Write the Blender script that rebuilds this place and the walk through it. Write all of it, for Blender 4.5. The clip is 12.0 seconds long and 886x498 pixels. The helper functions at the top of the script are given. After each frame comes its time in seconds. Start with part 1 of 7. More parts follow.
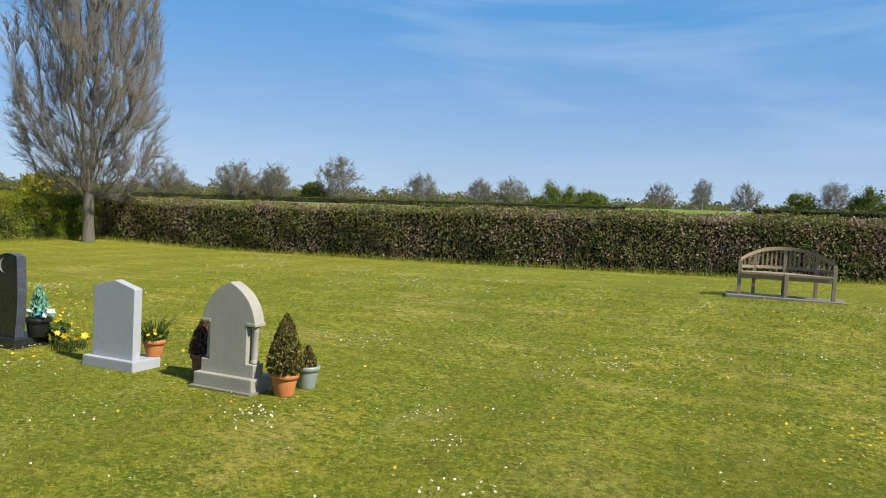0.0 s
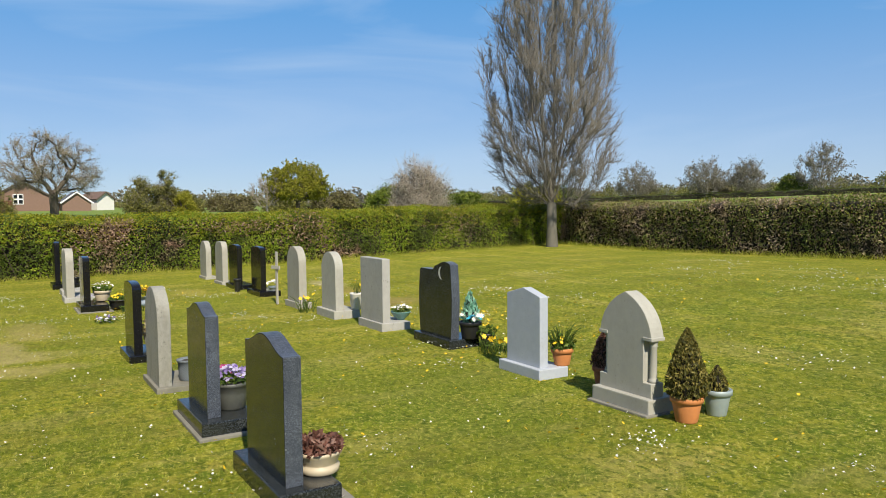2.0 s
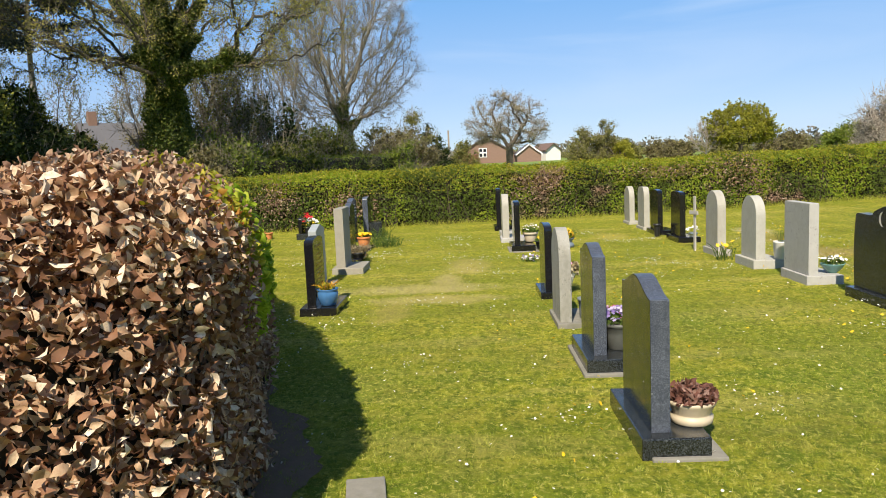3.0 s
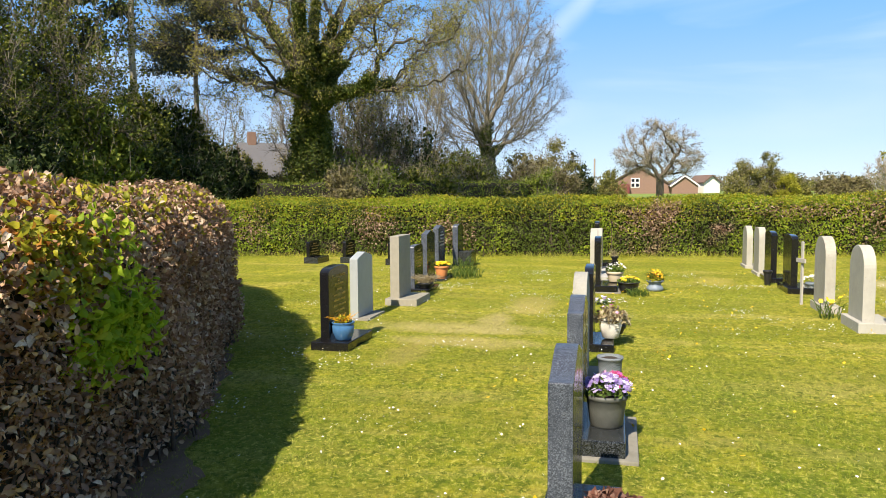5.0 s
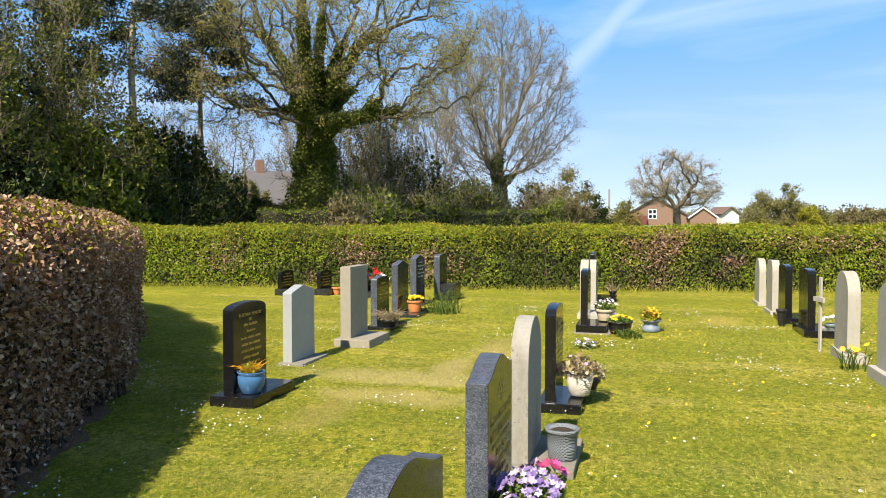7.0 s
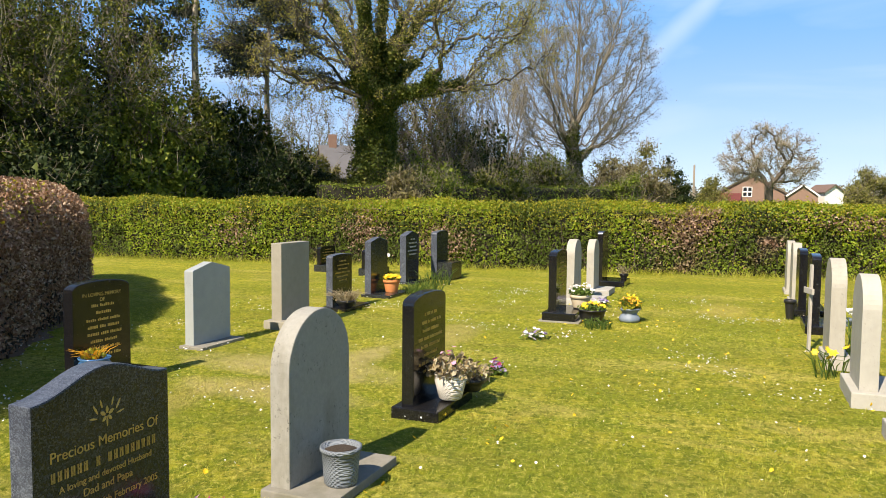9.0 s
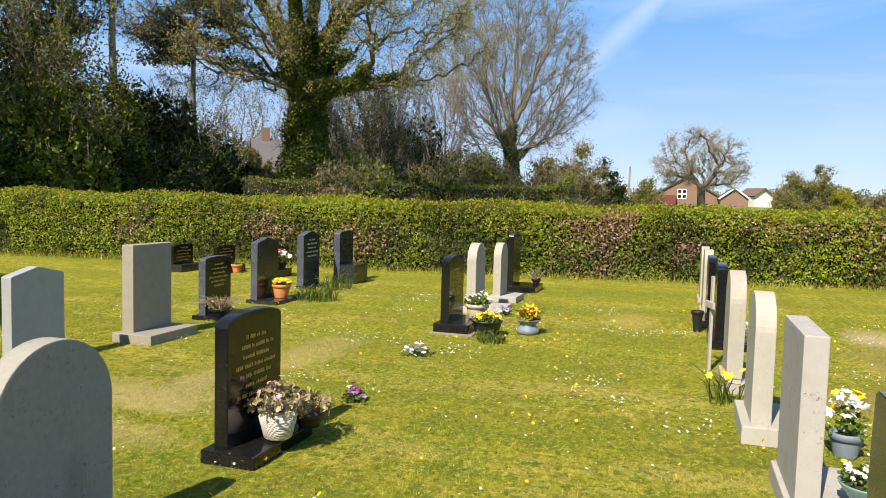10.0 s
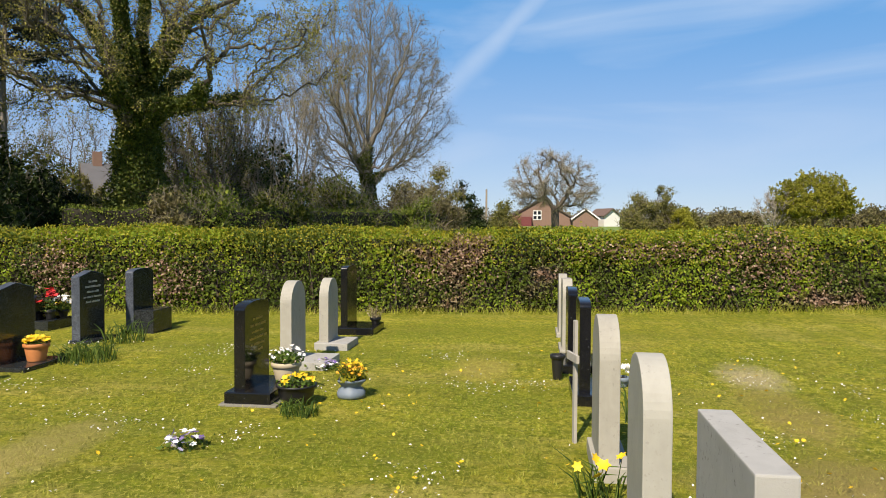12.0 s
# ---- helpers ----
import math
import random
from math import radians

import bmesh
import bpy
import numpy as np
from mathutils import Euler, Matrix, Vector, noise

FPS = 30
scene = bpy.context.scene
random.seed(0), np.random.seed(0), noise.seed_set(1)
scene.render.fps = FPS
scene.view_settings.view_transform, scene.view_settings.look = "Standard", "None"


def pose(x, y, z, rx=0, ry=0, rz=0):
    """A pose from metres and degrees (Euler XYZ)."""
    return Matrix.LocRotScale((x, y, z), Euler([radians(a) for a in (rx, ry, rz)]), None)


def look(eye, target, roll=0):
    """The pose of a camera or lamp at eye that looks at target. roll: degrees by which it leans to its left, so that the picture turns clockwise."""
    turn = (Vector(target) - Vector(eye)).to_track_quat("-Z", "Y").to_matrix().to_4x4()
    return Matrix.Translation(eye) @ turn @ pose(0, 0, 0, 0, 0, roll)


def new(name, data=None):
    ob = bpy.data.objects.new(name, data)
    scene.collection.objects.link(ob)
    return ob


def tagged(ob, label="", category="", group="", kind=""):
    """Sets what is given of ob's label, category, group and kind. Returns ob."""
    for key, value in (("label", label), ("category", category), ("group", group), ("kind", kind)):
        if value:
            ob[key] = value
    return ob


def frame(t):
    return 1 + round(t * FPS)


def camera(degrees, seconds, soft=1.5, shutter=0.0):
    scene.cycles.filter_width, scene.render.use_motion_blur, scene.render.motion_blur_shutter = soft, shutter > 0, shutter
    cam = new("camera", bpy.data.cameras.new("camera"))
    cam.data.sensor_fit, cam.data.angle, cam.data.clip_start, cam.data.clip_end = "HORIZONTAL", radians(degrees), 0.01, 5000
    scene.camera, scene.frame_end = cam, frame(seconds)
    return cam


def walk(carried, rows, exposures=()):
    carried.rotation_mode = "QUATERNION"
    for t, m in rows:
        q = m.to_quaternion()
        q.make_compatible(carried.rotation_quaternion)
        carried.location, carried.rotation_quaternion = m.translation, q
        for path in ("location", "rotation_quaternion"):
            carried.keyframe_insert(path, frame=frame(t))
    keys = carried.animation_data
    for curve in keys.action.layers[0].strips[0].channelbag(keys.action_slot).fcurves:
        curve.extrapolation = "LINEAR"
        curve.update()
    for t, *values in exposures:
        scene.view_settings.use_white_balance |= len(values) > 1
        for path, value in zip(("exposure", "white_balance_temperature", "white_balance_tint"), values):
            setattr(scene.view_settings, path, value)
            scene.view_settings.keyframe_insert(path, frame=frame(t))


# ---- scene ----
cam = camera(61.8, 12.0, soft=0.6)
PATH = [
    (0, (-0.977, 0.348, 1.668), (-1.76, 2.186, 1.573), 3.0),
    (0.5, (-1.079, 0.597, 1.67), (-2.046, 2.345, 1.56), 1.8),
    (1, (-1.165, 0.907, 1.676), (-2.342, 2.521, 1.577), 1.5),
    (1.5, (-1.04, 1.158, 1.683), (-2.385, 2.634, 1.567), 1.9),
    (2, (-0.896, 1.243, 1.692), (-2.602, 2.28, 1.57), -0.5),
    (2.5, (-0.798, 1.4, 1.714), (-2.766, 1.713, 1.55), -3.2),
    (3, (-0.875, 1.621, 1.633), (-2.86, 1.552, 1.4), -2.5),
    (3.2, (-0.917, 1.75, 1.636), (-2.901, 1.639, 1.41), -3.1),
    (4.8, (-1.617, 2.805, 1.63), (-3.573, 2.415, 1.48), -0.6),
    (5, (-1.793, 2.863, 1.636), (-3.732, 2.394, 1.482), -0.4),
    (5.5, (-2.219, 2.806, 1.62), (-4.132, 2.242, 1.471), -0.1),
    (6, (-2.627, 2.786, 1.585), (-4.517, 2.141, 1.488), 0.2),
    (6.5, (-3.009, 2.964, 1.545), (-4.911, 2.353, 1.458), 0.7),
    (7, (-3.35, 3.257, 1.561), (-5.281, 2.74, 1.489), 0.0),
    (7.2, (-3.453, 3.425, 1.537), (-5.379, 2.89, 1.461), -0.1),
    (8.8, (-4.581, 4.578, 1.566), (-6.438, 3.848, 1.426), 0.5),
    (9, (-4.763, 4.685, 1.546), (-6.613, 3.938, 1.408), 0.5),
    (9.5, (-5.246, 4.851, 1.565), (-7.081, 4.066, 1.428), 0.8),
    (10, (-5.783, 5.025, 1.585), (-7.685, 4.422, 1.442), 1.5),
    (10.5, (-6.208, 5.089, 1.633), (-8.194, 4.871, 1.547), 3.5),
    (11, (-6.656, 5.078, 1.635), (-8.647, 4.897, 1.58), 1.2),
    (11.5, (-7.179, 5.121, 1.628), (-9.166, 4.903, 1.566), 0.6),
    (12, (-7.7, 5.061, 1.605), (-9.683, 4.814, 1.534), 0.3),
]
walk(cam, [(t, look(eye, target, roll)) for t, eye, target, roll in PATH],
     exposures=[(0, 0.33, 6500, 10), (1.5, 0.33, 6500, 10), (2.5, 0.31, 6550, 10.5), (3.1, 0.66, 6700, 12), (5, 0.89, 6850, 12.5), (9.5, 0.85, 6950, 14.5), (10.5, 0.58, 6900, 14.5), (12, 0.42, 6800, 13.5)])

# ---- light ----
SUN = Vector((0.95, -0.22, 1.0)).normalized()
sun_data = bpy.data.lights.new("sun", "SUN")
sun_data.energy, sun_data.angle, sun_data.color = 5.0, radians(0.55), (1.0, 0.915, 0.76)
sun = new("sun", sun_data)
sun.matrix_world = Matrix.Translation((0, 0, 40)) @ SUN.to_track_quat("Z", "Y").to_matrix().to_4x4()


def make_world():
    w = bpy.data.worlds.new("sky")
    scene.world = w
    w.use_nodes = True
    n, l = w.node_tree.nodes, w.node_tree.links
    n.clear()
    out, bg = n.new("ShaderNodeOutputWorld"), n.new("ShaderNodeBackground")
    sky = n.new("ShaderNodeTexSky")
    sky.sky_type, sky.sun_disc = "NISHITA", False
    sky.sun_elevation = math.asin(SUN.z)
    sky.sun_rotation = math.atan2(SUN.x, SUN.y)
    sky.air_density, sky.dust_density, sky.ozone_density = 1.0, 0.0, 1.6
    sky.altitude = 1200
    bg.inputs["Strength"].default_value = 0.082
    tc = n.new("ShaderNodeTexCoord")
    # thin cirrus: streaky noise on the sky dome
    mp = n.new("ShaderNodeMapping")
    mp.inputs["Scale"].default_value = (1.0, 1.6, 7.0)
    mp.inputs["Rotation"].default_value = (0.16, 0.05, 0.4)
    nz = n.new("ShaderNodeTexNoise")
    nz.inputs["Scale"].default_value, nz.inputs["Detail"].default_value, nz.inputs["Distortion"].default_value = 1.5, 7, 0.6
    rp = n.new("ShaderNodeValToRGB")
    rp.color_ramp.elements[0].position, rp.color_ramp.elements[1].position = 0.46, 0.86
    # an old vapour trail, a narrow band of broken cloud along one great circle
    dot = n.new("ShaderNodeVectorMath"); dot.operation = "DOT_PRODUCT"
    dot.inputs[1].default_value = TRAIL_N
    ab = n.new("ShaderNodeMath"); ab.operation = "ABSOLUTE"
    band = n.new("ShaderNodeMapRange"); band.interpolation_type = "SMOOTHSTEP"
    band.inputs["From Min"].default_value, band.inputs["From Max"].default_value = 0.024, 0.0
    band.inputs["To Min"].default_value, band.inputs["To Max"].default_value = 0.0, 1.0
    along = n.new("ShaderNodeVectorMath"); along.operation = "DOT_PRODUCT"
    along.inputs[1].default_value = TRAIL_C
    near = n.new("ShaderNodeMapRange"); near.interpolation_type = "SMOOTHSTEP"
    near.inputs["From Min"].default_value, near.inputs["From Max"].default_value = 0.982, 0.999
    nz2 = n.new("ShaderNodeTexNoise")
    nz2.inputs["Scale"].default_value, nz2.inputs["Detail"].default_value = 9, 5
    m1, m2, m3, ad = (n.new("ShaderNodeMath") for _ in range(4))
    m1.operation = m2.operation = m3.operation = "MULTIPLY"; ad.operation = "MAXIMUM"
    m3.inputs[1].default_value = 0.42
    hz = n.new("ShaderNodeMath"); hz.operation = "MULTIPLY"; hz.inputs[1].default_value = 1.0
    mix = n.new("ShaderNodeMix"); mix.data_type = "RGBA"
    mix.inputs["B"].default_value = (4.6, 6.2, 8.4, 1)
    l.new(tc.outputs["Generated"], mp.inputs["Vector"]); l.new(mp.outputs["Vector"], nz.inputs["Vector"])
    l.new(nz.outputs["Fac"], rp.inputs["Fac"]); l.new(rp.outputs["Color"], hz.inputs[0])
    l.new(tc.outputs["Generated"], dot.inputs[0]); l.new(dot.outputs["Value"], ab.inputs[0]); l.new(ab.outputs["Value"], band.inputs["Value"])
    l.new(tc.outputs["Generated"], along.inputs[0]); l.new(along.outputs["Value"], near.inputs["Value"])
    l.new(tc.outputs["Generated"], nz2.inputs["Vector"])
    l.new(band.outputs["Result"], m1.inputs[0]); l.new(near.outputs["Result"], m1.inputs[1])
    l.new(m1.outputs["Value"], m2.inputs[0]); l.new(nz2.outputs["Fac"], m2.inputs[1])
    m2b = n.new("ShaderNodeMath"); m2b.operation = "MULTIPLY"; m2b.inputs[1].default_value = 0.95
    l.new(m2.outputs["Value"], m2b.inputs[0])
    l.new(m2b.outputs["Value"], ad.inputs[0]); l.new(hz.outputs["Value"], ad.inputs[1])
    tint = n.new("ShaderNodeMix"); tint.data_type, tint.blend_type = "RGBA", "MULTIPLY"
    tint.inputs["Factor"].default_value, tint.inputs["B"].default_value = 1.0, (0.78, 0.98, 1.18, 1)
    # thin high haze evens the blue between horizon and zenith
    sep = n.new("ShaderNodeSeparateXYZ")
    el = n.new("ShaderNodeMapRange"); el.interpolation_type = "SMOOTHSTEP"
    el.inputs["From Min"].default_value, el.inputs["From Max"].default_value = -0.02, 0.30
    haze, even = n.new("ShaderNodeMix"), n.new("ShaderNodeMix")
    haze.data_type = even.data_type = "RGBA"
    haze.inputs["A"].default_value, haze.inputs["B"].default_value = (4.1, 5.2, 7.1, 1), (1.05, 3.7, 7.6, 1)
    fade = n.new("ShaderNodeMapRange"); fade.interpolation_type = "SMOOTHSTEP"
    fade.inputs["From Min"].default_value, fade.inputs["From Max"].default_value = 0.28, 0.62
    fade.inputs["To Min"].default_value, fade.inputs["To Max"].default_value = 0.72, 0.0
    l.new(sep.outputs["Z"], fade.inputs["Value"]); l.new(fade.outputs["Result"], even.inputs["Factor"])
    l.new(tc.outputs["Generated"], sep.inputs[0]); l.new(sep.outputs["Z"], el.inputs["Value"]); l.new(el.outputs["Result"], haze.inputs["Factor"])
    l.new(sky.outputs["Color"], tint.inputs["A"]); l.new(tint.outputs["Result"], even.inputs["A"]); l.new(haze.outputs["Result"], even.inputs["B"])
    l.new(even.outputs["Result"], mix.inputs["A"]); l.new(ad.outputs["Value"], mix.inputs["Factor"])
    l.new(mix.outputs["Result"], bg.inputs["Color"]); l.new(bg.outputs["Background"], out.inputs["Surface"])


TRAIL_C = Vector((-0.9733, -0.0729, 0.2179))
TRAIL_N = Vector((-0.2080, 0.6822, -0.7010))
make_world()

# ---- materials ----
RNG = np.random.default_rng(7)


class Nodes:
    """A small wrapper to write node materials briefly."""

    def __init__(self, name, rough=0.6, metal=0.0, spec=0.5):
        self.m = bpy.data.materials.new(name)
        self.m.use_nodes = True
        self.n, self.l = self.m.node_tree.nodes, self.m.node_tree.links
        self.b = self.n["Principled BSDF"]
        self.b.inputs["Roughness"].default_value = rough
        self.b.inputs["Metallic"].default_value = metal
        self.b.inputs["Specular IOR Level"].default_value = spec
        self.pos = self.n.new("ShaderNodeNewGeometry")
        self.obj = self.n.new("ShaderNodeTexCoord")

    def noise(self, scale, detail=4, rough=0.55, vec=None, stretch=None, world=True):
        t = self.n.new("ShaderNodeTexNoise")
        t.inputs["Scale"].default_value, t.inputs["Detail"].default_value, t.inputs["Roughness"].default_value = scale, detail, rough
        v = self.pos.outputs["Position"] if world else self.obj.outputs["Object"]
        if stretch:
            mp = self.n.new("ShaderNodeMapping")
            mp.inputs["Scale"].default_value = stretch
            self.l.new(v, mp.inputs["Vector"])
            v = mp.outputs["Vector"]
        self.l.new(v, t.inputs["Vector"])
        return t.outputs["Fac"]

    def ramp(self, fac, stops):
        r = self.n.new("ShaderNodeValToRGB")
        e = r.color_ramp.elements
        while len(e) < len(stops):
            e.new(0.5)
        for el, (p, c) in zip(e, stops):
            el.position = p
            el.color = (*c, 1) if len(c) == 3 else c
        self.l.new(fac, r.inputs["Fac"])
        return r.outputs["Color"]

    def mix(self, fac, a, b, blend="MIX"):
        x = self.n.new("ShaderNodeMix")
        x.data_type, x.blend_type = "RGBA", blend
        for sock, v in (("Factor", fac), ("A", a), ("B", b)):
            if isinstance(v, (int, float)):
                x.inputs[sock].default_value = v
            elif isinstance(v, tuple):
                x.inputs[sock].default_value = (*v, 1)
            else:
                self.l.new(v, x.inputs[sock])
        return x.outputs["Result"]

    def math(self, op, a, b):
        x = self.n.new("ShaderNodeMath")
        x.operation = op
        for i, v in enumerate((a, b)):
            if isinstance(v, (int, float)):
                x.inputs[i].default_value = v
            else:
                self.l.new(v, x.inputs[i])
        return x.outputs["Value"]

    def island(self):
        return self.pos.outputs["Random Per Island"]

    def rand(self):
        return self.n.new("ShaderNodeObjectInfo").outputs["Random"]

    def color(self, c):
        if isinstance(c, tuple):
            self.b.inputs["Base Color"].default_value = (*c, 1)
        else:
            self.l.new(c, self.b.inputs["Base Color"])
        return self

    def rough(self, r):
        self.l.new(r, self.b.inputs["Roughness"])
        return self

    def bump(self, h, strength=0.3, dist=0.01):
        x = self.n.new("ShaderNodeBump")
        x.inputs["Strength"].default_value, x.inputs["Distance"].default_value = strength, dist
        self.l.new(h, x.inputs["Height"])
        self.l.new(x.outputs["Normal"], self.b.inputs["Normal"])
        return self

    def translucent(self, amount, tint):
        """Thin leaves let some light through."""
        t = self.n.new("ShaderNodeBsdfTranslucent")
        if isinstance(tint, tuple):
            t.inputs["Color"].default_value = (*tint, 1)
        else:
            self.l.new(tint, t.inputs["Color"])
        ms = self.n.new("ShaderNodeMixShader")
        ms.inputs["Fac"].default_value = amount
        self.l.new(self.b.outputs["BSDF"], ms.inputs[1])
        self.l.new(t.outputs["BSDF"], ms.inputs[2])
        self.l.new(ms.outputs["Shader"], self.n["Material Output"].inputs["Surface"])
        return self


def stone_mat(name, c1, c2, scale=14, rough=0.75, stain=(0.25, 0.24, 0.2), stain_amount=0.35, bump=0.25, specks=0.25):
    k = Nodes(name, rough)
    base = k.mix(k.noise(scale, 6), c1, c2)
    st = k.ramp(k.noise(3.2, 5, 0.7, stretch=(1, 1, 0.35)), [(0.48, (0, 0, 0)), (0.75, (1, 1, 1))])
    base = k.mix(k.math("MULTIPLY", st, stain_amount), base, stain)
    # dark lichen specks in loose drifts
    sp = k.math("MULTIPLY", k.ramp(k.noise(42, 4, 0.7), [(0.58, (0, 0, 0)), (0.66, (1, 1, 1))]), k.ramp(k.noise(5, 3, 0.6), [(0.44, (0, 0, 0)), (0.62, (1, 1, 1))]))
    base = k.mix(k.math("MULTIPLY", sp, specks), base, (0.09, 0.088, 0.07))
    k.color(base).bump(k.noise(170, 3, 0.7), bump, 0.004)
    return k.m


def granite_mat(name, dark, mid, light, rough=0.12, scale=190):
    k = Nodes(name, rough, spec=0.5)
    v = k.n.new("ShaderNodeTexVoronoi")
    v.inputs["Scale"].default_value = scale
    k.l.new(k.pos.outputs["Position"], v.inputs["Vector"])
    speck = k.ramp(v.outputs["Color"], [(0.25, dark), (0.55, mid), (0.85, light)])
    c = k.mix(k.noise(3, 4), speck, dark)
    # rain-washed dust and a few pale spots of lichen
    c = k.mix(k.math("MULTIPLY", k.ramp(k.noise(11, 5, 0.7), [(0.5, (0, 0, 0)), (0.72, (1, 1, 1))]), 0.22 if rough > 0.2 else 0.05), c, light)
    c = k.mix(k.math("MULTIPLY", k.ramp(k.noise(34, 3, 0.6), [(0.67, (0, 0, 0)), (0.71, (1, 1, 1))]), 0.5 if rough > 0.2 else 0.16), c, (0.30, 0.31, 0.29))
    k.color(c)
    k.rough(k.ramp(k.noise(9, 5), [(0.3, (rough,) * 3), (0.8, (rough + 0.18,) * 3)]))
    return k.m


def plain_mat(name, c, rough=0.5, var=0.25, scale=18, metal=0.0, bump=0.1):
    k = Nodes(name, rough, metal)
    d = tuple(x * (1 - var) for x in c)
    k.color(k.mix(k.noise(scale, 5), d, c)).bump(k.noise(scale * 6, 3), bump, 0.004)
    return k.m


def leaf_mat(name, stops, patch=None, rough=0.55, through_light=0.3, spec=0.3, tone=None):
    k = Nodes(name, rough, spec=spec)
    c = k.ramp(k.island(), stops)
    if tone:
        # whole plants in a mixed hedge differ in colour
        scale, other, most = tone
        c = k.mix(k.math("MULTIPLY", k.ramp(k.noise(scale, 4, 0.6), [(0.47, (0, 0, 0)), (0.56, (1, 1, 1))]), most), c, other)
    if patch:
        scale, lo, hi, other = patch
        f = k.ramp(k.noise(scale, 3, 0.6), [(lo, (0, 0, 0)), (hi, (1, 1, 1))])
        c = k.mix(f, c, k.ramp(k.island(), other))
    k.color(c).translucent(through_light, c)
    return k.m


def bark_mat(name, c1, c2, scale=6):
    k = Nodes(name, 0.9)
    k.color(k.mix(k.noise(scale, 6, 0.65, stretch=(1, 1, 0.25)), c1, c2)).bump(k.noise(scale * 4, 5, stretch=(1, 1, 0.2)), 0.5, 0.02)
    return k.m


def lawn_color(k):
    """Mown turf: green, yellowed and straw-coloured by patches and mower streaks."""
    sx = k.n.new("ShaderNodeSeparateXYZ")
    k.l.new(k.pos.outputs["Position"], sx.inputs[0])
    # the mower ran between the rows one way and along the north hedge the other
    part_n = k.n.new("ShaderNodeMapRange"); part_n.interpolation_type = "SMOOTHSTEP"
    part_n.inputs["From Min"].default_value, part_n.inputs["From Max"].default_value = 6.0, 8.5
    k.l.new(sx.outputs["Y"], part_n.inputs["Value"])
    streak = k.mix(part_n.outputs["Result"], k.noise(1.25, 5, 0.62, stretch=(2.1, 0.55, 1)), k.noise(1.0, 5, 0.6, stretch=(0.45, 2.4, 1)))
    mott = k.noise(1.5, 6, 0.68)
    clumps = k.noise(6, 5, 0.7)
    c = k.ramp(k.math("ADD", k.math("MULTIPLY", mott, 0.5), k.math("MULTIPLY", streak, 0.5)),
               [(0.37, (0.140, 0.211, 0.014)), (0.455, (0.275, 0.313, 0.021)), (0.535, (0.442, 0.409, 0.036)), (0.63, (0.616, 0.492, 0.103))])
    c = k.mix(k.math("MULTIPLY", k.ramp(clumps, [(0.38, (1, 1, 1)), (0.53, (0, 0, 0))]), 0.85), c, (0.134, 0.186, 0.014))
    # worn, straw-coloured streaks over old plots
    straw = k.ramp(k.mix(part_n.outputs["Result"], k.noise(0.62, 6, 0.72, stretch=(2.0, 0.6, 1)), k.noise(0.55, 6, 0.72, stretch=(0.5, 2.2, 1))), [(0.51, (0, 0, 0)), (0.60, (1, 1, 1))])
    c = k.mix(k.math("MULTIPLY", straw, 0.6), c, (0.616, 0.492, 0.159))
    deep = k.ramp(k.noise(0.38, 4, 0.6), [(0.50, (0, 0, 0)), (0.66, (1, 1, 1))])
    c = k.mix(k.math("MULTIPLY", deep, 0.8), c, (0.167, 0.242, 0.016))
    thin = k.math("MULTIPLY", k.ramp(k.noise(2.3, 6, 0.75), [(0.50, (0, 0, 0)), (0.60, (1, 1, 1))]), k.ramp(k.noise(0.55, 3, 0.6), [(0.42, (0.156, 0.156, 0.156)), (0.6, (1, 1, 1))]))
    c = k.mix(k.math("MULTIPLY", thin, 0.75), c, (0.177, 0.156, 0.031))
    lush = k.ramp(k.noise(3.1, 5, 0.7), [(0.56, (0, 0, 0)), (0.66, (1, 1, 1))])
    c = k.mix(k.math("MULTIPLY", lush, 0.75), c, (0.135, 0.213, 0.015))
    # tufts a hand across, the shade in their hollows put into the colour, and bleached clippings between them
    tuft = k.noise(13, 4, 0.72)
    c = k.mix(k.math("MULTIPLY", k.ramp(tuft, [(0.38, (1, 1, 1)), (0.52, (0, 0, 0))]), 0.92), c, (0.080, 0.122, 0.008))
    c = k.mix(k.math("MULTIPLY", k.ramp(k.noise(23, 4, 0.75), [(0.52, (0, 0, 0)), (0.63, (1, 1, 1))]), 0.85), c, (0.709, 0.626, 0.140))
    # thin bare places where plots have settled, and one broad darker green ellipse
    wob = k.noise(3.5, 5, 0.7)
    for cx, cy, rx, ry, much, tint in ((-15.72, 7.31, 0.75, 0.32, 0.85, (0.616, 0.511, 0.307)), (-14.2, 7.2, 0.95, 0.34, 0.6, (0.442, 0.319, 0.128)), (-12.4, 7.1, 0.8, 0.4, 0.6, (0.401, 0.281, 0.114)),
                                       (-15.8, 4.48, 0.7, 0.35, 0.55, (0.536, 0.421, 0.128)), (-12.4, 1.6, 0.9, 0.35, 0.6, (0.590, 0.460, 0.191)), (-10.9, 1.31, 0.7, 0.22, 0.7, (0.669, 0.524, 0.256)), (-8.9, 0.75, 0.6, 0.25, 0.5, (0.562, 0.435, 0.153)), (-10.4, 0.9, 0.35, 1.1, 0.7, (0.669, 0.537, 0.256)), (-9.6, 1.2, 0.3, 0.9, 0.55, (0.616, 0.486, 0.217)), (0.4, 4.6, 2.4, 2.0, 0.42, (0.156, 0.172, 0.019)), (-12.4, 6.9, 0.5, 0.9, 0.55, (0.456, 0.319, 0.153))):
        dx = k.math("MULTIPLY", k.math("SUBTRACT", sx.outputs["X"], cx), 0.8 / rx)
        dy = k.math("MULTIPLY", k.math("SUBTRACT", sx.outputs["Y"], cy), 0.8 / ry)
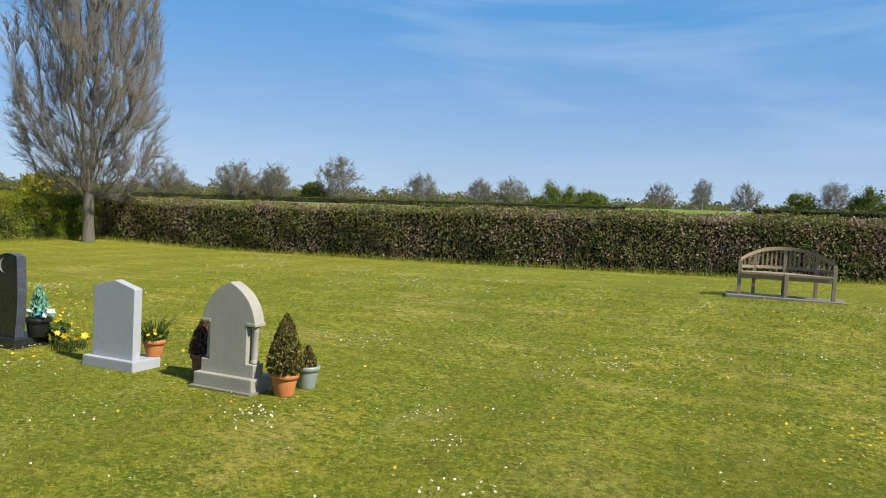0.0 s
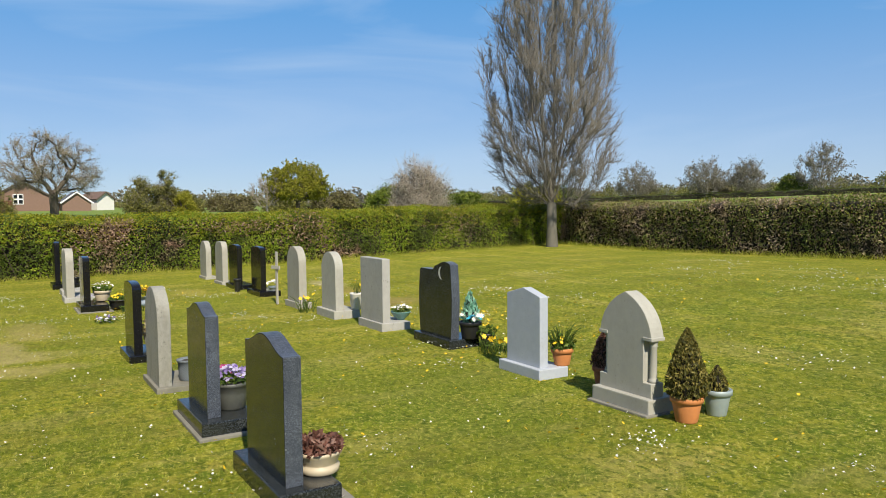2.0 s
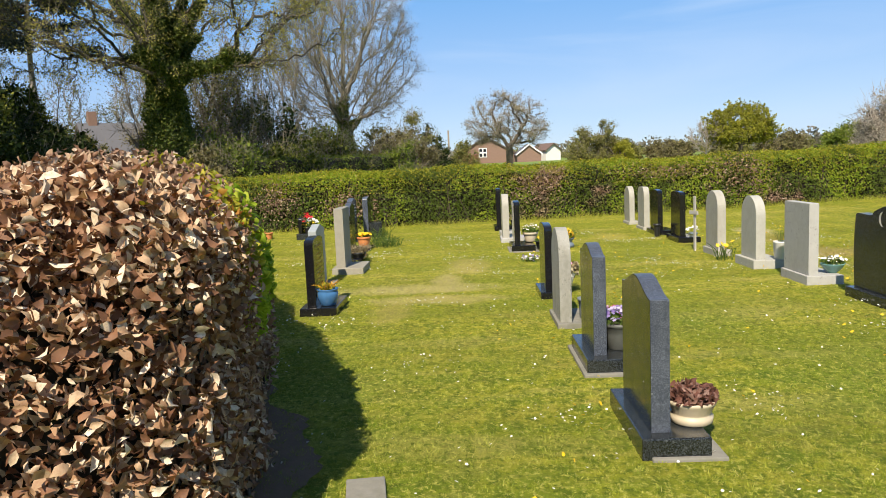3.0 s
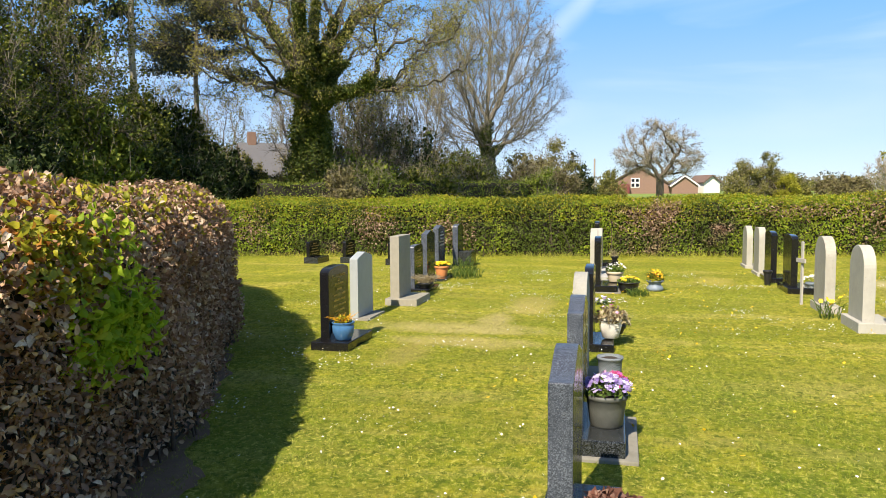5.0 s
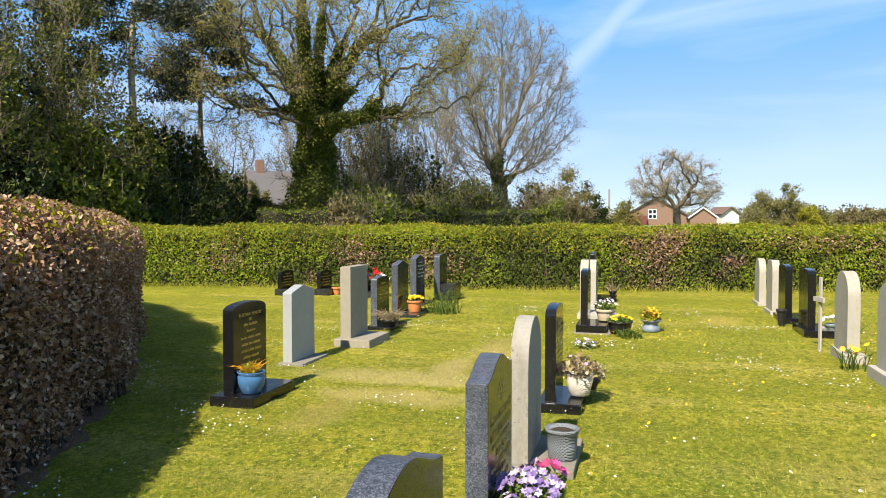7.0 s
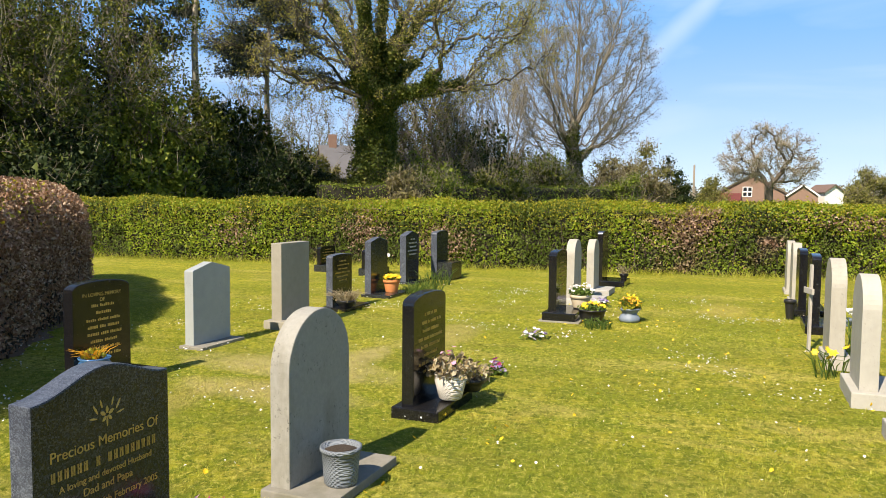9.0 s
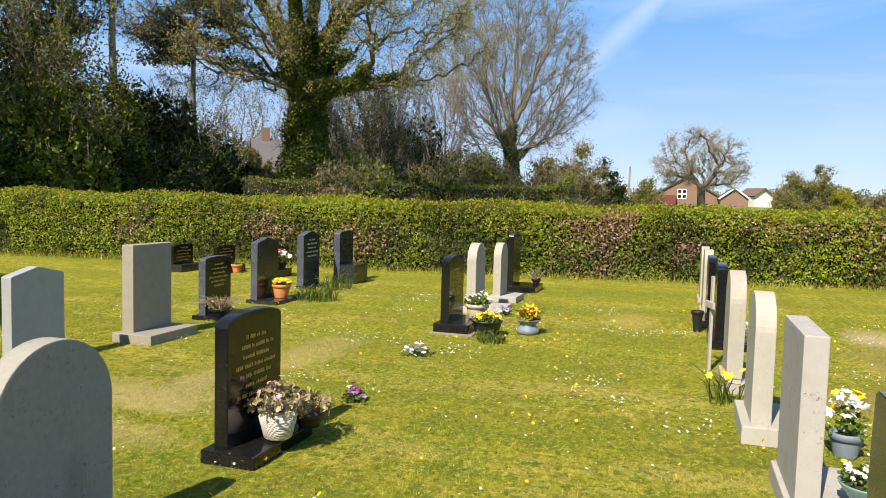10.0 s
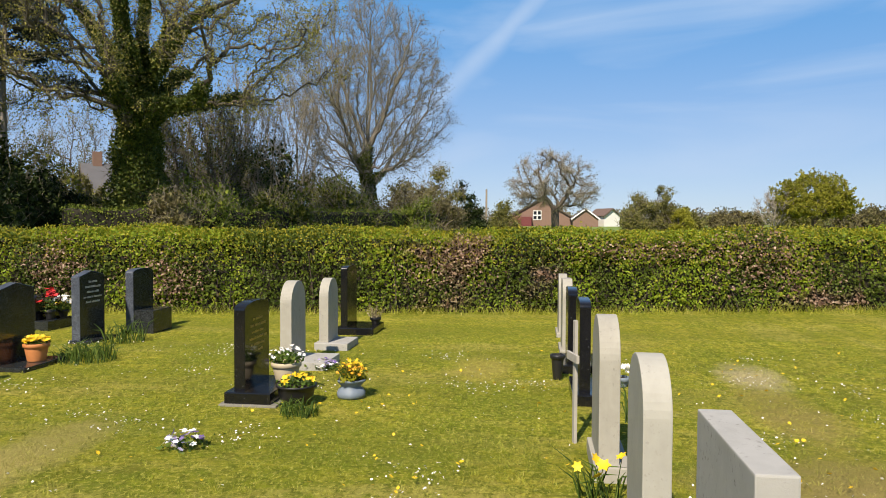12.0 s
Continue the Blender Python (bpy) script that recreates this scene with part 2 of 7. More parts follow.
        d2 = k.math("ADD", k.math("MULTIPLY", dx, dx), k.math("MULTIPLY", dy, dy))
        f = k.ramp(k.math("ADD", k.math("MULTIPLY", d2, 0.5), k.math("MULTIPLY", wob, 0.8)), [(0.45, (1, 1, 1)), (0.85, (0, 0, 0))])
        c = k.mix(k.math("MULTIPLY", f, min(1.0, much * 1.35)), c, tint)
    dry = k.n.new("ShaderNodeMapRange"); dry.interpolation_type = "SMOOTHSTEP"
    dry.inputs["From Min"].default_value, dry.inputs["From Max"].default_value = -5.0, -13.0
    k.l.new(sx.outputs["X"], dry.inputs["Value"])
    c = k.mix(k.math("MULTIPLY", dry.outputs["Result"], 0.11), k.mix(0.14, c, (0.214, 0.301, 0.031)), (0.536, 0.384, 0.020))
    # mower stripes in the open part
    wv = k.n.new("ShaderNodeTexWave")
    wv.wave_type, wv.bands_direction = "BANDS", "X"
    wv.inputs["Scale"].default_value, wv.inputs["Distortion"].default_value, wv.inputs["Detail"].default_value = 0.16, 1.6, 3
    k.l.new(k.pos.outputs["Position"], wv.inputs["Vector"])
    return k.mix(k.math("MULTIPLY", wv.outputs["Fac"], 0.32), c, (0.181, 0.211, 0.018))


def ground_mat():
    k = Nodes("grass_ground", 0.9, spec=0.12)
    fine = k.noise(45, 4, 0.75)
    c = lawn_color(k)
    c = k.mix(k.math("MULTIPLY", k.ramp(fine, [(0.32, (1, 1, 1)), (0.6, (0, 0, 0))]), 0.3), c, (0.121, 0.148, 0.014))
    # fields outside the burial ground
    ln = k.n.new("ShaderNodeVectorMath"); ln.operation = "LENGTH"
    k.l.new(k.pos.outputs["Position"], ln.inputs[0])
    far = k.n.new("ShaderNodeMapRange")
    far.inputs["From Min"].default_value, far.inputs["From Max"].default_value = 32, 38
    k.l.new(ln.outputs["Value"], far.inputs["Value"])
    field = k.mix(k.noise(0.03, 4), (0.134, 0.217, 0.038), (0.214, 0.256, 0.070))
    c = k.mix(far.outputs["Result"], c, field)
    k.color(c).bump(k.math("ADD", k.math("ADD", fine, k.math("MULTIPLY", k.noise(13, 4, 0.72), 1.6)), k.noise(140, 3, 0.8)), 0.85, 0.03)
    return k.m


def blade_mat():
    k = Nodes("grass_blade", 0.6, spec=0.25)
    c = k.mix(0.35, lawn_color(k), k.ramp(k.island(), [(0.0, (0.080, 0.134, 0.007)), (0.5, (0.267, 0.339, 0.023)), (0.85, (0.536, 0.537, 0.077)), (1.0, (0.829, 0.691, 0.293))]))
    k.color(c).translucent(0.25, c)
    return k.m


M = {}
M["ground"] = ground_mat()
M["blade"] = blade_mat()
M["soil"] = plain_mat("dry_soil", (0.19, 0.115, 0.065), 0.95, 0.5, 12, bump=0.6)
M["compost"] = plain_mat("compost", (0.05, 0.035, 0.022), 0.95, 0.5, 30, bump=0.8)
def beech_mat():
    k = Nodes("dead_beech_leaf", 0.6, spec=0.2)
    c = k.ramp(k.island(), [(0.0, (0.075, 0.036, 0.020)), (0.32, (0.24, 0.125, 0.070)), (0.6, (0.43, 0.285, 0.165)), (0.82, (0.63, 0.485, 0.32)), (1.0, (0.86, 0.77, 0.60))])
    c = k.mix(k.math("MULTIPLY", k.ramp(k.noise(55, 4, 0.7), [(0.4, (0, 0, 0)), (0.7, (1, 1, 1))]), 0.5), c, (0.285, 0.130, 0.065))
    # greyer tint past the corner puts the shade of the north side into the leaves
    sx = k.n.new("ShaderNodeSeparateXYZ"); k.l.new(k.pos.outputs["Position"], sx.inputs[0])
    side_shade = k.n.new("ShaderNodeMapRange"); side_shade.interpolation_type = "SMOOTHSTEP"
    side_shade.inputs["From Min"].default_value, side_shade.inputs["From Max"].default_value = -3.5, -4.8
    k.l.new(sx.outputs["X"], side_shade.inputs["Value"])
    c = k.mix(k.math("MULTIPLY", side_shade.outputs["Result"], 0.5), c, (0.259, 0.175, 0.123))
    k.color(c).bump(k.noise(160, 3), 0.3, 0.003).translucent(0.14, k.mix(0.5, c, (0.804, 0.324, 0.091)))
    return k.m


M["beech"] = beech_mat()
M["beech_fresh"] = leaf_mat("fresh_leaf", [(0.0, (0.22, 0.34, 0.02)), (0.6, (0.36, 0.50, 0.035)), (1.0, (0.56, 0.60, 0.06))], through_light=0.6)
M["leaf_orange"] = leaf_mat("orange_young_leaf", [(0.0, (0.30, 0.10, 0.02)), (0.6, (0.42, 0.19, 0.03)), (1.0, (0.45, 0.30, 0.04))], through_light=0.4)
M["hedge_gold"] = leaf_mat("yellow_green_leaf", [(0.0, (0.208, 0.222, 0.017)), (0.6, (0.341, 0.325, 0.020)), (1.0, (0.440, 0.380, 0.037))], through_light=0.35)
BROWN = [(0.0, (0.165, 0.094, 0.061)), (0.6, (0.330, 0.209, 0.143)), (1.0, (0.550, 0.407, 0.297))]
M["hedge_west"] = leaf_mat("hedge_leaf", [(0.0, (0.127, 0.197, 0.014)), (0.45, (0.232, 0.331, 0.021)), (0.85, (0.348, 0.417, 0.028)), (0.97, (0.428, 0.441, 0.044)), (1.0, (0.417, 0.278, 0.162))],
                           patch=(0.62, 0.59, 0.65, BROWN), through_light=0.4, tone=(0.9, (0.081, 0.116, 0.019), 0.85))
M["hedge_brown"] = leaf_mat("dead_hedge_leaf", BROWN, through_light=0.2)
M["hedge_north"] = leaf_mat("mixed_hedge_leaf", [(0.0, (0.080, 0.101, 0.026)), (0.4, (0.160, 0.205, 0.041)), (0.65, (0.237, 0.256, 0.045)), (0.8, (0.250, 0.175, 0.106)), (1.0, (0.438, 0.325, 0.225))],
                            patch=(0.8, 0.5, 0.66, [(0.0, (0.150, 0.100, 0.075)), (0.6, (0.338, 0.237, 0.175)), (1.0, (0.550, 0.425, 0.331))]), through_light=0.25)
M["twigs"] = bark_mat("hedge_twig", (0.055, 0.04, 0.03), (0.13, 0.095, 0.07), 20)
# near-black: the shade deep inside foliage is put into the colour
M["hedge_core"] = plain_mat("hedge_inner_shade", (0.035, 0.03, 0.018), 1.0, 0.6, 9, bump=0.8)
M["bark"] = bark_mat("grey_bark", (0.22, 0.19, 0.15), (0.40, 0.355, 0.29))
M["bark_oak"] = bark_mat("dark_oak_bark", (0.05, 0.042, 0.032), (0.12, 0.10, 0.075))
M["leaf_bud"] = leaf_mat("yellow_grey_bud", [(0.0, (0.14, 0.125, 0.06)), (0.6, (0.21, 0.19, 0.085)), (1.0, (0.29, 0.265, 0.12))], through_light=0.25)
M["bark_dark"] = bark_mat("dark_bark", (0.07, 0.055, 0.042), (0.15, 0.12, 0.09))
M["twig_grey"] = bark_mat("grey_twig", (0.21, 0.18, 0.14), (0.34, 0.30, 0.245), 2)
M["twig_ash"] = bark_mat("grey_brown_twig", (0.095, 0.085, 0.062), (0.20, 0.18, 0.14), 2)
M["twig_poplar"] = bark_mat("silver_grey_twig", (0.095, 0.087, 0.072), (0.20, 0.185, 0.155), 2)
M["bark_ash"] = bark_mat("grey_brown_bark", (0.12, 0.105, 0.08), (0.29, 0.26, 0.21))
M["twig_dark"] = bark_mat("brown_twig", (0.106, 0.094, 0.062), (0.213, 0.188, 0.131), 2)
M["leaf_young"] = leaf_mat("young_oak_leaf", [(0.0, (0.20, 0.19, 0.04)), (0.6, (0.31, 0.29, 0.06)), (1.0, (0.42, 0.37, 0.10))], through_light=0.35)
M["leaf_ivy"] = leaf_mat("ivy_leaf", [(0.0, (0.040, 0.063, 0.011)), (0.6, (0.081, 0.115, 0.017)), (1.0, (0.184, 0.196, 0.034))], through_light=0.2)
M["leaf_dark"] = leaf_mat("evergreen_leaf", [(0.0, (0.018, 0.029, 0.011)), (0.6, (0.033, 0.051, 0.015)), (1.0, (0.072, 0.094, 0.022))], through_light=0.08, spec=0.1)
M["leaf_mid"] = leaf_mat("shrub_leaf", [(0.0, (0.074, 0.108, 0.019)), (0.6, (0.142, 0.189, 0.027)), (1.0, (0.243, 0.277, 0.043))], through_light=0.2, spec=0.12)
M["leaf_olive"] = leaf_mat("olive_leaf", [(0.0, (0.12, 0.12, 0.035)), (0.6, (0.19, 0.185, 0.045)), (1.0, (0.28, 0.26, 0.07))], through_light=0.3)
M["leaf_wood"] = leaf_mat("wood_leaf", [(0.0, (0.043, 0.059, 0.012)), (0.6, (0.089, 0.111, 0.019)), (1.0, (0.216, 0.216, 0.038))], through_light=0.2, spec=0.1)
M["leaf_brush"] = leaf_mat("brush_leaf", [(0.0, (0.10, 0.08, 0.04)), (0.5, (0.15, 0.13, 0.055)), (1.0, (0.22, 0.20, 0.075))], through_light=0.25)
M["leaf_bright"] = leaf_mat("bright_spring_leaf", [(0.0, (0.19, 0.20, 0.019)), (0.6, (0.30, 0.295, 0.028)), (1.0, (0.43, 0.385, 0.045))], through_light=0.35)
M["blossom"] = leaf_mat("pale_bud", [(0.0, (0.20, 0.165, 0.13)), (0.6, (0.31, 0.27, 0.22)), (1.0, (0.42, 0.39, 0.33))], through_light=0.2)
M["pine"] = leaf_mat("pine_needle_tuft", [(0.0, (0.025, 0.035, 0.025)), (0.6, (0.05, 0.065, 0.045)), (1.0, (0.085, 0.10, 0.065))], through_light=0.1)
M["far_wood"] = leaf_mat("far_twigs", [(0.0, (0.14, 0.125, 0.09)), (0.6, (0.20, 0.185, 0.14)), (1.0, (0.27, 0.26, 0.19))], through_light=0.2)

M["sandstone"] = stone_mat("buff_sandstone", (0.335, 0.325, 0.28), (0.425, 0.412, 0.36))
M["cream"] = stone_mat("cream_limestone", (0.315, 0.298, 0.248), (0.40, 0.38, 0.322), stain=(0.22, 0.205, 0.165), stain_amount=0.5, specks=0.4)
M["white_stone"] = stone_mat("pale_limestone", (0.33, 0.322, 0.297), (0.425, 0.415, 0.385), stain=(0.24, 0.23, 0.20), stain_amount=0.6, specks=0.7)
M["weathered"] = stone_mat("weathered_concrete_stone", (0.25, 0.245, 0.215), (0.36, 0.35, 0.305), 40, 0.9, (0.14, 0.13, 0.09), 0.8, 0.9, specks=0.85)
M["grey_stone"] = stone_mat("blue_grey_stone", (0.36, 0.39, 0.44), (0.46, 0.49, 0.54), stain=(0.3, 0.31, 0.31), stain_amount=0.25)
M["green_slate"] = stone_mat("green_slate", (0.27, 0.30, 0.30), (0.36, 0.39, 0.39), 9, 0.45, stain_amount=0.2, bump=0.1)
M["brown_stone"] = stone_mat("brown_sandstone", (0.225, 0.21, 0.165), (0.315, 0.295, 0.238), stain=(0.2, 0.17, 0.12))
M["granite"] = granite_mat("polished_dark_granite", (0.010, 0.012, 0.012), (0.028, 0.032, 0.032), (0.10, 0.11, 0.12))
M["black"] = granite_mat("polished_black_granite", (0.006, 0.006, 0.007), (0.010, 0.010, 0.011), (0.022, 0.022, 0.024), 0.08, 300)
M["granite_edge"] = granite_mat("polished_speckled_granite_edge", (0.024, 0.029, 0.042), (0.085, 0.10, 0.132), (0.24, 0.27, 0.32), 0.28, 240)
M["slab"] = stone_mat("concrete_slab", (0.172, 0.164, 0.133), (0.257, 0.242, 0.203), 24, 0.9, (0.094, 0.094, 0.047), 0.6)
M["gold"] = plain_mat("gilt_letter", (0.62, 0.45, 0.15), 0.35, 0.25, 60, metal=0.6)
M["silver"] = plain_mat("silvered_letter", (0.62, 0.62, 0.60), 0.4, 0.2, 60, metal=0.3)
M["terracotta"] = plain_mat("terracotta", (0.66, 0.25, 0.08), 0.7, 0.3, 14, bump=0.25)
M["terracotta_old"] = plain_mat("weathered_terracotta", (0.36, 0.14, 0.08), 0.8, 0.45, 12, bump=0.3)
M["blue_glaze"] = plain_mat("blue_glaze", (0.07, 0.20, 0.42), 0.15, 0.5, 10)
M["white_glaze"] = plain_mat("white_ceramic", (0.74, 0.71, 0.64), 0.35, 0.15, 20)
def embossed_mat(name, c1, c2, rough, scale):
    """Pressed lattice pattern round a pot."""
    k = Nodes(name, rough)
    waves = []
    for way in ((1, 1, 1), (-1, -1, 1)):
        mp = k.n.new("ShaderNodeMapping"); mp.inputs["Scale"].default_value = way
        wv = k.n.new("ShaderNodeTexWave"); wv.bands_direction = "DIAGONAL"
        wv.inputs["Scale"].default_value, wv.inputs["Distortion"].default_value = scale, 0.8
        k.l.new(k.obj.outputs["Object"], mp.inputs["Vector"]); k.l.new(mp.outputs["Vector"], wv.inputs["Vector"])
        waves.append(wv.outputs["Fac"])
    h = k.math("MAXIMUM", *waves)
    k.color(k.mix(k.ramp(h, [(0.45, (0, 0, 0)), (0.85, (1, 1, 1))]), c1, c2)).bump(h, 0.8, 0.008)
    return k.m


M["embossed"] = embossed_mat("embossed_blue_grey_resin", (0.13, 0.155, 0.18), (0.22, 0.25, 0.28), 0.65, 30)
M["lattice"] = embossed_mat("white_lattice_ceramic", (0.46, 0.43, 0.38), (0.74, 0.71, 0.64), 0.4, 28)
M["zinc"] = plain_mat("pale_zinc", (0.40, 0.47, 0.47), 0.45, 0.25, 14, metal=0.3)
M["plastic"] = plain_mat("black_plastic", (0.018, 0.018, 0.019), 0.4, 0.3, 10)
M["grey_urn"] = plain_mat("blue_grey_urn", (0.20, 0.25, 0.31), 0.55, 0.35, 16, bump=0.3)
M["teal"] = plain_mat("teal_glaze", (0.17, 0.34, 0.31), 0.25, 0.3, 10)
M["petal_white"] = plain_mat("white_petal", (0.80, 0.79, 0.74), 0.6, 0.08, 40, bump=0)
M["petal_yellow"] = plain_mat("yellow_petal", (0.82, 0.55, 0.015), 0.6, 0.2, 40, bump=0)
M["petal_gold"] = plain_mat("orange_yellow_petal", (0.78, 0.38, 0.012), 0.6, 0.3, 40, bump=0)
M["resin_dark"] = plain_mat("dark_grey_green_resin", (0.115, 0.12, 0.105), 0.5, 0.45, 30, bump=0.5)
M["petal_purple"] = leaf_mat("lilac_petal", [(0.0, (0.18, 0.11, 0.34)), (0.6, (0.42, 0.34, 0.60)), (1.0, (0.70, 0.65, 0.80))])
M["petal_pink"] = leaf_mat("magenta_petal", [(0.0, (0.34, 0.02, 0.08)), (0.6, (0.55, 0.12, 0.36)), (1.0, (0.80, 0.50, 0.68))])
M["petal_red"] = plain_mat("red_petal", (0.62, 0.02, 0.02), 0.6, 0.4, 40, bump=0)
M["petal_blue"] = plain_mat("turquoise_petal", (0.05, 0.42, 0.62), 0.5, 0.2, 40, bump=0)
M["petal_dry"] = leaf_mat("dried_flower", [(0.0, (0.19, 0.135, 0.07)), (0.6, (0.40, 0.33, 0.19)), (1.0, (0.56, 0.50, 0.34))])
M["plant_dry"] = leaf_mat("shrivelled_red_leaf", [(0.0, (0.10, 0.045, 0.03)), (0.6, (0.22, 0.10, 0.075)), (1.0, (0.34, 0.22, 0.17))])
M["plant_green"] = leaf_mat("plant_leaf", [(0.0, (0.045, 0.085, 0.014)), (0.6, (0.105, 0.175, 0.025)), (1.0, (0.19, 0.25, 0.045))])
M["conifer"] = leaf_mat("dwarf_conifer_tuft", [(0.0, (0.06, 0.06, 0.014)), (0.5, (0.135, 0.125, 0.025)), (1.0, (0.27, 0.215, 0.05))], through_light=0.15)
M["mint"] = leaf_mat("artificial_mint_sprig", [(0.0, (0.16, 0.42, 0.30)), (1.0, (0.34, 0.60, 0.45))])
M["wood_grey"] = plain_mat("weathered_teak", (0.36, 0.29, 0.20), 0.8, 0.35, 20, bump=0.4)
M["wood_silver"] = plain_mat("bleached_wood", (0.45, 0.42, 0.37), 0.85, 0.3, 20, bump=0.4)
M["brick"] = plain_mat("pale_red_brick", (0.25, 0.155, 0.115), 0.85, 0.3, 3, bump=0.2)
M["brick_red"] = plain_mat("dark_red_cladding", (0.17, 0.035, 0.035), 0.7, 0.3, 3)
M["roof"] = plain_mat("brown_roof_tile", (0.17, 0.11, 0.085), 0.85, 0.3, 2, bump=0.3)
M["roof_slate"] = plain_mat("grey_slate_roof", (0.13, 0.13, 0.14), 0.7, 0.3, 2, bump=0.3)
M["render"] = plain_mat("white_render", (0.74, 0.72, 0.68), 0.8, 0.15, 2)
M["paint"] = plain_mat("white_paint", (0.78, 0.78, 0.76), 0.5, 0.08, 6)
M["glass"] = plain_mat("dark_window_glass", (0.02, 0.024, 0.03), 0.06, 0.2, 2, bump=0)
M["cream_pot"] = plain_mat("cream_glazed_pot", (0.56, 0.48, 0.34), 0.5, 0.25, 14)
M["brick_dark"] = plain_mat("weathered_brick", (0.17, 0.12, 0.10), 0.9, 0.3, 3)
M["pole"] = plain_mat("timber_pole", (0.34, 0.28, 0.21), 0.9, 0.3, 6)

# ---- mesh helpers ----


def mesh_np(name, V, F):
    """A mesh from arrays of points and of faces that all have the same number of corners."""
    V, F = np.ascontiguousarray(V, np.float32).reshape(-1, 3), np.ascontiguousarray(F, np.int32)
    k = F.shape[1]
    me = bpy.data.meshes.new(name)
    me.vertices.add(len(V)); me.vertices.foreach_set("co", V.ravel())
    me.loops.add(F.size); me.loops.foreach_set("vertex_index", F.ravel())
    me.polygons.add(len(F))
    me.polygons.foreach_set("loop_start", np.arange(0, F.size, k, dtype=np.int32))
    me.polygons.foreach_set("loop_total", np.full(len(F), k, np.int32))
    me.update(calc_edges=True)
    return me


def empty(name, loc=(0, 0, 0), rz=0.0):
    e = new(name)
    e.empty_display_size = 0.1
    e.matrix_basis = pose(*loc, 0, 0, rz)
    return e


def piece(name, me, mat, parent=None, label="", smooth=False, kind=""):
    me.materials.append(mat)
    if smooth:
        me.polygons.foreach_set("use_smooth", np.ones(len(me.polygons), bool))
    ob = new(name, me)
    ob.parent = parent
    return tagged(ob, label, kind=kind)


def part(name, bm, mat, parent, label="", smooth=False):
    me = bpy.data.meshes.new(name)
    bm.to_mesh(me)
    bm.free()
    return piece(name, me, mat, parent, label, smooth)


def box_bm(x0, x1, y0, y1, z0, z1, bevel=0.006, bm=None):
    bm = bm or bmesh.new()
    r = bmesh.ops.create_cube(bm, size=1)
    bmesh.ops.transform(bm, matrix=Matrix.LocRotScale(((x0 + x1) / 2, (y0 + y1) / 2, (z0 + z1) / 2), None, (x1 - x0, y1 - y0, z1 - z0)), verts=r["verts"])
    if bevel:
        es = list({e for v in r["verts"] for e in v.link_edges})
        bmesh.ops.bevel(bm, geom=es, offset=bevel, segments=2, affect="EDGES", profile=0.6)
    return bm


def extrude_bm(outline, y0, y1, bevel=0.006):
    """A slab: the outline in x and z, from y0 to y1, with its edges eased."""
    bm = bmesh.new()
    f = bm.faces.new([bm.verts.new((x, y0, z)) for x, z in outline])
    r = bmesh.ops.extrude_face_region(bm, geom=[f])
    vs = [g for g in r["geom"] if isinstance(g, bmesh.types.BMVert)]
    bmesh.ops.translate(bm, vec=(0, y1 - y0, 0), verts=vs)
    bmesh.ops.recalc_face_normals(bm, faces=bm.faces)
    if bevel:
        es = [e for e in bm.edges if len(e.link_faces) == 2 and e.calc_face_angle(0) > 0.6]
        bmesh.ops.bevel(bm, geom=es, offset=bevel, segments=2, affect="EDGES", profile=0.6)
    return bm


def lathe_bm(profile, n=24, wob=0.0):
    """A turned shape from (radius, height) pairs."""
    bm = bmesh.new()
    rings = []
    for r, z in profile:
        rings.append([bm.verts.new((r * (1 + wob * math.sin(6 * 2 * math.pi * i / n)) * math.cos(2 * math.pi * i / n), r * (1 + wob * math.sin(6 * 2 * math.pi * i / n)) * math.sin(2 * math.pi * i / n), z)) for i in range(n)])
    for a, b in zip(rings, rings[1:]):
        for i in range(n):
            bm.faces.new((a[i], a[(i + 1) % n], b[(i + 1) % n], b[i]))
    bm.faces.new(list(reversed(rings[0])))
    bm.faces.new(rings[-1])
    bmesh.ops.recalc_face_normals(bm, faces=bm.faces)
    return bm


def unit(a):
    return a / np.maximum(np.linalg.norm(a, axis=-1, keepdims=True), 1e-9)


def tubes(P0, P1, R0, R1, k=4):
    """Tapered rods from P0 to P1: points and four-cornered faces."""
    P0, P1 = np.asarray(P0, float), np.asarray(P1, float)
    R0, R1 = np.asarray(R0, float)[:, None], np.asarray(R1, float)[:, None]
    d = unit(P1 - P0)
    ref = np.where(np.abs(d[:, 2:3]) > 0.9, np.array([[1.0, 0, 0]]), np.array([[0, 0, 1.0]]))
    a = unit(np.cross(d, ref)); b = np.cross(d, a)
    n = len(P0)
    V = np.zeros((n, 2 * k, 3))
    for i in range(k):
        c = a * math.cos(2 * math.pi * i / k) + b * math.sin(2 * math.pi * i / k)
        V[:, i], V[:, k + i] = P0 + c * R0, P1 + c * R1
    o = (np.arange(n) * 2 * k)[:, None]
    F = np.stack([np.concatenate([o + i, o + (i + 1) % k, o + k + (i + 1) % k, o + k + i], 1) for i in range(k)], 1).reshape(-1, 4)
    return V.reshape(-1, 3), F


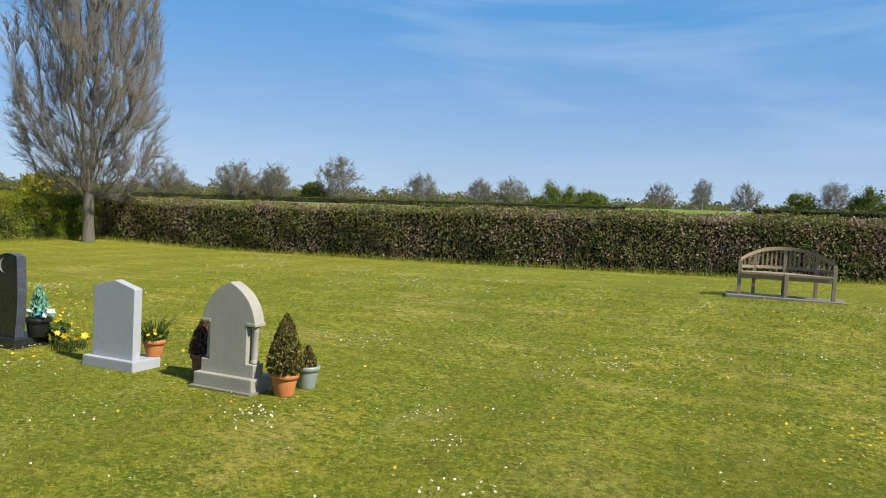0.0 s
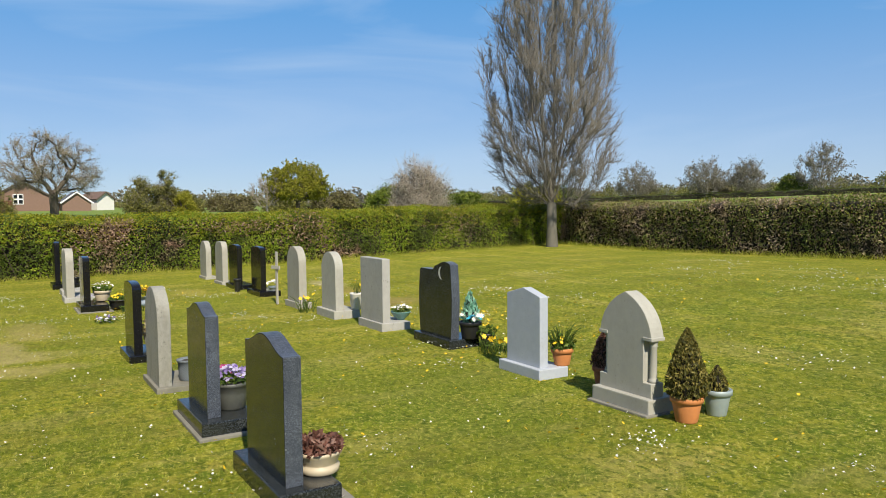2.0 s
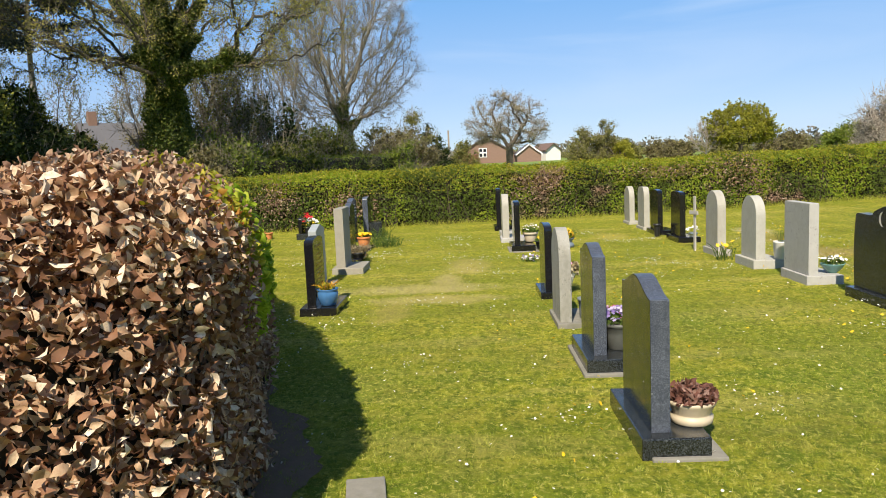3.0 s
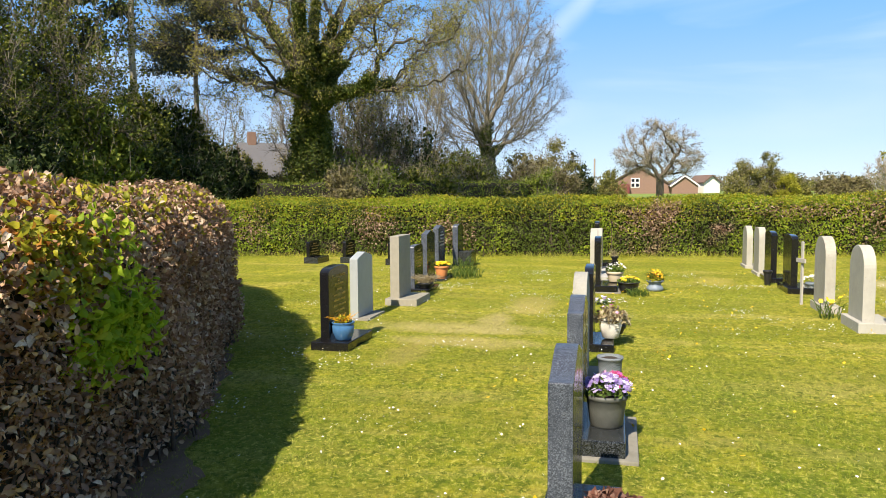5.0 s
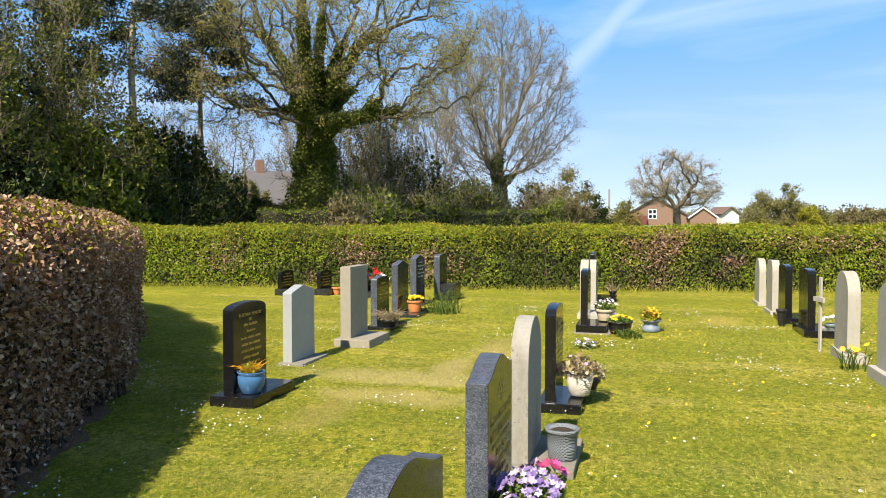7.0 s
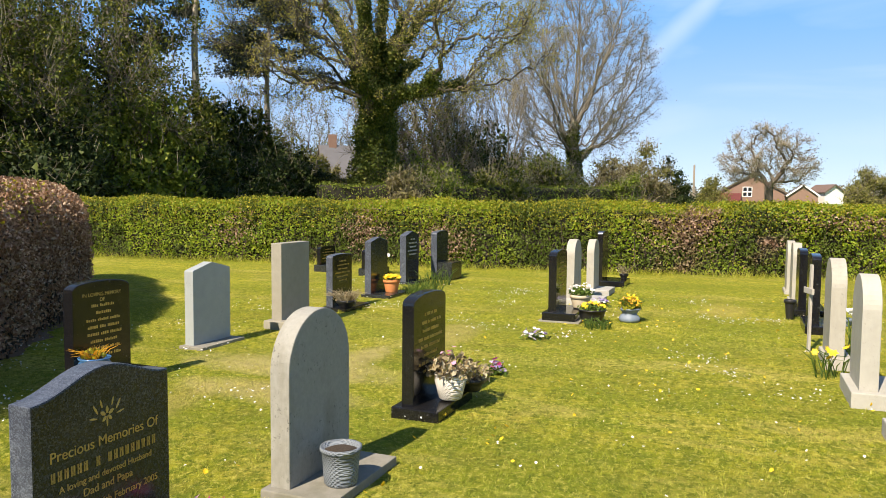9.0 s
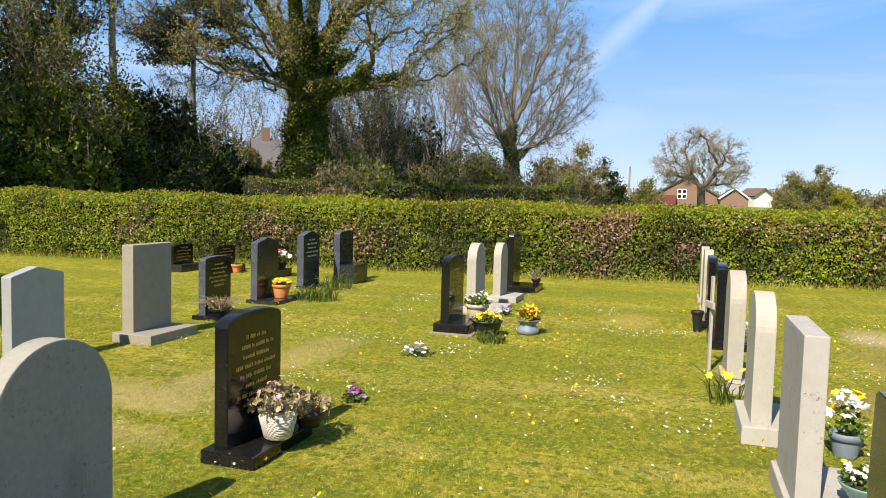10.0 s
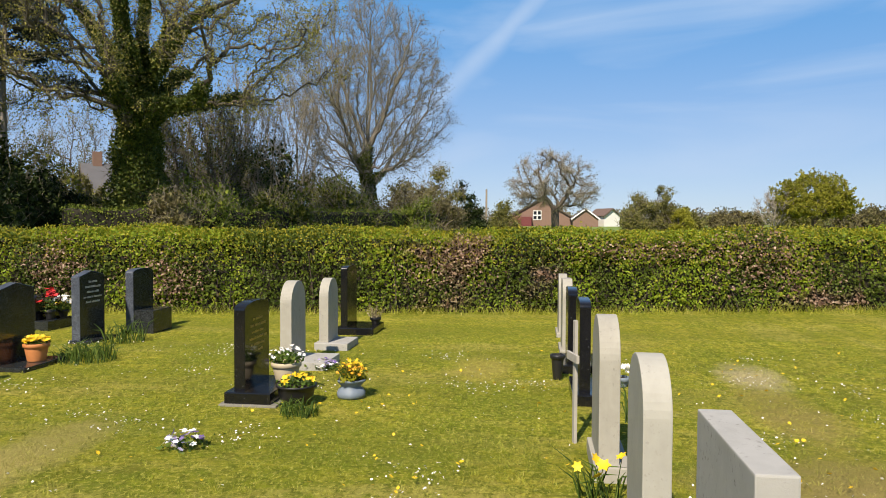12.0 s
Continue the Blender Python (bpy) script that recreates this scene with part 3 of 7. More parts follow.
def spikes(P0, P1, R0):
    """Fine pointed shoots: three faces each."""
    P0, P1 = np.asarray(P0, float), np.asarray(P1, float)
    d = unit(P1 - P0)
    a = unit(np.cross(d, np.where(np.abs(d[:, 2:3]) > 0.9, np.array([[1.0, 0, 0]]), np.array([[0, 0, 1.0]])))); b = np.cross(d, a)
    r = np.asarray(R0, float)[:, None]
    V = np.stack([P0 + a * r, P0 + (b * 0.87 - a * 0.5) * r, P0 - (b * 0.87 + a * 0.5) * r, P1], 1).reshape(-1, 3)
    o = (np.arange(len(P0)) * 4)[:, None]
    return V, np.concatenate([np.concatenate([o + i, o + (i + 1) % 3, o + 3], 1) for i in range(3)], 0)


def leaf_quads(P, size, up=0.3, fold=0.25, slim=0.62, rng=RNG, normal=None):
    """Leaves: four-cornered, folded along the midrib, turned at random, two triangles each."""
    n = len(P)
    size = np.broadcast_to(np.asarray(size, float), (n,))[:, None] * rng.uniform(0.7, 1.3, (n, 1))
    d = unit(rng.normal(size=(n, 3)) + np.array([0, 0, up]))
    nr = rng.normal(size=(n, 3)) if normal is None else normal + rng.normal(size=(n, 3)) * 0.7
    s = unit(np.cross(d, nr)); w = np.cross(s, d)
    base, tip = P - d * size * 0.5, P + d * size * 0.5
    l = P + s * size * slim * 0.5 + w * size * fold
    r = P - s * size * slim * 0.5 + w * size * fold
    V = np.stack([base, l, tip, r], 1).reshape(-1, 3)
    o = (np.arange(n) * 4)[:, None]
    return V, np.concatenate([np.concatenate([o, o + 1, o + 2], 1), np.concatenate([o, o + 2, o + 3], 1)], 0)


def leaf_fine(P, size, up=0.3, rng=RNG, normal=None):
    """Curled leaves with a midrib and a rounded outline, eight triangles each."""
    n = len(P)
    size = np.broadcast_to(np.asarray(size, float), (n,))[:, None] * rng.uniform(0.6, 1.35, (n, 1))
    d = unit(rng.normal(size=(n, 3)) + np.array([0, 0, up]))
    nr = rng.normal(size=(n, 3)) if normal is None else normal + rng.normal(size=(n, 3)) * 0.7
    s = unit(np.cross(d, nr)); w = np.cross(s, d)
    curl, fold = rng.uniform(-0.55, 0.55, (n, 1)), rng.uniform(-0.05, 0.45, (n, 1))
    V = []
    for t, h in ((-0.5, 0), (-0.15, 0), (0.2, 0), (0.5, 0), (-0.18, 0.25), (0.2, 0.22), (-0.18, -0.25), (0.2, -0.22)):
        V.append(P + d * size * t + s * size * h + w * size * (curl * (4 * t * t - 0.3) + fold * abs(h) * 2.2))
    V = np.stack(V, 1).reshape(-1, 3)
    o = (np.arange(n) * 8)[:, None]
    tri = ((0, 1, 4), (1, 2, 5), (1, 5, 4), (2, 3, 5), (0, 6, 1), (1, 6, 7), (1, 7, 2), (2, 7, 3))
    return V, np.concatenate([np.concatenate([o + a, o + b, o + c], 1) for a, b, c in tri], 0)


def join_np(parts):
    Vs, Fs, o = [], [], 0
    for V, F in parts:
        Vs.append(V); Fs.append(F + o); o += len(V)
    return np.concatenate(Vs), np.concatenate(Fs)


def smooth01(a, b, v):
    t = np.clip((v - a) / (b - a), 0, 1)
    return t * t * (3 - 2 * t)


def ground_z(x, y):
    """Height of the ground: level among the graves, rising gently to the north and beyond."""
    x, y = np.asarray(x, float), np.asarray(y, float)
    g = smooth01(6.2, 14, y)
    z = g * (0.1 + 0.022 * (np.clip(x, -19, 8) + 19))
    r = np.hypot(x, y)
    s = np.clip((0.3 * x + 0.95 * y) / np.maximum(r, 1), 0, 1)
    rise = np.clip(r - 25, 0, 600)
    return np.where(r < 25, z, z * np.clip(1 - (r - 25) / 60, 0, 1) + rise * (0.008 + 0.036 * s ** 1.5) * (1 - 0.55 * smooth01(60, 400, rise)))


def gz(x, y):
    return float(ground_z(x, y))

# ---- ground ----


def build_ground():
    def axis(lo, hi, a, b, step):
        inner = np.arange(a, b + step / 2, step)
        out = [inner]
        g = np.geomspace(1, 1 + (hi - b), 34) - 1
        out.append(b + g[1:])
        g = np.geomspace(1, 1 + (a - lo), 34) - 1
        out.insert(0, (a - g[1:])[::-1])
        return np.concatenate(out)
    xs, ys = axis(-2200, 2200, -24, 6, 0.6), axis(-2200, 2200, -10, 24, 0.6)
    X, Y = np.meshgrid(xs, ys, indexing="ij")
    Z = ground_z(X, Y)
    V = np.stack([X, Y, Z], -1).reshape(-1, 3)
    nx, ny = len(xs), len(ys)
    i, j = np.meshgrid(np.arange(nx - 1), np.arange(ny - 1), indexing="ij")
    o = (i * ny + j).ravel()
    F = np.stack([o, o + ny, o + ny + 1, o + 1], 1)
    g = piece("ground", mesh_np("ground", V, F), M["ground"], smooth=True)
    tagged(g, "mown spring grass with yellowed patches running out to fields", "grass", kind="structure")


build_ground()


def scatter_blades(name, region, n, hmin, hmax, keep=None, per=9):
    """Short grass in small tufts: one narrow triangle a blade, leaning out from the tuft's heart."""
    m = n // per
    tx, ty = RNG.uniform(region[0], region[1], m), RNG.uniform(region[2], region[3], m)
    i = RNG.integers(0, m, n)
    ox, oy = RNG.normal(0, 0.017, n), RNG.normal(0, 0.017, n)
    x, y = tx[i] + ox, ty[i] + oy
    size = RNG.uniform(0.6, 1.3, m)[i]
    if keep is not None:
        k = keep(x, y); x, y, ox, oy, size = x[k], y[k], ox[k], oy[k], size[k]
    n = len(x)
    base = np.stack([x, y, ground_z(x, y) - 0.004], 1)
    h = RNG.uniform(hmin, hmax, n) * size
    a = RNG.uniform(0, 2 * np.pi, n)
    w = RNG.uniform(0.0018, 0.0040, n)
    side = np.stack([np.cos(a) * w, np.sin(a) * w, np.zeros(n)], 1)
    lean = np.stack([ox, oy], 1) / 0.017 * 0.45 + RNG.normal(0, 0.45, (n, 2))
    tip = base + np.concatenate([lean * h[:, None], h[:, None]], 1)
    V = np.stack([base - side, base + side, tip], 1).reshape(-1, 3)
    ob = piece(name, mesh_np(name, V, np.arange(3 * n).reshape(-1, 3)), M["blade"])
    return tagged(ob, "short mown grass blades of the burial ground", "grass", kind="stuff")


# ---- hedges ----


def resample(pts, n):
    p = np.array(pts, float)
    # a smooth curve through the corners
    q = np.vstack([2 * p[0] - p[1], p, 2 * p[-1] - p[-2]])
    out = []
    for i in range(1, len(q) - 2):
        t = np.linspace(0, 1, 24, endpoint=False)[:, None]
        a, b, c, d = q[i - 1], q[i], q[i + 1], q[i + 2]
        out.append(0.5 * (2 * b + (c - a) * t + (2 * a - 5 * b + 4 * c - d) * t ** 2 + (3 * b - a - 3 * c + d) * t ** 3))
    out = np.vstack(out + [p[-1:]])
    s = np.concatenate([[0], np.cumsum(np.linalg.norm(np.diff(out, axis=0), axis=1))])
    u = np.linspace(0, s[-1], n)
    return np.stack([np.interp(u, s, out[:, k]) for k in range(2)], 1), s[-1]


def hedge(label, pts, width, height, per_m2, size, mat, gold=0, fresh=(), bulge=0.06, round_r=0.22, low=0.08, stems=120, back=0.5, ends=True, fine=False, lump=0.0, sprigs=0):
    """A clipped hedge. pts: foot of its front face, with the front on the walker's right of the line's direction."""
    pts, L = resample(pts, 300)
    tan = unit(np.gradient(pts, axis=0))
    nrm = np.stack([tan[:, 1], -tan[:, 0]], 1)
    e = empty("hedge", (*pts[150], gz(*pts[150])))
    off = np.array(e.matrix_basis.translation)
    tagged(e, label, "hedge")

    def profile(v):
        """Across the hedge, v from 0 (front foot) over the top to 1 (back foot): outward offset, height, normal."""
        per = np.array([height - round_r, round_r * 1.57, width - 2 * round_r, round_r * 1.57, height - round_r])
        c = np.concatenate([[0], np.cumsum(per)]) / per.sum()
        o, z, no, nz = (np.zeros(len(v)) for _ in range(4))
        k = v < c[1]; t = v / c[1]
        o[k], z[k], no[k] = 0, (t * (height - round_r))[k], 1
        k = (v >= c[1]) & (v < c[2]); a = (v - c[1]) / (c[2] - c[1]) * np.pi / 2
        o[k], z[k] = (-round_r + round_r * np.cos(a))[k], (height - round_r + round_r * np.sin(a))[k]
        no[k], nz[k] = np.cos(a)[k], np.sin(a)[k]
        k = (v >= c[2]) & (v < c[3]); t = (v - c[2]) / (c[3] - c[2])
        o[k], z[k], nz[k] = (-round_r - t * (width - 2 * round_r))[k], height, 1
        k = (v >= c[3]) & (v < c[4]); a = (v - c[3]) / (c[4] - c[3]) * np.pi / 2
        o[k], z[k] = (-width + round_r - round_r * np.sin(a))[k], (height - round_r + round_r * np.cos(a))[k]
        no[k], nz[k] = -np.sin(a)[k], np.cos(a)[k]
        k = v >= c[4]; t = (v - c[4]) / (1 - c[4])
        o[k], z[k], no[k] = -width, ((1 - t) * (height - round_r))[k], -1
        return o, z, no, nz, per.sum()

    def place(u, v, depth):
        i = np.clip(u * 299, 0, 298.999); k = i.astype(int); f = (i - k)[:, None]
        p, n2 = pts[k] * (1 - f) + pts[k + 1] * f, unit(nrm[k] * (1 - f) + nrm[k + 1] * f)
        o, z, no, nz, per = profile(v)
        # the clipped ends are rounded in plan
        if ends:
            m = np.minimum(u, 1 - u) * L
            o = np.where(m < 0.5, -width / 2 + (o + width / 2) * np.sqrt(np.clip(1 - (1 - m / 0.5) ** 2, 0.02, 1)), o)
            z = z * np.where(m < 0.3, 0.93 + 0.07 * m / 0.3, 1)
        wob = bulge * (np.sin(u * L * 1.7 + v * 3) + np.sin(u * L * 4.1 + v * 11) * 0.6 + np.sin(v * 23 + u * L * 2.3) * 0.5)
        # sprays of leaves with dark hollows between them
        wob = wob + lump * (np.sin(u * L * 11 + 5 * np.sin(v * 17)) * np.sin(v * 41 + 3 * np.sin(u * L * 5)) + 0.6 * np.sin(u * L * 23 + 4 * np.sin(v * 31)) * np.sin(v * 83 + 2 * np.sin(u * L * 13)))
        h2 = (o + (wob + depth) * no)[:, None]
        xy = p + n2 * h2
        zz = ground_z(xy[:, 0], xy[:, 1]) + z + (wob * 0.7 + depth) * nz
        N = np.concatenate([n2 * no[:, None], nz[:, None]], 1)
        return np.concatenate([xy, zz[:, None]], 1) - off, N, z

    per = profile(np.zeros(1))[4]
    # closed dark shell in place of the shaded twigs inside
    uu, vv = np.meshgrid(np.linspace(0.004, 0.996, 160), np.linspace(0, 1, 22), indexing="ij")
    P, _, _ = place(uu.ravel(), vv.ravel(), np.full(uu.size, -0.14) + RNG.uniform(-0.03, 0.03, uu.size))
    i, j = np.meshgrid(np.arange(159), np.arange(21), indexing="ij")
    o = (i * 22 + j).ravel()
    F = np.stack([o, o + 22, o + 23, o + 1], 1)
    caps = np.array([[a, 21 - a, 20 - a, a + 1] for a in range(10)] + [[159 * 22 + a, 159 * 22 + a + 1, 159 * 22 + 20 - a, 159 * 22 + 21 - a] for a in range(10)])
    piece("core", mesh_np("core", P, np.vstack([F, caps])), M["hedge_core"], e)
    n = int(L * per * per_m2)
    u = RNG.uniform(0, 1, n); v = RNG.uniform(0, 1, n)
    v = np.where((v > 0.62) & (RNG.uniform(0, 1, n) > back), RNG.uniform(0, 0.62, n), v)
    P, N, z = place(u, v, RNG.uniform(-0.17 if fine else -0.13, 0.06, n))
    keep = (z > low * RNG.uniform(0.2, 2.0, n))
    if fine:
        # the near half of the hedge shows every curled leaf
        close = keep & (u < 0.34); far = keep & ~close
        Vf, Ff = leaf_fine(P[close], size * np.where(u[close] < 0.16, 1.28, 1.0), up=0.1, normal=N[close] * 0.35)
        Vq, Fq = leaf_quads(P[far], size, up=0.1, normal=N[far] * 0.5)
        V, F = join_np([(Vf, Ff), (Vq, Fq)])
    else:
        V, F = leaf_quads(P[keep], size, up=0.1, fold=0.12, normal=N[keep] * 1.3)
    piece("leaves", mesh_np("leaves", V, F), mat, e, kind="stuff")
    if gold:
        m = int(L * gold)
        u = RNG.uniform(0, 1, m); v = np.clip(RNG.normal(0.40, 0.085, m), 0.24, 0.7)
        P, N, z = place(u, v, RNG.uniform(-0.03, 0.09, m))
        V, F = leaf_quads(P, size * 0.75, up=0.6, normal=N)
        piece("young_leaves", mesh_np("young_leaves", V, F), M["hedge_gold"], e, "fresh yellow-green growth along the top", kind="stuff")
    if sprigs:
        # shoots that have outgrown the last clipping
        rng = np.random.default_rng(int(L * 10))
        u = rng.uniform(0.02, 0.98, sprigs); k = 9
        A, _, _ = place(u, rng.uniform(0.36, 0.52, sprigs), np.zeros(sprigs))
        B = A + np.stack([rng.normal(0, 0.04, sprigs), rng.normal(0, 0.04, sprigs), 0.06 + 0.16 * rng.uniform(0, 1, sprigs) ** 2], 1)
        i = np.repeat(np.arange(sprigs), k); t = rng.uniform(0.1, 1.1, (len(i), 1))
        V, F = leaf_quads(A[i] * (1 - t) + B[i] * t + rng.normal(0, 0.014, (len(i), 3)), size * 0.8, up=0.8, rng=rng)
        piece("young_shoots", mesh_np("young_shoots", V, F), M["hedge_gold"], e, "unclipped yellow-green shoots", kind="stuff")
    for (u0, v0, du, dv, m, mt, lab) in fresh:
        nm = "brown_patch" if mt == "hedge_brown" else "green_growth"
        u = RNG.normal(u0, du, m); v = RNG.normal(v0, dv, m)
        P, N, z = place(u, np.clip(v, 0.01, 0.6), RNG.uniform(-0.03, 0.085 if mt == "beech_fresh" else 0.06, m))
        if fine:
            V, F = leaf_fine(P, size * (1.5 if mt == "beech_fresh" else 1.2), up=-0.3, normal=N * 0.8)
        else:
            V, F = leaf_quads(P, size * 0.95, up=0.3, fold=0.12, normal=N)
        piece(nm, mesh_np(nm, V, F), M[mt], e, lab, kind="stuff")
    # bare stems showing at the foot and through the leaves
    u = RNG.uniform(0.01, 0.99, stems); d = RNG.uniform(-0.2, -0.02, stems)
    A, _, _ = place(u, np.full(stems, 0.002), d)
    B, _, _ = place(np.clip(u + RNG.normal(0, 0.25 / L, stems), 0, 1), RNG.uniform(0.1, 0.36, stems), d + (RNG.uniform(-0.08, 0.02, stems) if fine else RNG.uniform(-0.02, 0.12, stems)))
    A[:, 2] -= 0.03
    V, F = tubes(A, B, RNG.uniform(0.008, 0.018, stems), RNG.uniform(0.003, 0.006, stems), 4)
    piece("stem_growth", mesh_np("stem_growth", V, F), M["twigs"], e, "bare brown stems", kind="stuff")
    return e


# ---- trees ----


def branch_tree(name, label, x, y, height, half, seed, shape, n=700, low=0.2, stem=0.5, leaders=(), bf=0.35, up=0.6, clump=0.0, fill=0.5, trunk_r=0.5, tip_r=0.012, power=1.75, bend=0.12, twigs=5, twig_len=1.0, twig_r=0.008, spray=0.6, lift=0.25,
                bark="bark", twig="twig_grey", leaf=None, leaf_n=0, leaf_size=0.15, ivy=0, ivy_top=8.0, ivy_r=0.9, ivy_on=0.42, cat="tree"):
    """A tree grown into an outline: every bough joins the limb that gives it the shortest way down to the root."""
    rng = np.random.default_rng(seed)
    e = tagged(empty(name, (x, y, gz(x, y))), label, cat)
    zs = np.linspace(0, 1, len(shape))
    # the stem and its leaders
    P, par = [np.array([0, 0, -0.15])], [-1]
    for ends in (((0, 0, stem * height),),) + tuple(leaders):
        k = 0 if len(P) == 1 else fork_node
        for q in ends:
            p0 = P[k]; m = max(2, int(np.linalg.norm(np.array(q) - p0) / (0.05 * height)))
            for i in range(1, m + 1):
                P.append(p0 + (np.array(q) - p0) * i / m + rng.normal(0, 0.03 * trunk_r + 0.0015 * height, 3))
                par.append(k); k = len(P) - 1
        if ends == ((0, 0, stem * height),):
            fork_node = k
    # where boughs end
    zz = np.linspace(low, 0.995, 80); ww = np.interp(zz, zs, shape) ** 2 + 0.01
    z = height * rng.choice(zz, n, p=ww / ww.sum()) + rng.normal(0, 0.006 * height, n)
    env = half * np.interp(np.clip(z / height, 0, 1), zs, shape)
    a = rng.uniform(0, 2 * np.pi, n)
    lump = 1 + 0.13 * np.sin(3 * a + seed) * np.cos(z / height * 9 + seed) + 0.09 * np.sin(5 * a + z / height * 14)
    r = env * lump * rng.uniform(0, 1, n) ** fill
    T = np.stack([np.cos(a) * r, np.sin(a) * r, z], 1)
    if clump:
        c = T[rng.integers(0, n, max(6, n // 9))]
        j = np.argmin(((T[:, None] - c[None]) ** 2).sum(2), axis=1)
        T = T * (1 - clump) + c[j] * clump
    N0 = len(P)
    Q = np.concatenate([np.array(P), T]); par = par + [-1] * n
    path = np.zeros(N0 + n)
    for i in range(1, N0):
        path[i] = path[par[i]] + np.linalg.norm(Q[i] - Q[par[i]])
    best = np.full(n, 1e9); who = np.zeros(n, int)

    def relax(k):
        d = T - Q[k]; ln = np.linalg.norm(d, axis=1) + 1e-6
        c = ln * (1 + up * (1 - d[:, 2] / ln)) + bf * path[k]
        m = c < best
        best[m] = c[m]; who[m] = k
    for k in range(2, N0):
        if Q[k][2] > low * height * 0.5:
            relax(k)
    done = np.zeros(n, bool)
    for _ in range(n):
        i = int(np.argmin(np.where(done, 1e9, best)))
        done[i] = True; best_i = best[i]
        par[N0 + i] = int(who[i])
        path[N0 + i] = path[who[i]] + np.linalg.norm(T[i] - Q[who[i]])
        relax(N0 + i)
    par = np.array(par)
    # thickness: boughs add up towards the root
    order = np.argsort(-path)
    area = np.zeros(N0 + n); kids = np.zeros(N0 + n, int)
    for k in order:
        if kids[k] == 0:
            area[k] += tip_r ** power
        if par[k] >= 0:
            area[par[k]] += area[k]; kids[par[k]] += 1
    R = area ** (1 / power)
    R = R * (trunk_r / R[1])
    R[0] = trunk_r * 1.35; R[1] = trunk_r * 1.02
    big = np.full(N0 + n, -1)
    for k in order:
        if par[k] >= 0 and (big[par[k]] < 0 or area[k] > area[big[par[k]]]):
            big[par[k]] = k
    for _ in range(2):
        m = np.nonzero((par >= 0) & (big >= 0) & (np.arange(N0 + n) >= N0))[0]
        Q[m] = 0.5 * Q[m] + 0.25 * (Q[par[m]] + Q[big[m]])
    # edges in three crooked pieces
    ch = np.arange(1, N0 + n)
    A, B = Q[par[ch]], Q[ch]
    ra = np.minimum(R[par[ch]], R[ch] * 1.35); rb = R[ch]
    ln = np.linalg.norm(B - A, axis=1)[:, None]
    sag = np.array([0, 0, -1.0]) * ln * 0.05
    m1 = A * 0.66 + B * 0.34 + rng.normal(0, bend * 0.5, A.shape) * ln + sag; m2 = A * 0.33 + B * 0.67 + rng.normal(0, bend * 0.5, A.shape) * ln + sag
    tr = ch < N0
    m1[tr] = (A * 0.66 + B * 0.34)[tr]; m2[tr] = (A * 0.33 + B * 0.67)[tr]
    r1, r2 = ra * 0.66 + rb * 0.34, ra * 0.33 + rb * 0.67
    lap = unit(B - A) * (rb * 0.12)[:, None]
    piece("trunk", mesh_np("trunk", *tubes((A - lap)[tr], (B + lap)[tr], ra[tr], rb[tr], 12)), M[bark], e, smooth=True)
    bo = ~tr
    piece("bough_growth", mesh_np("bough_growth", *join_np([tubes(A[bo], m1[bo], ra[bo], r1[bo], 5), tubes(m1[bo], m2[bo], r1[bo], r2[bo], 5), tubes(m2[bo], B[bo], r2[bo], rb[bo], 5)])), M[bark], e, kind="stuff")
    # twigs on all the thin wood
    thin = np.nonzero(bo & (rb < trunk_r * 0.3))[0]
    i = np.repeat(thin, twigs); m = len(i); f = rng.uniform(0.15, 1, (m, 1))
    s = np.where(f < 0.34, A[i] + (m1[i] - A[i]) * f / 0.34, np.where(f < 0.67, m1[i] + (m2[i] - m1[i]) * (f - 0.34) / 0.33, m2[i] + (B[i] - m2[i]) * (f - 0.67) / 0.33))
    cen = np.array([0, 0, (low + 0.15) * height])
    d = unit(unit(B[i] - A[i]) * 0.7 + unit(s - cen) * 0.5 + rng.normal(0, spray, (m, 3)) + np.array([0, 0, lift]))
    l = twig_len * rng.uniform(0.4, 1.3, (m, 1))
    s2 = s + d * l * 0.5
    d2 = unit(d + rng.normal(0, 0.35, (m, 3)) + np.array([0, 0, lift * 0.6]))
    s3 = s2 + d2 * l * 0.5
    d3 = unit(d + rng.normal(0, 0.6, (m, 3))); s4 = s2 + d3 * l * 0.4
    one = np.full(m, twig_r)
    mid = (s + s2) / 2
    piece("twig_growth", mesh_np("twig_growth", *join_np([spikes(s, s2 + (s2 - s) * 0.3, one * 1.5), spikes(s2, s3, one), spikes(s2, s4, one * 0.9), spikes(mid, mid + unit(d + rng.normal(0, 0.7, (m, 3))) * l * 0.4, one * 0.9)])), M[twig], e, kind="stuff")
    if leaf:
        ends = np.concatenate([s2, s3, s3, s4])
        L = ends[rng.integers(0, len(ends), leaf_n)] + rng.normal(0, 0.10 * twig_len, (leaf_n, 3))
        piece("crown", mesh_np("crown", *leaf_quads(L, leaf_size, rng=rng)), M[leaf], e, kind="stuff")
    if ivy:
        k = np.nonzero((rb > trunk_r * ivy_on) & (B[:, 2] < ivy_top))[0]
        w = ln[k, 0] * (rb[k] + 0.12 * trunk_r); j = k[rng.choice(len(k), ivy, p=w / w.sum())]
        t = rng.uniform(0, 1, (ivy, 1)); c = A[j] * (1 - t) + B[j] * t
        swell = 0.65 + 0.35 * np.sin(c[:, 2] * 1.7 + seed) * np.cos(c[:, 2] * 0.9)
        rad = (rb[j] * 1.02 + ivy_r * (rb[j] / trunk_r) ** 0.5 * rng.uniform(0, 1, ivy) ** 0.7 * swell * np.clip(1.3 - c[:, 2] / ivy_top, 0.3, 1))[:, None]
        dd = rng.normal(size=(ivy, 3)); dd[:, 2] *= 0.5
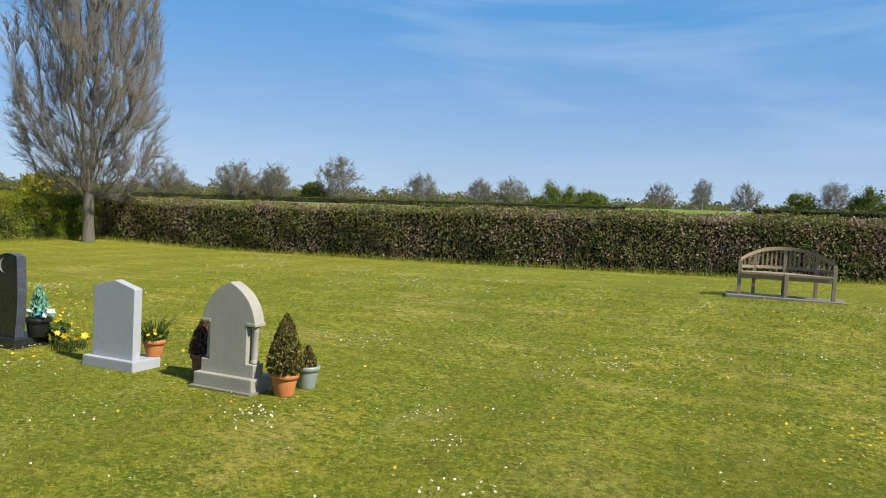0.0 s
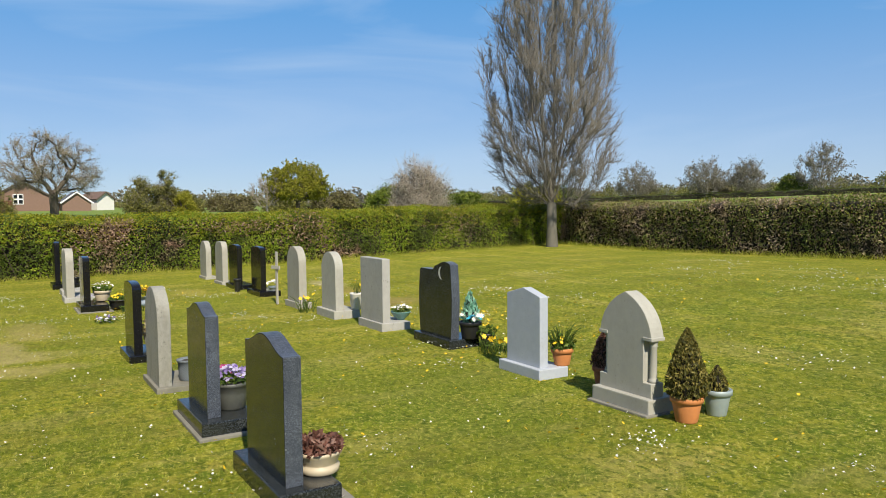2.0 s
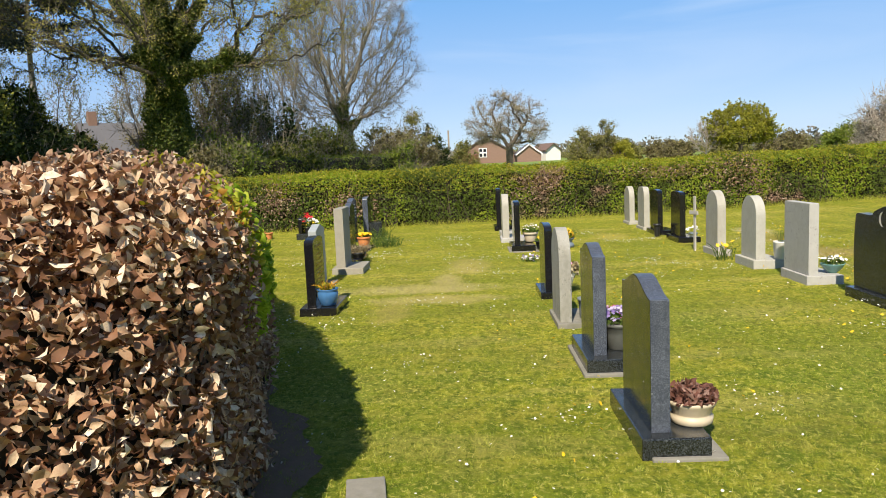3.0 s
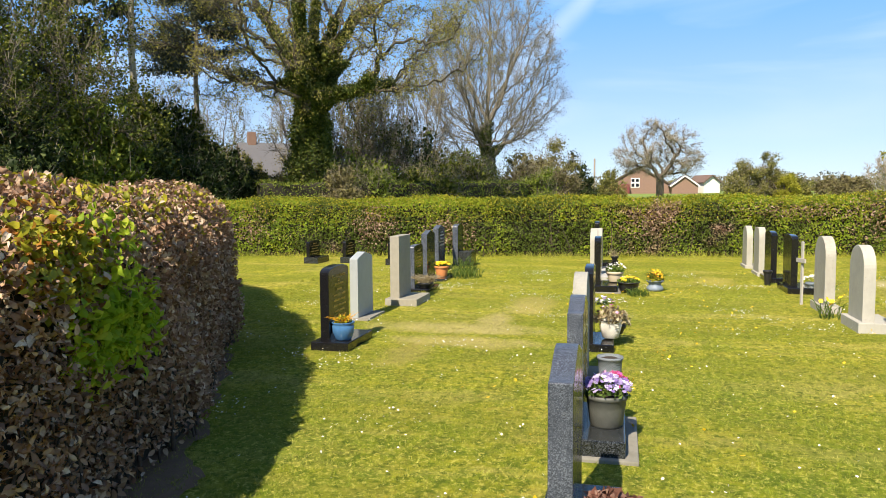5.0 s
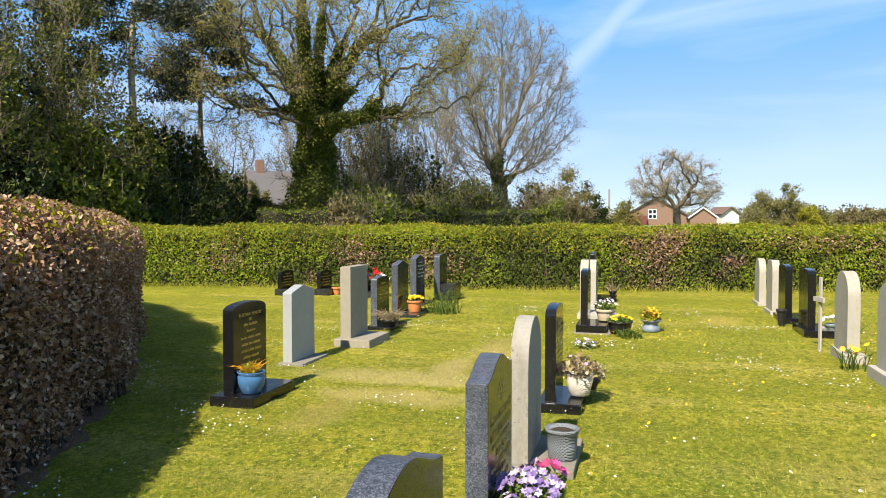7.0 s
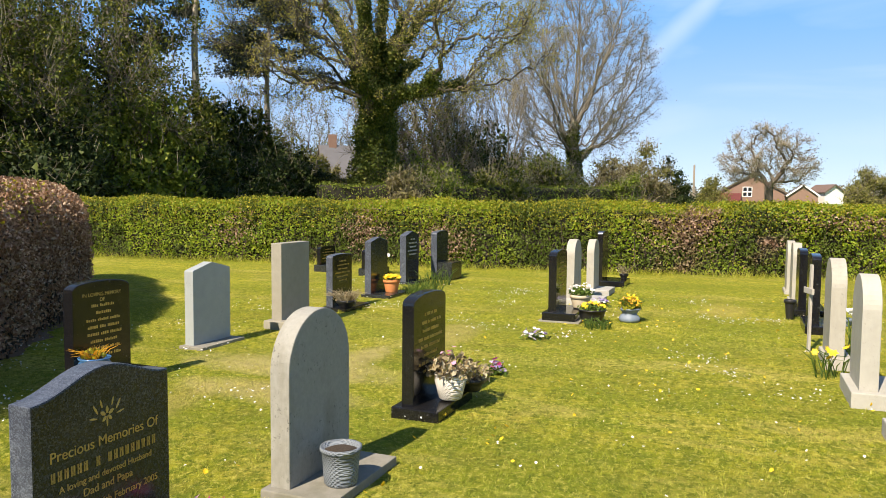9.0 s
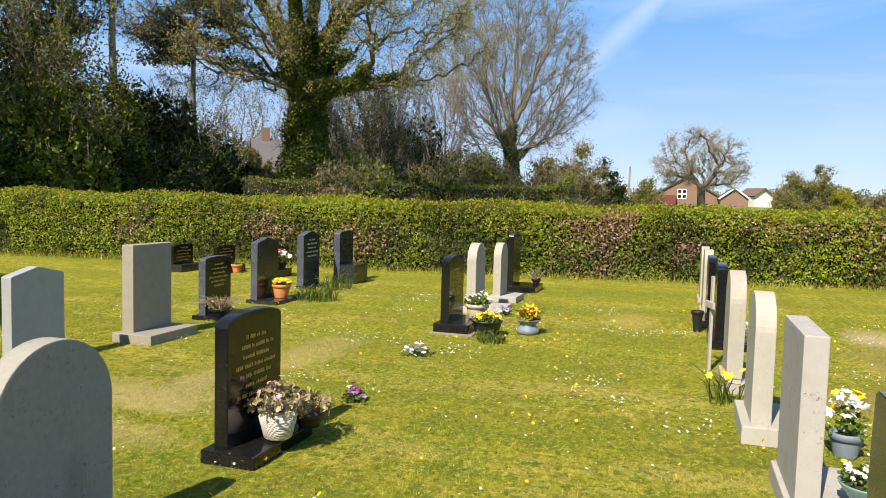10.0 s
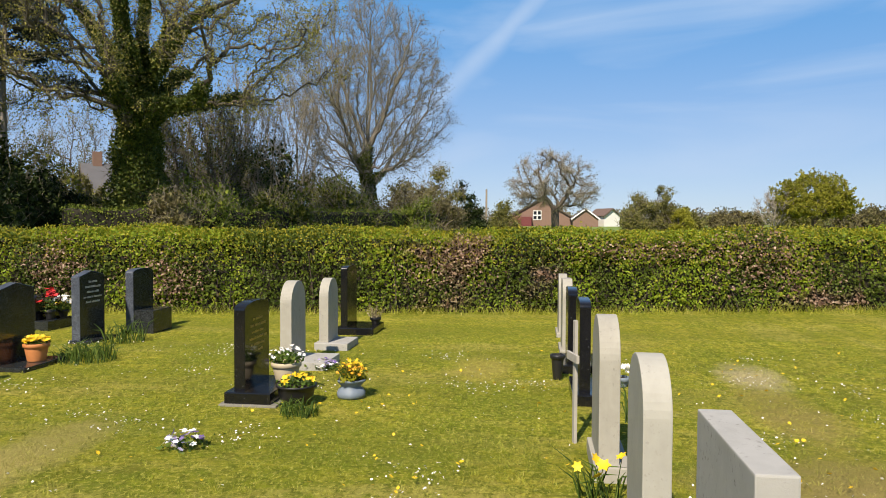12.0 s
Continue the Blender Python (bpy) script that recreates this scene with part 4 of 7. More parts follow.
        piece("ivy", mesh_np("ivy", *leaf_quads(c + unit(dd) * rad, max(leaf_size * 1.15, 0.17), rng=rng)), M["leaf_ivy"], e, "dark green ivy clothing the trunk", kind="stuff")
    return e


def shrub(name, label, x, y, rx, ry, h, n, size, leaf, seed, stems=30, cat="shrub", z0=0.0, clumps=26, twigs=0, twig=None, core=True):
    """A bush or evergreen: clumps of leaves of uneven size on a few stems."""
    rng = np.random.default_rng(seed)
    e = tagged(empty(name, (x, y, gz(x, y))), label, cat)
    c = rng.normal(size=(clumps, 3)); c = unit(c) * rng.uniform(0.35, 1.0, (clumps, 1)) ** 0.6
    c[:, 2] = np.abs(c[:, 2]) * 0.98 - 0.02 + rng.uniform(-0.25, 0.1, clumps) * (rng.uniform(size=clumps) < 0.5)
    c = np.clip(c, -1, 1.0) * np.array([rx, ry, h]) * 0.84
    c[:, 2] = np.maximum(c[:, 2], 0.1 * h) + z0
    cr = rng.uniform(0.22, 0.42, clumps)[:, None] * min(rx, ry, h * 0.8)
    i = rng.integers(0, clumps, n)
    P = c[i] + unit(rng.normal(size=(n, 3))) * cr[i] * rng.uniform(0.45, 1.05, (n, 1))
    P = P[P[:, 2] > 0.02]
    V, F = leaf_quads(P, size, rng=rng)
    if core:
        # broad overlapping sprays fill the inside
        m = n // 4
        i = rng.integers(0, clumps, m)
        Q = c[i] + unit(rng.normal(size=(m, 3))) * cr[i] * rng.uniform(0.0, 0.6, (m, 1))
        Q = Q[Q[:, 2] > 0.02]
        V, F = join_np([(V, F), leaf_quads(Q, size * 2.0, rng=rng, slim=0.8)])
    piece("foliage", mesh_np("foliage", V, F), leaf, e, kind="stuff")
    j = rng.integers(0, clumps, stems)
    A = np.stack([rng.normal(0, rx * 0.12, stems), rng.normal(0, ry * 0.12, stems), np.full(stems, -0.1)], 1)
    B = c[j]
    Mid = (A + B) / 2 + rng.normal(0, 0.12 * h, (stems, 3)) * np.array([0.5, 0.5, 0.3])
    parts = [tubes(A, Mid, np.full(stems, 0.018 * h), np.full(stems, 0.012 * h), 5), tubes(Mid, B, np.full(stems, 0.012 * h), np.full(stems, 0.004 * h), 5)]
    piece("stem_growth", mesh_np("stem_growth", *join_np(parts)), M["bark_dark"], e, kind="stuff")
    if twigs:
        i = rng.integers(0, clumps, twigs)
        A = c[i] + rng.normal(0, 0.3, (twigs, 3)) * cr[i]
        d = unit(rng.normal(size=(twigs, 3)) + unit(A + np.array([0, 0, 0.01])) * 1.2 + np.array([0, 0, 0.5]))
        B = A + d * cr[i] * rng.uniform(0.6, 1.5, (twigs, 1))
        piece("twig_growth", mesh_np("twig_growth", *spikes(A, B, np.full(twigs, 0.0035 * h))), twig or M["twig_dark"], e, kind="stuff")
    return e


# ---- the boundary ----
WEST_FOOT = [(-18.4, -13), (-19.0, -8), (-19.6, -4), (-20.4, 1.6), (-21.2, 6.5), (-21.6, 10.5), (-22.0, 14.5), (-22.4, 20.2)]
NORTH_FOOT = [(-22.6, 19.5), (-19, 19.3), (-13, 19.0), (-8.6, 19.0), (-4.2, 19.4), (1.4, 20.1), (10, 21.2)]
BEECH_FOOT = [(-2.5, -1.2), (-2.7, -0.5), (-2.95, 0.15), (-3.45, 0.66), (-4.4, 0.52), (-5.4, 0.21), (-6.4, -0.06), (-8.1, -0.81), (-10.1, -2.0), (-12.0, -3.45), (-13.6, -5.1), (-14.7, -6.9)]
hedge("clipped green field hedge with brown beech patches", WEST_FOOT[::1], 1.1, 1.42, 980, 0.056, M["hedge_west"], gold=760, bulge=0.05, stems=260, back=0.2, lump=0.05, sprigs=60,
      fresh=[((y + 13) / 33.5, v, du, dv, n, "hedge_brown", "patch of dead brown beech leaves") for y, v, du, dv, n in (
          (-3.2, 0.22, 0.009, 0.075, 900), (-1.3, 0.16, 0.011, 0.06, 900), (3.7, 0.22, 0.013, 0.07, 900), (7.3, 0.30, 0.022, 0.03, 700), (9.3, 0.28, 0.013, 0.06, 900), (9.7, 0.14, 0.02, 0.05, 500), (15.0, 0.22, 0.02, 0.08, 600), (-6.4, 0.2, 0.010, 0.06, 400))])
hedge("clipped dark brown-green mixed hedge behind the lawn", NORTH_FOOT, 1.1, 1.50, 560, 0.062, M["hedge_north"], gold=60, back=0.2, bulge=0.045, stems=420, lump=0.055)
hedge("curved copper-leaved beech hedge casting shade on the grass", BEECH_FOOT, 1.25, 1.64, 1650, 0.045, M["beech"], gold=0, bulge=0.055, round_r=0.48, low=0.12, stems=420, back=0.12, fine=True, lump=0.022,
      fresh=((0.229, 0.238, 0.0115, 0.027, 1150, "beech_fresh", "bright green fresh shoots"), (0.205, 0.33, 0.012, 0.026, 600, "hedge_gold", "yellow-green fresh shoots"), (0.20, 0.34, 0.014, 0.03, 160, "leaf_orange", "orange-tipped fresh shoots"), (0.236, 0.34, 0.010, 0.02, 90, "beech_fresh", "bright green fresh shoots"),
             (0.5, 0.42, 0.09, 0.05, 900, "hedge_gold", "yellow-green shoots on the shoulder"), (0.28, 0.42, 0.05, 0.04, 500, "hedge_gold", "yellow-green shoots on the shoulder")))

branch_tree("poplar_tree", "tall bare columnar poplar with grey upswept branches beside the hedge", -21.2, 18.1, 14.0, 2.3, 3, (0.1, 0.5, 0.88, 1.0, 1.0, 0.97, 0.9, 0.78, 0.6, 0.36, 0.05), n=1400, low=0.11, stem=0.11,
            leaders=(((0.0, 0.1, 6.0), (0.1, 0.1, 13.0)), ((0.55, 0.3, 5.0), (0.8, 0.4, 11.0)), ((-0.5, 0.5, 5.0), (-0.7, 0.6, 10.5)), ((0.2, -0.7, 5.0), (0.2, -0.9, 10.5)), ((-0.6, -0.4, 4.5), (-1.0, -0.6, 9.5))), bf=0.45, up=1.0, fill=0.5,
            trunk_r=0.17, power=1.6, bend=0.12, twigs=9, twig_len=0.75, twig_r=0.0066, spray=0.45, lift=0.75, bark="twig_poplar", twig="twig_poplar")

# ---- the graves ----


def arc(cx, cz, r, a0, a1, n):
    return [(cx + r * math.cos(radians(a0 + (a1 - a0) * i / n)), cz + r * math.sin(radians(a0 + (a1 - a0) * i / n))) for i in range(n + 1)]


def outline(shape, w, h, sh=0.0, z0=0.0):
    """Outline of a stone in x and z, anticlockwise from its lower left corner. sh: drop from the top to the shoulder."""
    a = w / 2
    if shape == "flat":
        top = [(a, h), (-a, h)]
    elif shape == "round":
        top = [(a, h - a * 0.96)] + [(a * math.cos(t), h - a * 0.96 + a * 0.96 * math.sin(t)) for t in np.linspace(0.05, math.pi - 0.05, 22)] + [(-a, h - a * 0.96)]
    elif shape == "low":
        top = [(a * math.cos(t) , h - sh + sh * math.sin(t) ** 0.75) for t in np.linspace(0.0, math.pi, 19)]
    elif shape == "ogee":
        top = [(a * (1 - 2 * t), h - sh + sh * 0.5 * (1 - math.cos(2 * math.pi * t)) ** 1.0) for t in np.linspace(0, 1, 23)]
    elif shape == "peak":
        top = [(a, h - sh), (a * 0.93, h - sh * 0.86), (0.03 * a, h), (-0.03 * a, h), (-a * 0.93, h - sh * 0.86), (-a, h - sh)]
    elif shape == "gothic":
        rad = (a * a + sh * sh) / (2 * a)
        t1 = math.degrees(math.asin(min(1, sh / rad)))
        right = arc(a - rad, h - sh, rad, 0, t1, 12)
        top = right + [(-x, z) for x, z in reversed(right[:-1])]
    elif shape == "gothic_notch":
        right = [(a * (1 - t) ** 2 + 1.72 * a * t * (1 - t), h - sh * (1 - t) ** 2 - 0.56 * sh * t * (1 - t)) for t in np.linspace(0, 1, 13)]
        side = [(a, 0.25), (a - 0.085, 0.25), (a - 0.085, h - sh - 0.02), (a, h - sh - 0.02)]
        top = side + right + [(-x, z) for x, z in reversed(right[:-1])] + [(-x, z) for x, z in reversed(side)]
    elif shape == "moon":
        top = [(a, h - 0.02)] + [(a * (1 - 2 * t), h - 0.02 - 0.045 * t + 0.05 * math.sin(t * math.pi * 2.2) * (1 - t) - (0.03 if t > 0.5 else 0)) for t in np.linspace(0.05, 0.95, 19)] + [(-a, h - 0.11)]
        bow = [(-a - 0.03 * math.sin(math.pi * t), h - 0.11 - t * (h - 0.11 - z0)) for t in (0.25, 0.5, 0.75)]
        bow2 = [(a + 0.03 * math.sin(math.pi * t), z0 + t * (h - 0.02 - z0)) for t in (0.25, 0.5, 0.75)]
        return [(-a, z0), (a, z0)] + bow2 + top + bow
    return [(-a, z0), (a, z0)] + top


def word_bars(lines, w, z_top, y, mat, parent, pitch, height, seed, label="gilt incised inscription"):
    """Writing too small to read: short raised bars, word by word."""
    rng = random.Random(seed)
    bm = bmesh.new()
    for i, frac in enumerate(lines):
        z = z_top - i * pitch
        total = w * frac; x = -total / 2
        while x < total / 2 - 0.02:
            # a word: letter-sized strokes of uneven width
            for _ in range(rng.randint(2, 8)):
                ln = height * rng.uniform(0.3, 0.75)
                if x + ln > total / 2:
                    break
                box_bm(x, x + ln, y, y + 0.002, z - height / 2, z + height * rng.choice((0.25, 0.5, 0.5)), 0, bm)
                x += ln + height * 0.28
            x += height * 0.6
    ob = part("inscription", bm, mat, parent, label)
    return tagged(ob, kind="stuff")


def lettering(text, size, z, y, mat, parent):
    """Readable writing on a north face."""
    cu = bpy.data.curves.new("letters", "FONT")
    cu.body, cu.size, cu.align_x, cu.extrude = text, size, "CENTER", 0.0012
    tmp = bpy.data.objects.new("letters", cu)
    scene.collection.objects.link(tmp)
    me = bpy.data.meshes.new_from_object(tmp.evaluated_get(bpy.context.evaluated_depsgraph_get()))
    bpy.data.objects.remove(tmp)
    me.transform(Matrix(((-1, 0, 0, 0), (0, 0, 1, y + 0.0015), (0, 1, 0, z), (0, 0, 0, 1))))
    return piece("lettering", me, mat, parent, "gilt lettering", kind="stuff")


def headstone(label, cx, y0, w, thick, h, shape, mat, sh=0.0, base=None, base_mat=None, slab=None, bars=None, edge=None, rz=0.0, lean=0.0, group="headstones in rows"):
    """A headstone facing north. cx: middle; y0: its south face; base: (width, depth to the south, depth to the north, height); slab: a pad under it of the same form."""
    e = tagged(empty("headstone", (cx, y0, gz(cx, y0)), rz), label, "headstone", group)
    z0 = 0.0
    if slab:
        sw, sa, sb, shh = slab
        part("foundation", box_bm(-sw / 2, sw / 2, -sa, sb, -0.05, shh, 0.008), M["slab"], e, "pale concrete foundation")
        z0 = shh
    if base:
        bw, ba, bb, bh = base
        part("base", box_bm(-bw / 2, bw / 2, -ba, bb, z0 - 0.03, z0 + bh, 0.01), base_mat or mat, e)
        z0 += bh
    bm = extrude_bm(outline(shape, w, h, sh, z0 - 0.004), 0, thick, 0.007)
    st = part("slab", bm, mat, e)
    if edge is not None:
        st.data.materials.append(edge)
        for p in st.data.polygons:
            if abs(p.normal.y) < 0.6:
                p.material_index = 1
    if bars:
        lines, frac_top, mt, seed = bars
        word_bars(lines, w * 0.82, z0 + (h - z0) * frac_top, thick + 0.0005, mt, e, (h - z0) * 0.075, (h - z0) * 0.03, seed)
    return e


GOLDL = [0.45, 0.8, 0.6, 0.9, 0.7, 0.5, 0.85, 0.6]

# northern row
a = headstone("buff stone headstone with pointed gothic arch and side columns", -5.27, 5.64, 0.58, 0.14, 0.965, "gothic_notch", M["sandstone"], sh=0.35, base=(0.64, 0.06, 0.26, 0.115), slab=(0.68, 0.10, 0.30, 0.02))
for sx in (-1, 1):
    col = lathe_bm([(0.040, 0.25), (0.040, 0.27), (0.033, 0.28), (0.030, 0.295), (0.028, 0.535), (0.033, 0.545), (0.029, 0.555), (0.038, 0.58), (0.043, 0.588), (0.043, 0.596)], 18)
    bmesh.ops.translate(col, vec=(sx * 0.247, 0.07, 0), verts=col.verts)
    part("column", col, M["sandstone"], a, "small column with moulded capital", True)
    part("capital", box_bm(sx * 0.247 - 0.05, sx * 0.247 + 0.05, -0.006, 0.146, 0.588, 0.618, 0.006), M["sandstone"], a)
headstone("pale blue-grey stone headstone with a softly peaked top", -6.70, 5.69, 0.53, 0.10, 0.86, "peak", M["grey_stone"], sh=0.075, base=(0.66, 0.06, 0.30, 0.10))
c = headstone("polished dark granite headstone with crescent moon cut-out and bowed sides", -8.53, 5.76, 0.72, 0.11, 1.0, "moon", M["granite"], base=(0.86, 0.06, 0.36, 0.11), base_mat=M["granite"], edge=M["granite_edge"])
# no hole is cut: a pale plate stands for the bright sky behind
moon = bmesh.new()
mo = arc(0, 0, 0.075, 95, 285, 16) + arc(0.042, 0, 0.088, 240, 140, 14)
mv = [moon.verts.new((x, -0.003, z)) for x, z in mo]
moon.faces.new(mv)
r = bmesh.ops.extrude_face_region(moon, geom=moon.faces[:])
bmesh.ops.translate(moon, vec=(0, 0.003, 0), verts=[g for g in r["geom"] if isinstance(g, bmesh.types.BMVert)])
bmesh.ops.translate(moon, vec=(0.17, -0.0005, 0.875), verts=moon.verts)
part("crescent", moon, M["silver"], c, "pale crescent plate standing for sky through the cut-out")
headstone("pale square limestone headstone with stained top", -10.0, 5.625, 0.68, 0.115, 0.965, "flat", M["white_stone"], base=(0.74, 0.03, 0.40, 0.11))
headstone("cream limestone headstone with rounded top", -11.32, 5.545, 0.54, 0.13, 0.985, "round", M["sandstone"], base=(0.70, 0.06, 0.36, 0.12))
headstone("cream limestone headstone with rounded top beside daffodils", -12.64, 5.465, 0.56, 0.13, 1.01, "round", M["cream"], base=(0.66, 0.03, 0.20, 0.10))
headstone("polished black granite headstone on a broad black base", -14.65, 5.46, 0.60, 0.10, 0.92, "low", M["black"], sh=0.06, base=(0.82, 0.06, 0.34, 0.10))
headstone("polished black granite headstone with shallow curved top", -16.05, 5.42, 0.60, 0.10, 0.90, "low", M["black"], sh=0.07, base=(0.80, 0.06, 0.34, 0.09))
headstone("white stone headstone with shouldered round top", -17.1, 5.40, 0.58, 0.12, 0.92, "gothic", M["cream"], sh=0.2, base=(0.66, 0.03, 0.24, 0.06))
headstone("cream stone headstone with rounded top near the hedge", -18.5, 5.40, 0.56, 0.12, 0.88, "round", M["cream"], base=(0.64, 0.03, 0.24, 0.06))

# middle row
headstone("speckled dark granite headstone with ogee top and rough edges", -5.15, 2.575, 0.72, 0.105, 0.94, "ogee", M["granite"], sh=0.085, base=(0.90, 0.07, 0.30, 0.10), base_mat=M["granite"], slab=(0.96, 0.02, 0.38, 0.02), edge=M["granite_edge"])
hs = headstone("blue-grey granite headstone with ogee top and gilt lettering", -6.69, 2.54, 0.60, 0.10, 0.955, "ogee", M["granite"], sh=0.075, base=(0.84, 0.07, 0.36, 0.10), base_mat=M["granite"], slab=(0.92, 0.10, 0.44, 0.025), edge=M["granite_edge"])
for txt, size, z in (("Precious Memories Of", 0.052, 0.655), ("A loving and devoted Husband", 0.033, 0.545), ("Dad and Papa", 0.040, 0.500), ("Passed Away 4th February 2005", 0.036, 0.445), ("Aged 72 Years", 0.040, 0.395), ("thoughtful, Always kind", 0.038, 0.345), ("memories left behind", 0.038, 0.300)):
    lettering(txt, size, z + 0.02, 0.10, M["gold"], hs)
caps = bmesh.new()
xx = 0.235
for k in range(18):
    if k not in (6, 8):
        box_bm(xx - 0.017, xx - 0.010, 0.1005, 0.1025, 0.608, 0.642, 0, caps)
        box_bm(xx - 0.006, xx - 0.001, 0.1005, 0.1025, 0.608, 0.642, 0, caps)
        box_bm(xx - 0.017, xx - 0.001, 0.1005, 0.1025, 0.622 + 0.008 * (k % 3 - 1), 0.627 + 0.008 * (k % 3 - 1), 0, caps)
    xx -= 0.026
tagged(part("capitals", caps, M["gold"], hs, "row of gilt capital letters"), kind="stuff")
sprig = bmesh.new()
for px, pz, an, ln, wd in ((0.0, 0.775, 90, 0.030, 0.5), (0.018, 0.765, 30, 0.030, 0.5), (-0.018, 0.765, 150, 0.030, 0.5), (0.012, 0.745, -50, 0.026, 0.5), (-0.012, 0.745, 230, 0.026, 0.5), (0.050, 0.785, 60, 0.045, 0.22), (-0.050, 0.785, 120, 0.045, 0.22),
                           (0.060, 0.755, 10, 0.040, 0.2), (-0.060, 0.755, 170, 0.040, 0.2), (0.0, 0.735, 270, 0.045, 0.2), (0.025, 0.80, 75, 0.035, 0.25), (-0.025, 0.80, 105, 0.035, 0.25)):
    q = bmesh.ops.create_icosphere(sprig, subdivisions=1, radius=0.5)
    bmesh.ops.transform(sprig, matrix=Matrix.Translation((px, 0.101, pz + 0.02)) @ Matrix.Rotation(radians(-an), 4, "Y") @ Matrix.Diagonal((ln, 0.004, ln * wd, 1)), verts=q["verts"])
part("emblem", sprig, M["gold"], hs, "gilt flower spray")
headstone("weathered buff stone headstone with rounded top on a mossy slab", -8.20, 2.475, 0.62, 0.115, 0.945, "round", M["weathered"], slab=(0.72, 0.03, 0.40, 0.05))
headstone("polished black granite headstone with curved top and gilt inscription", -9.72, 2.50, 0.60, 0.09, 0.865, "low", M["black"], sh=0.075, base=(0.70, 0.06, 0.30, 0.08), bars=(GOLDL, 0.80, M["gold"], 3))
headstone("polished black granite headstone with curved top and planted tub", -14.2, 2.44, 0.60, 0.10, 0.895, "low", M["black"], sh=0.07, base=(0.76, 0.06, 0.36, 0.10), slab=(0.82, 0.10, 0.42, 0.02), bars=(GOLDL[:6], 0.78, M["gold"], 4))
headstone("cream stone headstone with rounded top and kerbed plinth", -15.7, 2.31, 0.50, 0.13, 0.95, "round", M["cream"], base=(0.60, 0.04, 0.52, 0.09), base_mat=M["white_stone"])
headstone("cream stone headstone with rounded top on a stone plinth", -16.95, 2.37, 0.46, 0.12, 0.89, "round", M["cream"], base=(0.58, 0.05, 0.38, 0.09), base_mat=M["white_stone"])
headstone("dark granite headstone near the hedge with flower vase", -18.3, 2.30, 0.56, 0.10, 0.98, "low", M["black"], sh=0.05, base=(0.74, 0.06, 0.50, 0.10))

# southern row
hb1 = headstone("polished black granite headstone with curved top and gilt inscription", -9.25, -0.20, 0.58, 0.10, 0.86, "low", M["black"], sh=0.075, base=(0.78, 0.07, 0.34, 0.09), bars=([0.5, 0.35, 0.75, 0.7, 0.8, 0.6, 0.7, 0.75], 0.74, M["gold"], 6))
for txt, z in (("IN LOVING MEMORY", 0.735), ("OF", 0.69)):
    lettering(txt, 0.042, z, 0.10, M["gold"], hb1)
headstone("green-grey slate headstone with peaked top set on a slab", -10.97, -0.52, 0.58, 0.11, 0.86, "peak", M["green_slate"], sh=0.075, slab=(0.68, 0.04, 0.26, 0.03))
headstone("tall square brown sandstone headstone on a stone plinth", -12.3, -0.40, 0.60, 0.14, 1.0, "flat", M["brown_stone"], base=(0.76, 0.06, 0.42, 0.10), base_mat=M["brown_stone"])
headstone("small dark granite headstone with gilt lines beside dried heather", -13.75, -0.55, 0.54, 0.10, 0.76, "low", M["black"], sh=0.04, base=(0.7, 0.04, 0.36, 0.05), bars=(GOLDL[:6], 0.86, M["gold"], 9), edge=M["granite_edge"])
headstone("dark grey granite headstone with peaked top on a flat slab", -15.2, -0.72, 0.58, 0.11, 0.92, "peak", M["granite"], sh=0.07, base=(0.72, 0.03, 0.46, 0.05), edge=M["granite_edge"])
headstone("dark grey granite headstone with peaked top and silvered lines", -16.95, -0.95, 0.56, 0.12, 0.94, "peak", M["granite"], sh=0.07, base=(0.62, 0.03, 0.3, 0.04), bars=(GOLDL[:5], 0.84, M["silver"], 11), edge=M["granite_edge"])
bk = headstone("dark granite headstone with a low side block", -17.9, -0.75, 0.56, 0.12, 0.92, "low", M["granite"], sh=0.06, base=(0.6, 0.02, 0.2, 0.05), edge=M["granite_edge"])
part("side_block", box_bm(-0.26, 0.28, 0.13, 0.42, -0.02, 0.33, 0.01), M["granite"], bk, "low granite vase block")


def plaque(label, x, y, rz, bars_seed, tray=True):
    """A low dark memorial tablet leaning back on a base with a flower trough."""
    e = tagged(empty("memorial_tablet", (x, y, gz(x, y)), rz), label, "memorial", "low memorials by the hedge")
    part("base", box_bm(-0.34, 0.34, -0.05, 0.30, -0.03, 0.14, 0.01), M["granite"], e)
    part("tablet", extrude_bm(outline("low", 0.6, 0.52, 0.05, 0.13), 0.0, 0.08, 0.006), M["black"], e)
    word_bars([0.5, 0.9, 0.7, 0.9, 0.6], 0.5, 0.45, 0.081, M["gold"], e, 0.06, 0.022, bars_seed)
    return e


plaque("low black tablet memorial with gilt lines close to the hedge", -18.0, -4.25, 0, 21)
plaque("low black tablet memorial with a red pot close to the hedge", -18.25, -3.45, 0, 22)
tab = plaque("low black tablet memorial with red and cream flowers", -17.95, -2.25, 0, 23)

